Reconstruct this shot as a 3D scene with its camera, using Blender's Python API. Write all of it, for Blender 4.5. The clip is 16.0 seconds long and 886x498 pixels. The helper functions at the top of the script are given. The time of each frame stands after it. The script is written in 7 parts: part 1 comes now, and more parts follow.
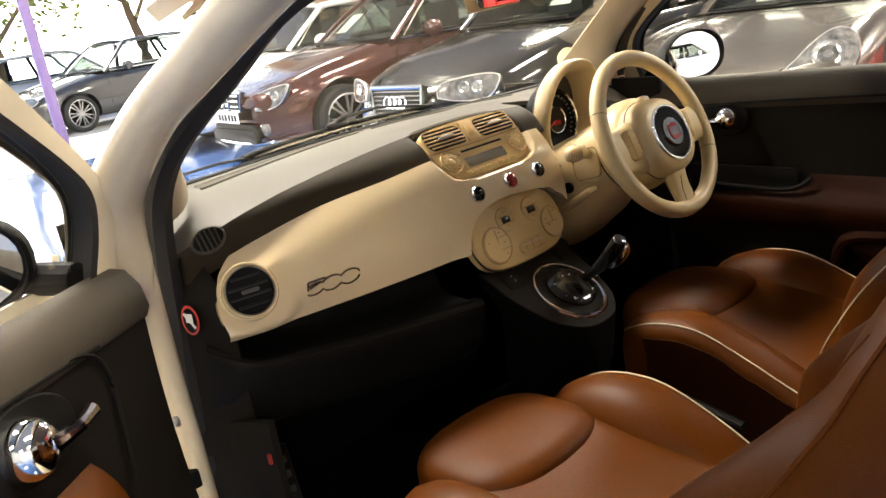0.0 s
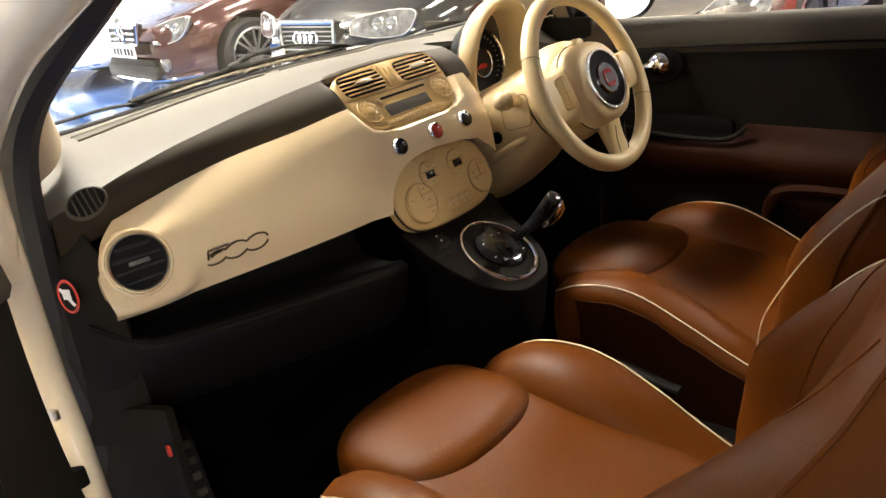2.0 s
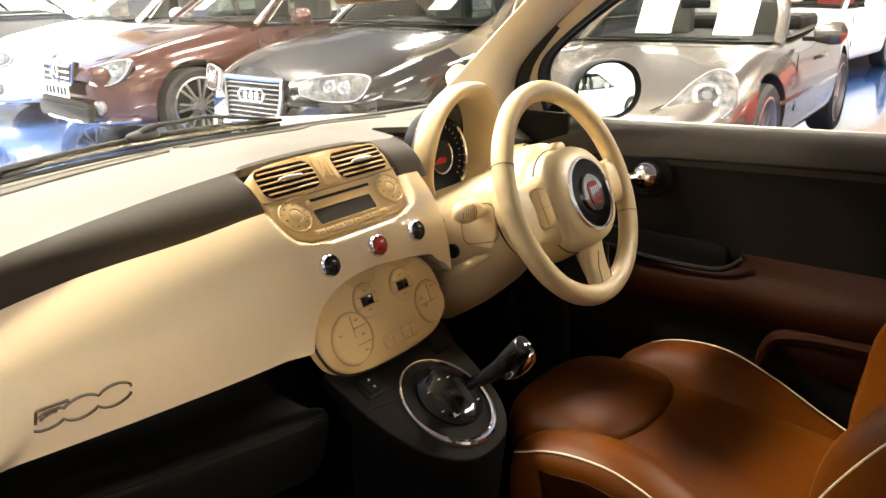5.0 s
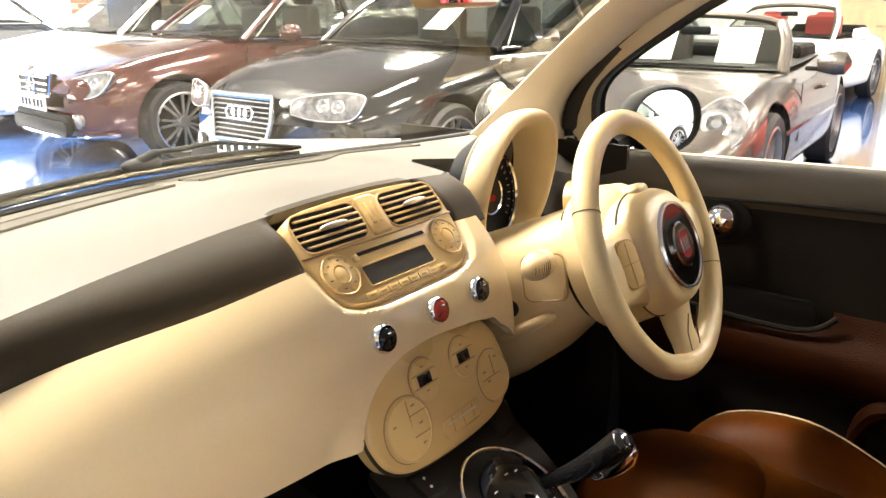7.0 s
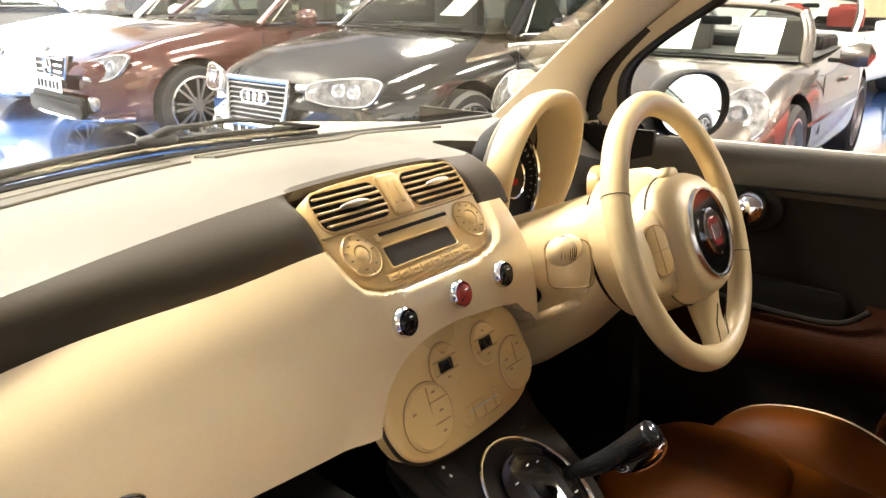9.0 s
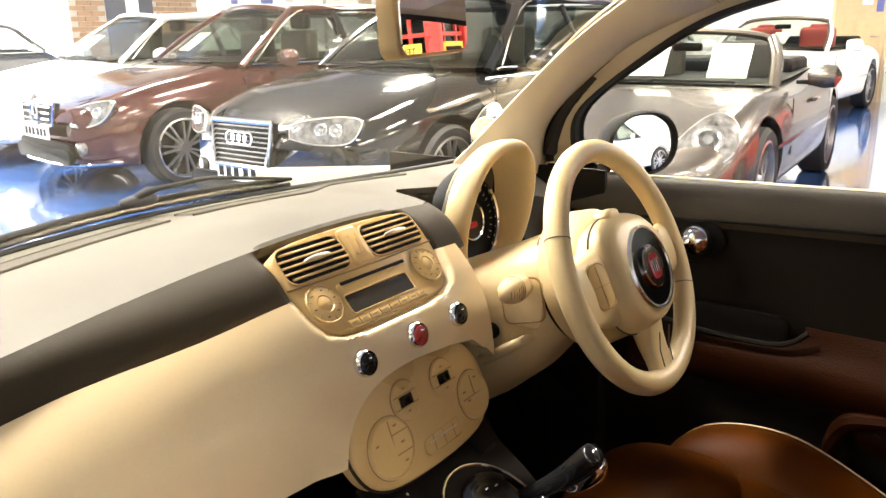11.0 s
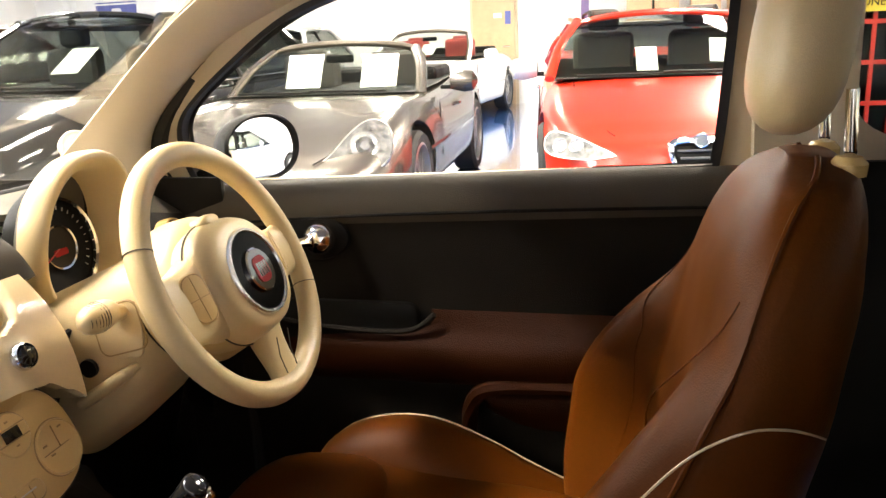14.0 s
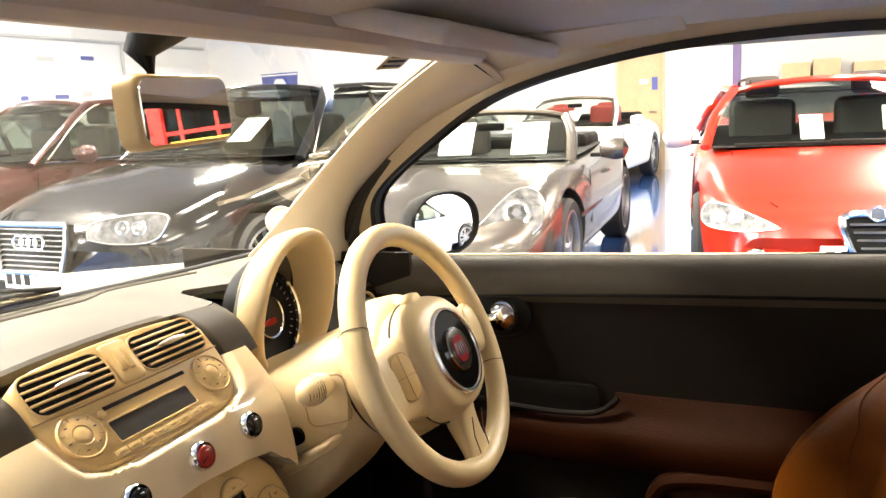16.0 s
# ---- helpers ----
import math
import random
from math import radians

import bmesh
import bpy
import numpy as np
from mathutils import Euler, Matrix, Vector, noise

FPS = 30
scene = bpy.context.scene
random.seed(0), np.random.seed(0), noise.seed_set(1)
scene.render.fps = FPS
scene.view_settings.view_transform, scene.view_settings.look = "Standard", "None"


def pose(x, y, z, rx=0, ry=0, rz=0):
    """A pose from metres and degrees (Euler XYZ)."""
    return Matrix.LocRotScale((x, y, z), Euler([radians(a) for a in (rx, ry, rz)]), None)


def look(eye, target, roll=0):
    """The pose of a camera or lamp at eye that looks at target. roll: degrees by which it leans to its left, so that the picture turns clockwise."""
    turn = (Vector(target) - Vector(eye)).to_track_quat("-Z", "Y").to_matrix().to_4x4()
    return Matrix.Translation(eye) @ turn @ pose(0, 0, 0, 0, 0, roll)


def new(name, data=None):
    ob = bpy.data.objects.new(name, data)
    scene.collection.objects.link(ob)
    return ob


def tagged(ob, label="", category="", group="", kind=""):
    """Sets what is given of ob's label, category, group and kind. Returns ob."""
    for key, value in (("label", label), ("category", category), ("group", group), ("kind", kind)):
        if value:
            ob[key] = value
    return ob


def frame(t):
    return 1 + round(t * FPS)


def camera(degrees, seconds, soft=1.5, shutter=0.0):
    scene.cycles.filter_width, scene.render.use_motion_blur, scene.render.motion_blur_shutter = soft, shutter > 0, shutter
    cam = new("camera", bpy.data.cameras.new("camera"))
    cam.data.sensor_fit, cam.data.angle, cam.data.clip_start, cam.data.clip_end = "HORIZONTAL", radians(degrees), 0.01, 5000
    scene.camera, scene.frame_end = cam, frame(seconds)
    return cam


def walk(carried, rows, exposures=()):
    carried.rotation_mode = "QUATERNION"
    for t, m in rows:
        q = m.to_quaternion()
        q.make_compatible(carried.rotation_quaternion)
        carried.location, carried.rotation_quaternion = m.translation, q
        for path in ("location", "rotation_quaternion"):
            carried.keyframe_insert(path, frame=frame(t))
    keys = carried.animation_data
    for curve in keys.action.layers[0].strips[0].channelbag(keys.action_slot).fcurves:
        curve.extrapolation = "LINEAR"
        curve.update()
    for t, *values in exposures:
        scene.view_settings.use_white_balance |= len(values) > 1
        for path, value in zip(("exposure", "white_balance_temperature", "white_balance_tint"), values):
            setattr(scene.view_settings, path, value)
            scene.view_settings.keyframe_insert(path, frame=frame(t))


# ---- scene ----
cam = camera(59.2, 16.0)
PATH = [
    (0, (-1.051, -1.007, 1.231), (0.196, 0.437, 0.632), -8.9),
    (0.5, (-1.000, -0.957, 1.226), (0.311, 0.436, 0.641), -4.0),
    (1, (-0.970, -0.949, 1.226), (0.351, 0.421, 0.609), -6.3),
    (1.5, (-0.954, -0.914, 1.225), (0.405, 0.397, 0.565), -6.7),
    (2, (-0.966, -0.904, 1.223), (0.378, 0.360, 0.451), -7.3),
    (2.5, (-1.010, -0.892, 1.231), (0.319, 0.389, 0.461), -5.5),
    (3, (-1.090, -0.891, 1.242), (0.222, 0.424, 0.500), -5.2),
    (3.5, (-1.076, -0.881, 1.238), (0.295, 0.374, 0.499), -3.3),
    (4, (-0.939, -0.803, 1.223), (0.424, 0.494, 0.544), -2.1),
    (4.5, (-0.808, -0.745, 1.220), (0.568, 0.536, 0.537), -2.5),
    (4.7, (-0.773, -0.728, 1.221), (0.651, 0.508, 0.554), -2.3),
    (6.8, (-0.622, -0.494, 1.203), (0.976, 0.561, 0.625), 0.5),
    (7, (-0.631, -0.482, 1.205), (0.909, 0.651, 0.619), 0.3),
    (7.5, (-0.644, -0.463, 1.184), (0.819, 0.739, 0.541), 0.5),
    (8, (-0.651, -0.443, 1.179), (0.751, 0.820, 0.513), 0.7),
    (8.5, (-0.636, -0.439, 1.178), (0.810, 0.783, 0.534), 1.5),
    (9, (-0.617, -0.456, 1.188), (0.899, 0.696, 0.576), 1.0),
    (9.2, (-0.613, -0.460, 1.196), (0.915, 0.693, 0.617), 0.6),
    (11.3, (-0.662, -0.554, 1.237), (0.885, 0.592, 0.696), -1.1),
    (11.5, (-0.666, -0.566, 1.239), (0.894, 0.568, 0.709), -0.8),
    (12, (-0.658, -0.578, 1.234), (0.912, 0.549, 0.722), -2.4),
    (12.5, (-0.631, -0.564, 1.199), (0.996, 0.466, 0.659), -0.8),
    (13, (-0.580, -0.559, 1.204), (1.149, 0.263, 0.625), -2.0),
    (13.5, (-0.550, -0.572, 1.195), (1.274, 0.065, 0.678), -2.6),
    (14, (-0.547, -0.620, 1.194), (1.327, -0.158, 0.671), -2.6),
    (14.5, (-0.538, -0.671, 1.208), (1.390, -0.363, 0.774), -2.8),
    (15, (-0.547, -0.669, 1.215), (1.386, -0.333, 0.828), -3.2),
    (15.5, (-0.548, -0.613, 1.228), (1.341, -0.075, 0.851), -3.5),
    (16, (-0.577, -0.543, 1.228), (1.226, 0.248, 0.875), -2.9),
]
walk(cam, [(t, look(eye, target, roll)) for t, eye, target, roll in PATH], [(0, 1.15), (1.0, 1.25), (2.5, 1.55), (4.0, 1.75), (8.0, 1.85), (12.5, 1.6), (14, 1.86), (16, 1.93)])

# ---- light ----
world = bpy.data.worlds.new("sky")
scene.world = world
world.use_nodes = True
wn = world.node_tree.nodes
sky = wn.new("ShaderNodeTexSky")
sky.sky_type, sky.sun_disc = "NISHITA", False
sky.sun_elevation, sky.sun_rotation = radians(45), radians(-9)
wn["Background"].inputs[1].default_value = 0.12
world.node_tree.links.new(sky.outputs[0], wn["Background"].inputs[0])

sun = new("sun", bpy.data.lights.new("sun", "SUN"))
sun.data.energy, sun.data.angle, sun.data.color = 5.0, radians(0.6), (1.0, 0.95, 0.86)
sun.matrix_world = look((-0.65, 4.0, 4.05), (0, 0, 0))


def ceiling_lamp(x, y, z, sx, sy, power):
    lamp = new("ceiling_lamp_light", bpy.data.lights.new("ceiling_lamp_light", "AREA"))
    lamp.data.shape, lamp.data.size, lamp.data.size_y = "RECTANGLE", sx, sy
    lamp.data.energy, lamp.data.color = power, (1.0, 0.90, 0.75)
    lamp.matrix_world = pose(x, y, z)
    return lamp


LAMPS = [(x, y) for x in (-4.0, 0.0, 4.0, 8.5) for y in (-6.5, -2.2, 2.1, 6.9)]
for lx, ly in LAMPS:
    ceiling_lamp(lx, ly, 3.86, 1.6, 0.5, (135 if ly > -3 else 30) if lx > 1 else (190 if ly > 0 else 120 if ly > -3 else 60) if lx > -1 else (32 if ly > 0 else 16 if ly > -3 else 115))


# ---- materials ----
def mat(name, color, rough=0.5, metal=0.0, scale=40.0, vary=0.12, bump=0.0, bump_scale=None, coat=0.0, spec=0.5, stain=3.0, sheen=0.0, worn=1.0):
    m = bpy.data.materials.new(name)
    m.use_nodes = True
    nt = m.node_tree
    n, l = nt.nodes, nt.links
    b = n["Principled BSDF"]
    b.inputs["Roughness"].default_value = rough
    b.inputs["Metallic"].default_value = metal
    b.inputs["Specular IOR Level"].default_value = spec
    b.inputs["Coat Weight"].default_value = coat
    b.inputs["Coat Roughness"].default_value = 0.06
    b.inputs["Sheen Weight"].default_value = sheen
    tc = n.new("ShaderNodeTexCoord")
    fine, large = n.new("ShaderNodeTexNoise"), n.new("ShaderNodeTexNoise")
    fine.inputs["Scale"].default_value, fine.inputs["Detail"].default_value = scale, 6
    large.inputs["Scale"].default_value, large.inputs["Detail"].default_value = stain, 4
    l.new(tc.outputs["Object"], fine.inputs["Vector"])
    l.new(tc.outputs["Object"], large.inputs["Vector"])
    mix = n.new("ShaderNodeMath")
    mix.operation = "ADD"
    l.new(fine.outputs["Fac"], mix.inputs[0])
    l.new(large.outputs["Fac"], mix.inputs[1])
    ramp = n.new("ShaderNodeMapRange")
    ramp.inputs["From Min"].default_value, ramp.inputs["From Max"].default_value = 0.6, 1.4
    ramp.inputs["To Min"].default_value, ramp.inputs["To Max"].default_value = 1 - vary, 1 + vary
    l.new(mix.outputs[0], ramp.inputs["Value"])
    col = n.new("ShaderNodeMix")
    col.data_type, col.blend_type = "RGBA", "MULTIPLY"
    col.inputs["Factor"].default_value = 1.0
    col.inputs["A"].default_value = (*color, 1)
    l.new(ramp.outputs["Result"], col.inputs["B"])
    l.new(col.outputs["Result"], b.inputs["Base Color"])
    rr = n.new("ShaderNodeMapRange")
    rr.inputs["From Min"].default_value, rr.inputs["From Max"].default_value = 0.3, 0.7
    rr.inputs["To Min"].default_value, rr.inputs["To Max"].default_value = max(0.005, rough - worn * min(0.06, rough * 0.25)), min(1, rough + worn * min(0.08, rough * 0.3))
    l.new(large.outputs["Fac"], rr.inputs["Value"])
    l.new(rr.outputs["Result"], b.inputs["Roughness"])
    if bump:
        tex = n.new("ShaderNodeTexVoronoi") if bump_scale and bump_scale < 0 else n.new("ShaderNodeTexNoise")
        tex.inputs["Scale"].default_value = abs(bump_scale or scale)
        l.new(tc.outputs["Object"], tex.inputs["Vector"])
        bp = n.new("ShaderNodeBump")
        bp.inputs["Strength"].default_value, bp.inputs["Distance"].default_value = bump, 0.002
        l.new(tex.outputs[0], bp.inputs["Height"])
        l.new(bp.outputs[0], b.inputs["Normal"])
    return m


def glass_mat(name, tint=(1, 1, 1), gloss=0.55):
    m = bpy.data.materials.new(name)
    m.use_nodes = True
    n, l = m.node_tree.nodes, m.node_tree.links
    n.remove(n["Principled BSDF"])
    clear, shine, fres, mx, scale = n.new("ShaderNodeBsdfTransparent"), n.new("ShaderNodeBsdfGlossy"), n.new("ShaderNodeFresnel"), n.new("ShaderNodeMixShader"), n.new("ShaderNodeMath")
    clear.inputs[0].default_value = (*tint, 1)
    shine.inputs["Roughness"].default_value = 0.02
    fres.inputs["IOR"].default_value = 1.45
    scale.operation = "MULTIPLY"
    scale.inputs[1].default_value = gloss
    l.new(fres.outputs[0], scale.inputs[0])
    l.new(scale.outputs[0], mx.inputs[0])
    l.new(clear.outputs[0], mx.inputs[1])
    l.new(shine.outputs[0], mx.inputs[2])
    l.new(mx.outputs[0], n["Material Output"].inputs[0])
    return m


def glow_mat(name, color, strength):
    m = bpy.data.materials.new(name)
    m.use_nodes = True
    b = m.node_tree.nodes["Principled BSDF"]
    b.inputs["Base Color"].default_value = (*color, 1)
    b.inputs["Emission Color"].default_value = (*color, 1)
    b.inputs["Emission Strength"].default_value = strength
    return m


CREAM_GLOSS = mat("cream_gloss_paint", (0.74, 0.59, 0.36), 0.16, scale=300, vary=0.03, coat=0.8)
# The fascia's cream made whiter: daylight on the bodywork put into the colour.
CREAM_DAYLIT = mat("daylit_cream_paint", (0.80, 0.70, 0.51), 0.18, scale=60, vary=0.03, coat=0.8)
CREAM = mat("cream_soft_plastic", (0.57, 0.395, 0.165), 0.27, scale=500, vary=0.05, bump=0.15, bump_scale=900)
CREAM_PALE = mat("pale_cream_plastic", (0.56, 0.43, 0.235), 0.34, scale=500, vary=0.05, bump=0.15, bump_scale=900)
CREAM_LEATHER = mat("cream_leather", (0.55, 0.425, 0.225), 0.33, scale=300, vary=0.05, bump=0.2, bump_scale=-700)
CREAM_TRIM = mat("beige_pillar_trim", (0.56, 0.465, 0.32), 0.7, scale=600, vary=0.05, bump=0.2, bump_scale=900)
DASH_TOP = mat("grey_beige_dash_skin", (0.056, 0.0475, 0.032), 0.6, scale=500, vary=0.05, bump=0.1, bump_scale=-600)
DARK_TRIM = mat("dark_grey_trim", (0.0090, 0.0068, 0.0048), 0.66, spec=0.16, scale=500, vary=0.1, bump=0.3, bump_scale=-700)
SLOT = mat("olive_grey_slot", (0.038, 0.032, 0.0205), 0.6, spec=0.25, scale=500, vary=0.08)
# The dash skin again, darkened for the shade on its front band.
BAND = mat("shaded_dash_skin", (0.030, 0.0215, 0.0115), 0.6, spec=0.22, scale=500, vary=0.08, bump=0.12, bump_scale=-700)
DOOR_PAD = mat("door_pad_skin", (0.056, 0.046, 0.033), 0.62, spec=0.25, scale=500, vary=0.1, bump=0.3, bump_scale=-700)
BLACK = mat("black_plastic", (0.004, 0.0036, 0.0032), 0.6, spec=0.18, scale=400, vary=0.15, bump=0.2, bump_scale=800)
ENAMEL = mat("black_enamel", (0.003, 0.003, 0.003), 0.10, spec=0.45, scale=200, vary=0.1)
BLACK_GLOSS = mat("black_gloss", (0.01, 0.01, 0.011), 0.08, scale=200, vary=0.1)
DISPLAY = mat("dark_display_glass", (0.05, 0.048, 0.042), 0.10, scale=60, vary=0.1, coat=1.0)
RUBBER = mat("black_rubber", (0.018, 0.017, 0.017), 0.7, scale=300, vary=0.15, bump=0.2)
CARPET = mat("black_carpet", (0.003, 0.0028, 0.0027), 0.95, spec=0.05, scale=900, vary=0.4, bump=0.8, bump_scale=1200)
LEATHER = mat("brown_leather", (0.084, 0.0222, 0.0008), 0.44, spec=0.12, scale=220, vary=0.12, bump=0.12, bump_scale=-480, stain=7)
# Same leather, darker: shade of door trims and seat sides put in colour.
LEATHER_SHADED = mat("shaded_brown_leather", (0.024, 0.0056, 0.0008), 0.55, spec=0.09, scale=220, vary=0.12, bump=0.35, bump_scale=-480, stain=7)
PIPING = mat("cream_piping", (0.62, 0.52, 0.36), 0.5, scale=300, vary=0.05)
EMBLEM_RING = mat("brushed_chrome_ring", (0.80, 0.79, 0.76), 0.24, metal=1.0, scale=100, vary=0.05)
CHROME = mat("chrome", (0.85, 0.85, 0.84), 0.07, metal=1.0, scale=100, vary=0.04)
LOGO_METAL = mat("dark_satin_script", (0.50, 0.45, 0.38), 0.2, metal=1.0, scale=100, vary=0.06)
# Darker cream for printed marks and for shade drawn along outlines and gaps.
CREAM_LINE = mat("shaded_groove_and_mark_cream", (0.27, 0.175, 0.065), 0.5, scale=300, vary=0.1)
SATIN = mat("satin_metal", (0.62, 0.58, 0.52), 0.32, metal=1.0, scale=100, vary=0.06)
RED_GLOSS = mat("red_gloss", (0.42, 0.035, 0.03), 0.15, scale=100, vary=0.05, coat=0.5)
BADGE_RED = mat("deep_red_enamel", (0.20, 0.018, 0.022), 0.18, scale=100, vary=0.08, coat=0.5)
RED_PLASTIC = mat("red_plastic", (0.6, 0.05, 0.03), 0.4, scale=100, vary=0.05)
HEADLINER = mat("beige_headliner", (0.56, 0.50, 0.41), 0.9, scale=700, vary=0.07, bump=0.4, bump_scale=900)
GLASS = glass_mat("window_glass", (0.97, 0.98, 0.97), 0.2)
TINTED = glass_mat("tinted_glass", (0.66, 0.71, 0.66), 0.7)
DIM_GLASS = glass_mat("dim_tinted_glass", (0.40, 0.41, 0.36), 0.5)
BOOTH_GLASS = glass_mat("booth_glass", (0.26, 0.34, 0.28), 0.5)
MIRROR = mat("mirror_silver", (0.92, 0.92, 0.92), 0.01, metal=1.0, scale=10, vary=0.01)
PAPER = mat("white_paper", (0.85, 0.85, 0.83), 0.7, scale=60, vary=0.03)
FLOOR_BLUE = mat("blue_epoxy_floor", (0.045, 0.12, 0.36), 0.12, scale=25, vary=0.2, bump=0.05, bump_scale=30, coat=1.0, stain=0.7)
WALL_WHITE = mat("white_wall_paint", (0.82, 0.82, 0.80), 0.8, scale=30, vary=0.04, bump=0.1, bump_scale=120, stain=0.6)
WALL_GREY = mat("grey_wall_paint", (0.50, 0.51, 0.50), 0.8, scale=30, vary=0.06, bump=0.1, bump_scale=120, stain=0.6)
CEIL = mat("grey_ceiling", (0.34, 0.335, 0.32), 0.9, scale=20, vary=0.05, stain=0.5)
CONCRETE = mat("pale_concrete", (0.56, 0.54, 0.50), 0.85, scale=20, vary=0.15, bump=0.4, bump_scale=60, stain=0.5)
DISTANCE_GLOW = glow_mat("glowing_distance_backdrop", (1.0, 0.97, 0.92), 6.0)
ASPHALT = mat("asphalt", (0.055, 0.055, 0.056), 0.9, scale=60, vary=0.25, bump=0.5, bump_scale=200, stain=0.4)
BRICK = mat("brown_brick", (0.28, 0.17, 0.10), 0.85, scale=60, vary=0.2, bump=0.4, bump_scale=120)
MORTAR = mat("mortar", (0.4, 0.37, 0.33), 0.9, scale=60, vary=0.1)
WOOD = mat("pale_door_wood", (0.50, 0.36, 0.21), 0.5, scale=12, vary=0.1)
BLUE_DOOR = mat("dark_blue_door_paint", (0.035, 0.045, 0.075), 0.45, scale=12, vary=0.1)
TYRE = mat("tyre_rubber", (0.02, 0.02, 0.02), 0.75, scale=120, vary=0.2, bump=0.3)
ALLOY = mat("alloy_wheel", (0.40, 0.40, 0.40), 0.3, metal=0.9, scale=60, vary=0.06)
LENS = mat("headlamp_lens", (0.27, 0.265, 0.25), 0.14, metal=0.6, scale=34, vary=0.8, coat=1.0, stain=16)
BOWL = mat("lamp_bowl_silver", (0.42, 0.42, 0.41), 0.2, metal=0.8, scale=60, vary=0.3)
GRILLE_GREY = mat("grille_grey", (0.16, 0.16, 0.155), 0.35, metal=0.7, scale=60, vary=0.2)
AMBER = mat("amber_lens", (0.75, 0.32, 0.08), 0.15, scale=40, vary=0.1, coat=0.8)
LAMP_GLOW = glow_mat("lamp_diffuser", (1.0, 0.90, 0.74), 6.0)
BLUE_PRINT = mat("blue_print", (0.10, 0.12, 0.34), 0.7, scale=30, vary=0.1)
YELLOW = mat("yellow_sign", (0.60, 0.43, 0.04), 0.5, scale=30, vary=0.05)
BOOTH_RED = mat("booth_red_paint", (0.40, 0.022, 0.015), 0.3, scale=30, vary=0.06, coat=0.3)
BOOTH_GREEN = mat("booth_green_paint", (0.02, 0.13, 0.055), 0.3, scale=30, vary=0.06, coat=0.3)
BARK = mat("bark", (0.20, 0.13, 0.075), 0.9, scale=20, vary=0.3, bump=0.8, bump_scale=40)
LEAF = mat("leaf_green", (0.26, 0.27, 0.06), 0.6, scale=3, vary=0.4)
CARDBOARD = mat("cardboard", (0.46, 0.33, 0.19), 0.8, scale=20, vary=0.1)
PURPLE = mat("purple_post_paint", (0.16, 0.11, 0.24), 0.4, scale=20, vary=0.1)


def paint(name, color, metal=0.3, rough=0.22, coat=1.0):
    return mat(name, color, rough, metal=metal, scale=9, vary=0.025, coat=coat, stain=1.5, worn=0.0)


# ---- mesh helpers ----
def mesh_of(bm, name, material, smooth=35):
    bmesh.ops.recalc_face_normals(bm, faces=bm.faces)
    me = bpy.data.meshes.new(name)
    bm.to_mesh(me)
    bm.free()
    for m in material if isinstance(material, (list, tuple)) else (material,):
        me.materials.append(m)
    if smooth:
        me.polygons.foreach_set("use_smooth", [True] * len(me.polygons))
        me.set_sharp_from_angle(angle=radians(smooth))
    return me


def part(name, bm, material, parent=None, label="", smooth=35):
    ob = new(name, mesh_of(bm, name, material, smooth))
    if parent is not None:
        ob.parent = parent
    if label:
        tagged(ob, label)
    return ob


def thing(name, label, category, group="", kind="", at=None):
    ob = new(name)
    ob.empty_display_size = 0.1
    if at is not None:
        ob.matrix_world = at
    return tagged(ob, label, category, group, kind)


def structure(name, bm, material, label, category, smooth=35):
    return tagged(part(name, bm, material, None, "", smooth), label, category, "", "structure")


def box(sx, sy, sz, at=(0, 0, 0), bevel=0.0, seg=2, rot=None, bm=None):
    bm = bm or bmesh.new()
    got = bmesh.ops.create_cube(bm, size=1.0)
    vs = got["verts"]
    bmesh.ops.scale(bm, vec=(sx, sy, sz), verts=vs)
    if bevel:
        es = list({e for v in vs for e in v.link_edges})
        r = bmesh.ops.bevel(bm, geom=es, offset=bevel, segments=seg, affect="EDGES", profile=0.6)
        vs = list({v for f in r["faces"] for v in f.verts} | {v for v in vs if v.is_valid})
        seen, stack = set(vs), list(vs)
        while stack:
            for e in stack.pop().link_edges:
                for v in e.verts:
                    if v not in seen:
                        seen.add(v)
                        stack.append(v)
        vs = list(seen)
    m = Matrix.Translation(at) @ (rot or Matrix())
    bmesh.ops.transform(bm, matrix=m, verts=vs)
    return bm


def loft(rings, closed=True, caps=True, bm=None):
    bm = bm or bmesh.new()
    vr = [[bm.verts.new(p) for p in r] for r in rings]
    n = len(vr[0])
    for a, b in zip(vr, vr[1:]):
        for i in range(n if closed else n - 1):
            j = (i + 1) % n
            bm.faces.new((a[i], a[j], b[j], b[i]))
    if caps and closed:
        bm.faces.new(vr[0][::-1])
        bm.faces.new(vr[-1])
    return bm


def tube(points, r, seg=8, closed=False, bm=None, flat=1.0, up=(0, 0, 1)):
    pts = [Vector(p) for p in points]
    rings = []
    n = len(pts)
    for i, p in enumerate(pts):
        a = pts[(i - 1) % n] if closed or i else pts[0]
        b = pts[(i + 1) % n] if closed or i < n - 1 else pts[-1]
        d = (b - a).normalized()
        s = d.cross(Vector(up))
        if s.length < 1e-4:
            s = d.cross(Vector((0, 1, 0)))
        s.normalize()
        t = s.cross(d)
        rr = r[i] if isinstance(r, (list, tuple)) else r
        rings.append([p + s * math.cos(k * math.tau / seg) * rr + t * math.sin(k * math.tau / seg) * rr * flat for k in range(seg)])
    if closed:
        rings.append(rings[0])
    bm = loft(rings, True, not closed, bm)
    if closed:
        bmesh.ops.remove_doubles(bm, verts=bm.verts, dist=1e-6)
    return bm


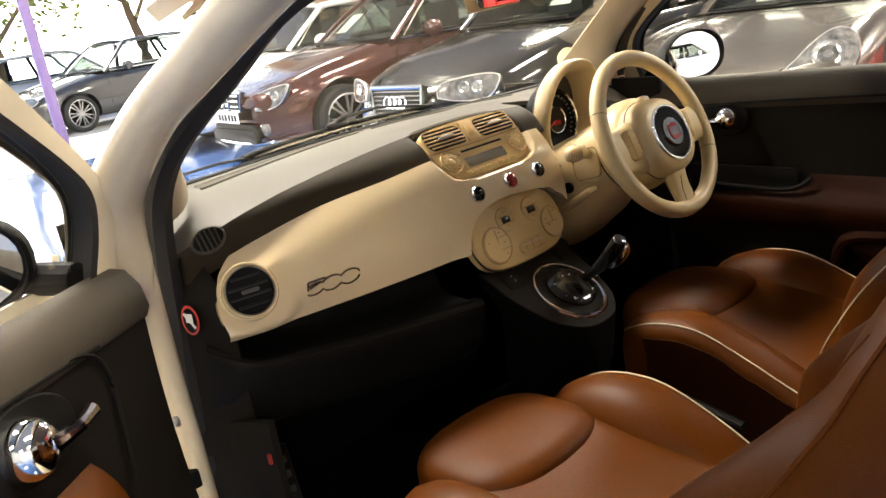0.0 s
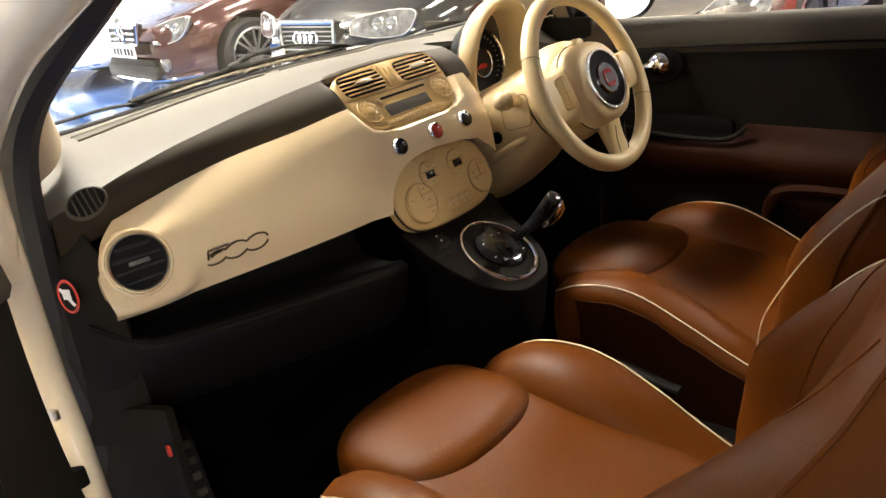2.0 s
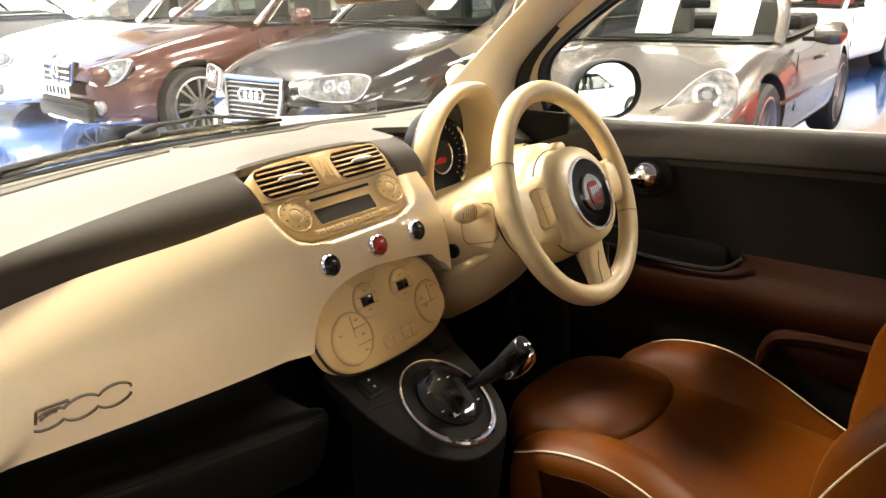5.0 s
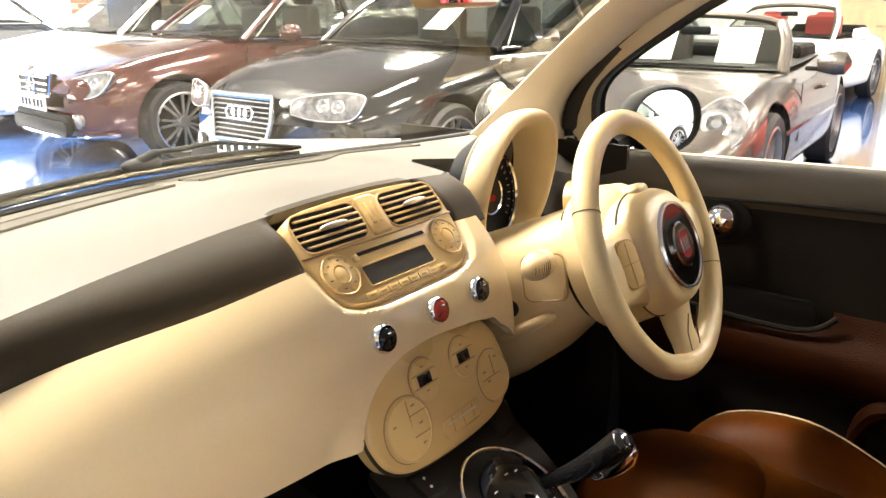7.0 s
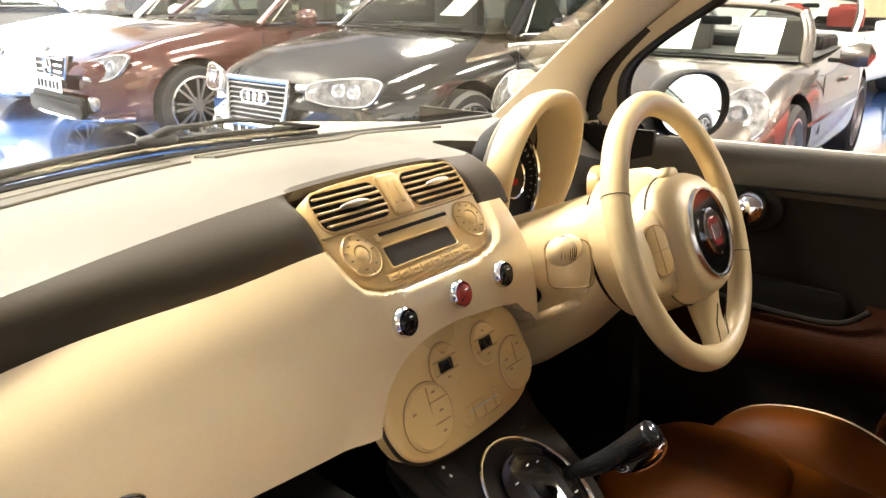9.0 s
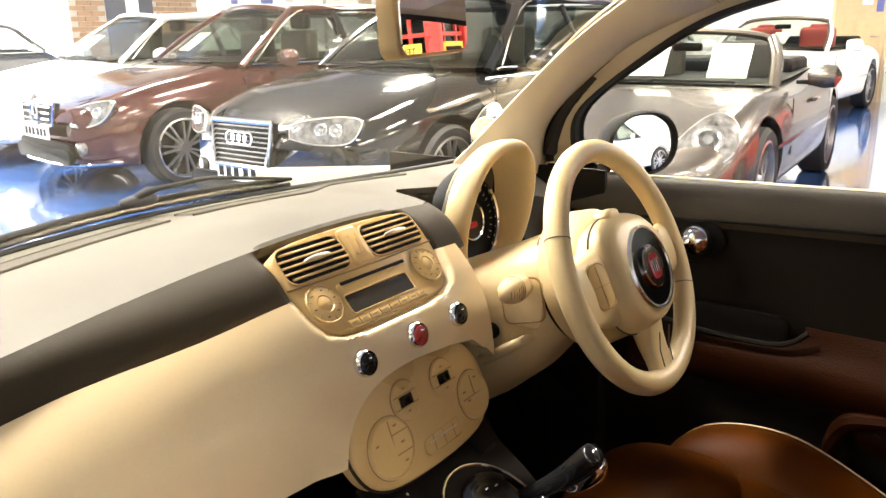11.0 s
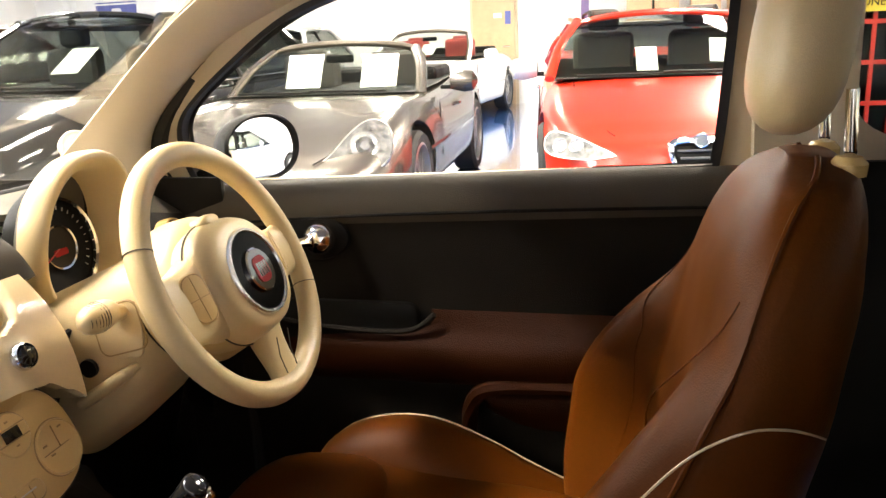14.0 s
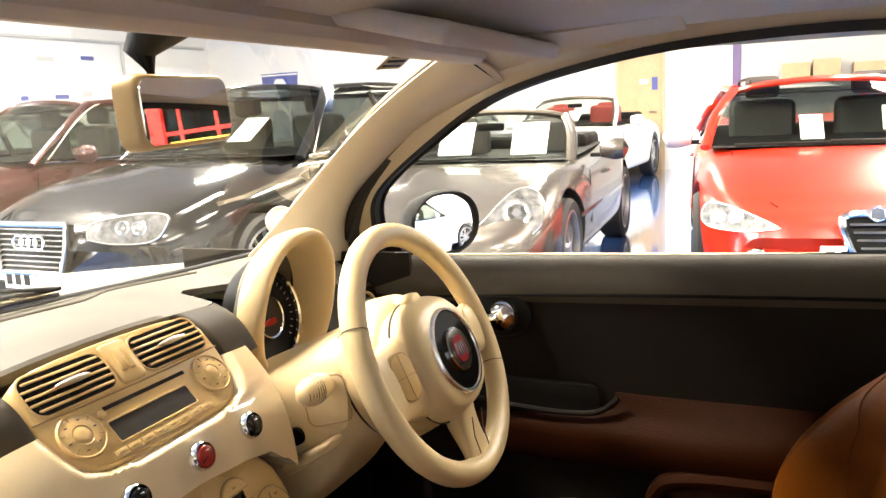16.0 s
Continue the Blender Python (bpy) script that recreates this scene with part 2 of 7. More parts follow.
def curve_pts(pts, n=24):
    """Smooth points through the given ones."""
    P = [Vector(p) for p in pts]
    out = []
    m = len(P) - 1
    for k in range(n + 1):
        t = k / n * m
        i = min(int(t), m - 1)
        f = t - i
        p0, p1, p2, p3 = P[max(i - 1, 0)], P[i], P[i + 1], P[min(i + 2, m)]
        out.append(0.5 * (2 * p1 + (p2 - p0) * f + (2 * p0 - 5 * p1 + 4 * p2 - p3) * f * f + (3 * p1 - p0 - 3 * p2 + p3) * f ** 3))
    return out


def sheet(fn, nu, nv, thick=0.0, bm=None):
    bm = bm or bmesh.new()
    vs = [[bm.verts.new(fn(i / nu, j / nv)) for j in range(nv + 1)] for i in range(nu + 1)]
    fs = [bm.faces.new((vs[i][j], vs[i + 1][j], vs[i + 1][j + 1], vs[i][j + 1])) for i in range(nu) for j in range(nv)]
    if thick:
        bmesh.ops.recalc_face_normals(bm, faces=fs)
        bmesh.ops.solidify(bm, geom=fs, thickness=thick)
    return bm


def plate(outline, depth, bevel=0.0, bm=None, m=None):
    """A flat outline in x, y raised by depth along z, with a bevelled front edge, placed by m."""
    bm = bm or bmesh.new()
    n = len(outline)
    c = Vector((sum(p[0] for p in outline) / n, sum(p[1] for p in outline) / n))
    rings = [[Vector((x, y, 0)) for x, y in outline], [Vector((x, y, depth - bevel)) for x, y in outline]]
    if bevel:
        size = max(abs(p[0] - c[0]) for p in outline)
        k = 1 - bevel / size
        rings.append([Vector((c[0] + (x - c[0]) * (1 - bevel * 0.35 / size), c[1] + (y - c[1]) * (1 - bevel * 0.35 / size), depth - bevel * 0.35)) for x, y in outline])
        rings.append([Vector((c[0] + (x - c[0]) * k, c[1] + (y - c[1]) * k, depth)) for x, y in outline])
    if m is not None:
        rings = [[m @ p for p in r] for r in rings]
    return loft(rings, True, True, bm)


def rrect(w, h, r, n=6, cx=0.0, cy=0.0):
    out = []
    for sx, sy, a0 in ((1, 1, 0), (-1, 1, 90), (-1, -1, 180), (1, -1, 270)):
        for k in range(n + 1):
            a = radians(a0 + 90 * k / n)
            out.append((cx + sx * (w / 2 - r) + r * math.cos(a), cy + sy * (h / 2 - r) + r * math.sin(a)))
    return out


def ellipse(rx, ry, n=32, cx=0.0, cy=0.0):
    return [(cx + rx * math.cos(k * math.tau / n), cy + ry * math.sin(k * math.tau / n)) for k in range(n)]


def lathe(profile, seg=32, m=None, bm=None, caps=True):
    """A profile of (radius, height) turned about z, placed by m."""
    m = m or Matrix()
    rings = [[m @ Vector((r * math.cos(k * math.tau / seg), r * math.sin(k * math.tau / seg), h)) for k in range(seg)] for r, h in profile]
    return loft(rings, True, caps, bm)


def frame_at(o, u, n):
    """A pose with its x along u and its z along n."""
    z = Vector(n).normalized()
    x = Vector(u).normalized()
    y = z.cross(x).normalized()
    x = y.cross(z)
    m = Matrix((x, y, z)).transposed().to_4x4()
    m.translation = o
    return m


def lump(c, half, e=2.6, nu=28, nv=16, f=None):
    """A soft cushion: a rounded block about c."""
    def sp(v, p):
        return math.copysign(abs(v) ** p, v)
    k = 2 / e
    rings = []
    for j in range(nv + 1):
        b = radians(-88 + 176 * j / nv)
        rings.append([])
        for i in range(nu):
            a = i * math.tau / nu
            p = Vector((half[0] * sp(math.cos(a), k) * sp(math.cos(b), k), half[1] * sp(math.sin(a), k) * sp(math.cos(b), k), half[2] * sp(math.sin(b), k)))
            rings[-1].append(Vector(c) + (f(p) if f else p))
    return loft(rings)


def lerp(a, b, t):
    return a + (b - a) * t


def soft_step(t):
    """0 below -0.5, 1 above 0.5, smooth between."""
    t = min(1.0, max(0.0, t + 0.5))
    return t * t * (3 - 2 * t)


def interp(x, table):
    for (x0, y0), (x1, y1) in zip(table, table[1:]):
        if x <= x1:
            t = max(0.0, (x - x0) / (x1 - x0))
            t = t * t * (3 - 2 * t) * 0.5 + t * 0.5
            return y0 + (y1 - y0) * t
    return table[-1][1]

# ---- the showroom ----
X0, X1, Y0, Y1, ZC = -6.0, 13.5, -9.0, 11.0, 4.0
YO = 9.4
bm = box(X1 - X0, YO - Y0, 0.2, ((X0 + X1) / 2, (Y0 + YO) / 2, -0.1))
box(X1 - 5.75, Y1 - YO, 0.2, ((X1 + 5.75) / 2, (YO + Y1) / 2, -0.1), bm=bm)
structure("floor", bm, FLOOR_BLUE, "glossy blue painted showroom floor", "floor")
bm = box(X1 - X0 + 0.6, YO - Y0 + 0.3, 0.2, ((X0 + X1) / 2, (Y0 + YO - 0.3) / 2, ZC + 0.1))
box(X1 - 5.45, Y1 - YO + 0.3, 0.2, ((X1 + 6.05) / 2, (YO + Y1 + 0.3) / 2, ZC + 0.1), bm=bm)
structure("ceiling", bm, CEIL, "grey painted showroom ceiling", "ceiling")
structure("wall_east", box(0.3, Y1 - Y0, ZC, (X1 + 0.15, (Y0 + Y1) / 2, ZC / 2)), WALL_WHITE, "bright white painted showroom wall", "wall")
structure("wall_south", box(X1 - X0, 0.3, ZC, ((X0 + X1) / 2, Y0 - 0.15, ZC / 2)), WALL_WHITE, "white painted showroom wall", "wall")
structure("wall_west", box(0.3, YO - Y0, ZC, (X0 - 0.15, (Y0 + YO) / 2, ZC / 2)), WALL_GREY, "grey painted showroom wall", "wall")
OPEN0, OPEN1 = -4.5, 5.75
bm = box(OPEN0 - X0, 0.3, ZC, ((X0 + OPEN0) / 2, YO + 0.15, ZC / 2))
box(X1 - 8.0, 0.3, ZC, ((X1 + 8.0) / 2, Y1 + 0.15, ZC / 2), bm=bm)
box(OPEN1 - OPEN0, 0.3, 0.35, ((OPEN1 + OPEN0) / 2, YO + 0.15, ZC - 0.175), bm=bm)
structure("wall_north", bm, WALL_WHITE, "white showroom wall with a wide open doorway to the street", "wall")
structure("wall_pier", box(8.0 - OPEN1, 0.3, ZC, ((8.0 + OPEN1) / 2, Y1 + 0.15, ZC / 2)), MORTAR, "brown brick pier beside the open doorway", "wall")
structure("ground", box(240, 240, 0.2, (0, 60, -0.34)), ASPHALT, "grey asphalt street ground reaching far away", "ground")
structure("pavement", box(40, 10.4, 0.2, (0, YO + 5.2, -0.115)), CONCRETE, "pale concrete forecourt in bright sun", "pavement")

for lx, ly in LAMPS:
    lamp = thing("ceiling_lamp", "white fluorescent ceiling lamp panel fixed to the ceiling", "ceiling lamp", "showroom ceiling lamps")
    bm = box(1.7, 0.05, 0.08, (lx, ly + 0.28, 3.95))
    box(1.7, 0.05, 0.08, (lx, ly - 0.28, 3.95), bm=bm)
    box(0.05, 0.5, 0.08, (lx + 0.83, ly, 3.95), bm=bm)
    box(0.05, 0.5, 0.08, (lx - 0.83, ly, 3.95), bm=bm)
    part("frame", bm, SATIN, lamp)
    part("diffuser", box(1.6, 0.5, 0.02, (lx, ly, 3.94)), LAMP_GLOW, lamp)


# ---- the other cars ----
def wheel(parent, x, y, r, width, side, spokes=7):
    m = frame_at((x, y, r), (0, 1, 0), (side, 0, 0))
    w = part("wheel", lathe([(r * 0.03, -0.03), (r * 0.70, -0.03), (r * 0.70, -0.02), (r * 0.03, -0.02)], 24, m), BLACK, parent)
    h = width / 2
    part("tyre", lathe([(r * 0.74, -h), (r * 0.93, -h), (r, -h * 0.75), (r, h * 0.75), (r * 0.93, h), (r * 0.76, h * 0.9), (r * 0.73, 0), (r * 0.73, -h * 0.9), (r * 0.74, -h)], 36, m, caps=False), TYRE, w)
    bm = lathe([(r * 0.77, h * 0.9), (r * 0.72, h * 0.95), (r * 0.69, h * 0.4), (r * 0.73, 0), (r * 0.75, h * 0.85), (r * 0.77, h * 0.9)], 36, m, caps=False)
    lathe([(r * 0.2, 0), (r * 0.2, h * 0.55), (r * 0.13, h * 0.8), (r * 0.02, h * 0.82)], 16, m, bm)
    for k in range(spokes):
        a = k * math.tau / spokes
        mm = m @ Matrix.Rotation(a, 4, "Z")
        for tw in (-1, 1):
            box(r * 0.56, r * 0.055, 0.02, bm=bm, rot=mm @ Matrix.Rotation(tw * 0.16, 4, "Z") @ Matrix.Translation((r * 0.43, 0, h * 0.6)) @ Matrix.Rotation(0.10, 4, "Y"))
    part("rim", bm, ALLOY, w)
    return w


def plate_bars(parent, y, z, w=0.5, h=0.11):
    p = part("number_plate", box(w, 0.012, h, (0, y, z), 0.004), PAPER, parent, "white number plate with dark bars")
    for k in range(6):
        part("plate_bar", box(0.045, 0.004, h * 0.55, (-w * 0.38 + k * w * 0.15 + (0.02 if k > 2 else 0), y + 0.008, z)), BLACK, p)


def vehicle(name, label, colour, at, L=4.6, W=1.8, roof=1.43, cowl=0.97, nose=0.70, belt=0.97, tail=1.0, ws=(1.35, 2.05), rear=(3.6, 4.2), open_top=False,
            wheels=(0.85, 3.55), wr=0.32, group="parked cars in the showroom", grille="bars", lamp=None, spokes=7, plate_z=0.47, seat=None, mirror=None, fender=0.0, lenses=((-0.045, 0.042), (0.05, 0.042)), full=0.0):
    car = thing(name, label, "car", group, at=at)
    hw = W / 2
    top = [(0, nose - 0.16), (0.05, nose - 0.05), (0.18, nose), (ws[0] * 0.55, lerp(nose, cowl, 0.62)), (ws[0], cowl), (ws[1], belt), (rear[1], tail), (L - 0.12, tail - 0.06), (L, tail - 0.3)]
    wide = [(0, 0.70 + full), (0.10, 0.82 + full), (0.35, 0.93 + full * 0.55), (0.8, 0.985 + full * 0.15), (1.6, 1.0), (L - 1.2, 1.0), (L - 0.4, 0.95), (L - 0.1, 0.88), (L, 0.78)]
    low = [(0, 0.30), (0.12, 0.20), (L - 0.3, 0.20), (L, 0.36)]
    rings = []
    steps = [0, 0.01, 0.03, 0.06, 0.09, 0.12, 0.16, 0.2, 0.26, 0.32, 0.4, 0.5, 0.62, 0.75, 0.88, 1.0, 1.15, 1.3] + [1.3 + (L - 1.9) * k / 22 for k in range(1, 23)] + [L - 0.4, L - 0.3, L - 0.2, L - 0.14, L - 0.08, L - 0.03, L]

    def rounded(s, table, k):
        """The table's value at s with its corners rounded over k."""
        k = min(k, s, L - s)
        return sum(interp(s + k * d / 7, table) for d in range(-7, 8)) / 15
    for s in steps:
        w, zt, zl = hw * rounded(s, wide, 0.24), rounded(s, top, 0.20), rounded(s, low, 0.06)
        d = zt - zl
        half = [(0.0, zl), (0.8, zl), (0.95, zl + 0.05), (0.985, zl + 0.22 * d), (1.0, zl + 0.42 * d), (0.995, zl + 0.62 * d), (0.965, zl + 0.80 * d), (0.90, zl + 0.915 * d), (0.80, zl + 0.965 * d), (0.5, zl + 0.992 * d), (0.0, zt)]
        rise = fender * math.exp(-((s - wheels[0] + 0.1) / 0.55) ** 2) + fender * 0.8 * math.exp(-((s - wheels[1]) / 0.6) ** 2)
        half = [(fx, z + rise * math.exp(-((fx - 0.84) / 0.13) ** 2) * (1 if z > zl + 0.5 * d else 0)) for fx, z in half]
        half = [(p.x, p.y) for p in curve_pts([(fx, z, 0) for fx, z in half], 24)]
        half[0], half[-1] = (0.0, half[0][1]), (0.0, half[-1][1])
        ring = [(w * fx, -s - 0.22 * fx ** 4 * max(0.0, 1 - s / 0.6) * 0.6, z) for fx, z in half]
        ring += [(-x, y, z) for x, y, z in ring[-2:0:-1]]
        rings.append(ring)
    body = part("body", loft(rings), colour, car)
    cut = bmesh.new()
    for wy in wheels:
        for sx in (-1, 1):
            lathe([(wr + 0.055, -0.2), (wr + 0.055, 0.2)], 32, frame_at((sx * (hw - 0.02), -wy, wr + 0.01), (0, 1, 0), (sx, 0, 0)), cut)
    tool = new("arch_cutter", mesh_of(cut, "arch_cutter", BLACK))
    tool.matrix_world = at
    bo = body.modifiers.new("arches", "BOOLEAN")
    bo.object, bo.operation, bo.solver = tool, "DIFFERENCE", "EXACT"
    bpy.context.view_layer.update()
    me = bpy.data.meshes.new_from_object(body.evaluated_get(bpy.context.evaluated_depsgraph_get()))
    body.modifiers.remove(bo)
    body.data = me
    me.set_sharp_from_angle(angle=radians(38))
    bpy.data.objects.remove(tool)
    for wy in wheels:
        for sx in (-1, 1):
            wheel(car, sx * (hw - 0.115), -wy, wr, 0.21, sx, spokes)
    # cabin
    bw, rw = (hw * 0.84, hw * 0.66) if open_top else (hw * 0.90, hw * 0.66)
    part("cabin_floor", sheet(lambda u, v: ((u * 2 - 1) * bw * 0.95, -lerp(ws[0] + 0.03, rear[1] - 0.1, v), interp(lerp(ws[0] + 0.03, rear[1] - 0.1, v), top) + 0.006), 4, 24, 0.004), BLACK, car, "dark interior tray and dashboard")
    part("windscreen", sheet(lambda u, v: ((u * 2 - 1) * lerp(bw, rw, v) * 0.97, -lerp(ws[0], ws[1], v) - 0.16 * (u * 2 - 1) ** 2 * (1 - 0.4 * v), lerp(cowl - 0.01, roof - 0.03, v) + 0.02 * math.sin(v * 3.14) + 0.045 * v * (1 - (u * 2 - 1) ** 2)), 14, 6), TINTED, car)
    part("windscreen_frame", tube([((u * 2 - 1) * rw * (1.0 - 0.03 * abs(u * 2 - 1) ** 8), -ws[1] - 0.10 * (u * 2 - 1) ** 2, roof - 0.03 + 0.045 * (1 - (u * 2 - 1) ** 2) - 0.02 * abs(u * 2 - 1) ** 8) for u in [k / 24 for k in range(25)]], 0.022 if not open_top else 0.026), colour if not open_top else SCREEN_FRAME, car)
    for sx in (-1, 1):
        A0, A1 = Vector((sx * bw, -ws[0] - 0.15, belt - 0.02)), Vector((sx * rw, -ws[1] - 0.10, roof - 0.03))
        part("pillar", tube(curve_pts([A0, A0.lerp(A1, 0.5) + Vector((sx * 0.03, 0, 0.02)), A1], 8), 0.028 if open_top else 0.036, flat=0.7), colour, car)
        if open_top:
            inner = Vector((-sx * 0.035, -0.012, 0))
            part("pillar_trim", tube(curve_pts([A0 + inner, A0.lerp(A1, 0.5) + Vector((sx * 0.03, 0, 0.02)) + inner, A1 + inner], 8), 0.024, flat=0.7), SCREEN_FRAME, car, "dark inner pillar trim")
        if not open_top:
            C0, C1 = Vector((sx * bw, -rear[1] + 0.05, belt)), Vector((sx * rw, -rear[0], roof - 0.04))
            part("side_rail", tube(curve_pts([A1, A1.lerp(C1, 0.5) + Vector((sx * 0.03, 0, 0.03)), C1, C1.lerp(C0, 0.5) + Vector((sx * 0.03, 0, 0)), C0], 20), 0.035), colour, car)
            part("side_window", sheet(lambda u, v: (sx * lerp(bw - 0.005, rw + 0.012, v ** 1.2), -lerp(lerp(ws[0] + 0.2, rear[1] - 0.1, u), lerp(ws[1] + 0.12, rear[0] - 0.02, u), v), lerp(belt - 0.01, roof - 0.05, v)), 12, 5), TINTED, car)
            mid = lerp(ws[1], rear[0], 0.42)
            part("door_pillar", tube([(sx * bw, -mid - 0.05, belt - 0.01), (sx * (rw + 0.02), -mid, roof - 0.05)], 0.04, flat=0.5), BLACK, car)
            part("window_trim", tube([(sx * (bw + 0.012), -ws[0] - 0.25, belt - 0.012), (sx * (bw + 0.012), -rear[1] + 0.12, belt - 0.012)], 0.01), CHROME, car)
        if not open_top:
            part("window_trim", tube(curve_pts([A0 + Vector((sx * 0.034, -0.12, 0.03)), A1 + Vector((sx * 0.04, -0.06, -0.01)), A1.lerp(C1, 0.5) + Vector((sx * 0.068, 0, 0.02)), C1 + Vector((sx * 0.038, 0, 0)), C0 + Vector((sx * 0.034, 0.1, 0.02))], 24), 0.006), SATIN, car)
        m = part("door_mirror", lathe([(0.02, -0.10), (0.07, -0.09), (0.095, 0.0), (0.085, 0.06), (0.02, 0.09)], 18, frame_at((sx * (hw + 0.10), -ws[0] - 0.52, belt + 0.04), (0, 1, 0), (sx, 0, 0)) @ Matrix.Diagonal((0.75, 0.85, 1.1, 1))), mirror or colour, car)
        part("mirror_arm", box(0.12, 0.05, 0.03, (sx * (hw - 0.02), -ws[0] - 0.52, belt - 0.0), 0.01), BLACK, m)
        part("door_seam", tube([(sx * (hw + 0.001), -ws[0] - 0.1, 0.40), (sx * (hw - 0.02), -ws[0] - 0.15, belt - 0.08)], 0.004), BLACK, car)
        part("door_handle", box(0.03, 0.2, 0.03, (sx * (hw - 0.005), -lerp(ws[1], rear[0], 0.35), belt - 0.14), 0.012), colour if open_top else CHROME, car)
        part("side_strip", box(0.012, L - 2.4, 0.03, (sx * hw, -L / 2, 0.5), 0.005), colour, car)
        # lamps
        lo, lu, ln, le = lamp or ((hw * 0.70, -0.13, nose - 0.055), (1, -0.45, 0.0), (0.35, 1.0, 0.45), ellipse(0.19, 0.075))
        mm = frame_at((sx * lo[0], lo[1], lo[2]), (lu[0], sx * lu[1], sx * lu[2]), (sx * ln[0], ln[1], ln[2]))
        le = [(p.x, p.y) for p in curve_pts([(x, y, 0) for x, y in list(le) + [le[0]]], 40)][:-1]
        le = [(x, -y) for x, y in le][::-1]
        out = le if sx > 0 else [(-x, y) for x, y in le][::-1]
        hl = part("headlight", plate(out, 0.03, 0.012, m=mm @ Matrix.Translation((0, 0, -0.012))), LENS, car, "clear headlight")
        part("lamp_rim", tube([mm @ Vector((x * 0.97, y * 0.97, 0.014)) for x, y in out], 0.005, 6, closed=True, up=mm.to_3x3() @ Vector((0, 0, 1))), SATIN, hl)
        cx, cy = sum(p[0] for p in out) / len(out), sum(p[1] for p in out) / len(out)
        for dx, rr in lenses:
            part("reflector", lathe([(rr, 0.0), (rr, 0.004), (rr * 0.85, 0.006), (rr * 0.78, 0.002), (rr * 0.35, -0.004), (rr * 0.3, 0.002), (0.003, 0.004)], 24, mm @ Matrix.Translation((cx + sx * dx, cy - (0.03 if grille == "none" else 0.0), 0.018))), BOWL, hl, "round reflector bowl")
        if grille == "none":
            part("turn_lens", plate(ellipse(0.085, 0.026, 24, sx * -0.04, 0.098), 0.006, 0.002, m=mm @ Matrix.Translation((0, 0, 0.016))), AMBER, hl, "amber turn lens")
        part("fog_lamp", lathe([(0.06, -0.02), (0.06, 0.02), (0.045, 0.03), (0.004, 0.03)], 18, frame_at((sx * hw * 0.62, -0.10, 0.36), (1, 0, 0), (sx * 0.3, 1, 0))), LENS, car)
        if seat:
            st = part("front_seat", box(0.46, 0.16, 0.5, (sx * 0.36, -(ws[1] + 0.35), belt + 0.02), 0.07, 3), seat, car)
            part("headrest", box(0.24, 0.1, 0.16, (sx * 0.36, -(ws[1] + 0.38), belt + 0.36 if not open_top else belt + 0.23), 0.045, 3), seat, st)
    if not open_top:
        part("roof", sheet(lambda u, v: ((u * 2 - 1) * rw * (1 - 0.08 * (v * 2 - 1) ** 4), -lerp(ws[1] - 0.02, rear[0] + 0.03, v) - 0.10 * (u * 2 - 1) ** 2 * (1 - v), roof - 0.03 + 0.045 * (1 - (u * 2 - 1) ** 2) + 0.02 * math.sin(v * 3.14)), 12, 8, 0.02), colour, car)
        part("roof_lining", sheet(lambda u, v: ((u * 2 - 1) * rw * 0.97, -lerp(ws[1] + 0.03, rear[0], v) - 0.10 * (u * 2 - 1) ** 2 * (1 - v), roof - 0.065), 6, 4, 0.01), BLACK, car)
        part("rear_window", sheet(lambda u, v: ((u * 2 - 1) * lerp(bw, rw, v) * 0.95, -lerp(rear[1], rear[0], v), lerp(tail - 0.01, roof - 0.03, v)), 8, 4), TINTED, car)
    else:
        part("mirror_inside", box(0.22, 0.03, 0.06, (0, -ws[1] + 0.02, roof - 0.10), 0.02), BLACK, car)
        part("folded_hood", box(W * 0.72, 0.7, 0.14, (0, -rear[0] - 0.1, belt + 0.06), 0.06, 3), BLACK, car, "folded black soft top")
    # front
    if grille == "frame":
        loop = [(-0.285, 0.125), (0.285, 0.125), (0.275, 0.0), (0.245, -0.15), (-0.245, -0.15), (-0.275, 0.0)]
        g = part("grille", plate(loop, 0.05, 0.01, m=frame_at((0, -0.045, nose - 0.145), (-1, 0, 0), (0, 1, 0.12))), BLACK, car)
        mm = frame_at((0, 0.012, nose - 0.14), (-1, 0, 0), (0, 1, 0.12))
        part("grille_surround", tube([mm @ Vector((x, y, 0)) for x, y in loop], 0.019, closed=True, up=(0, 1, 0)), CHROME, g)
        for k in range(8):
            w = interp(0.095 - k * 0.03, [(-0.15, 0.24), (0.0, 0.27), (0.12, 0.28)])
            part("grille_bar", box(w * 2, 0.008, 0.008, rot=mm @ Matrix.Translation((0, 0.095 - k * 0.03, -0.004)) @ Matrix.Rotation(radians(90), 4, "X")), GRILLE_GREY, g)
        for k in range(4):
            part("ring_badge", tube([mm @ Vector((-0.087 + k * 0.058 + 0.039 * math.cos(a), 0.022 + 0.039 * math.sin(a), 0.018)) for a in [j * math.tau / 16 for j in range(16)]], 0.0065, 6, closed=True, up=(0, 1, 0)), CHROME, g)
    elif grille == "bars":
        g = part("grille", plate([(-0.33, 0.07), (0.33, 0.07), (0.28, -0.09), (-0.28, -0.09)], 0.05, 0.012, m=frame_at((0, -0.055, nose - 0.10), (-1, 0, 0), (0, 1, 0.2))), BLACK, car)
        for k in range(3):
            part("grille_bar", box(0.58 - k * 0.03, 0.02, 0.016, (0, 0.004, nose - 0.055 - k * 0.05), 0.005), CHROME, g)
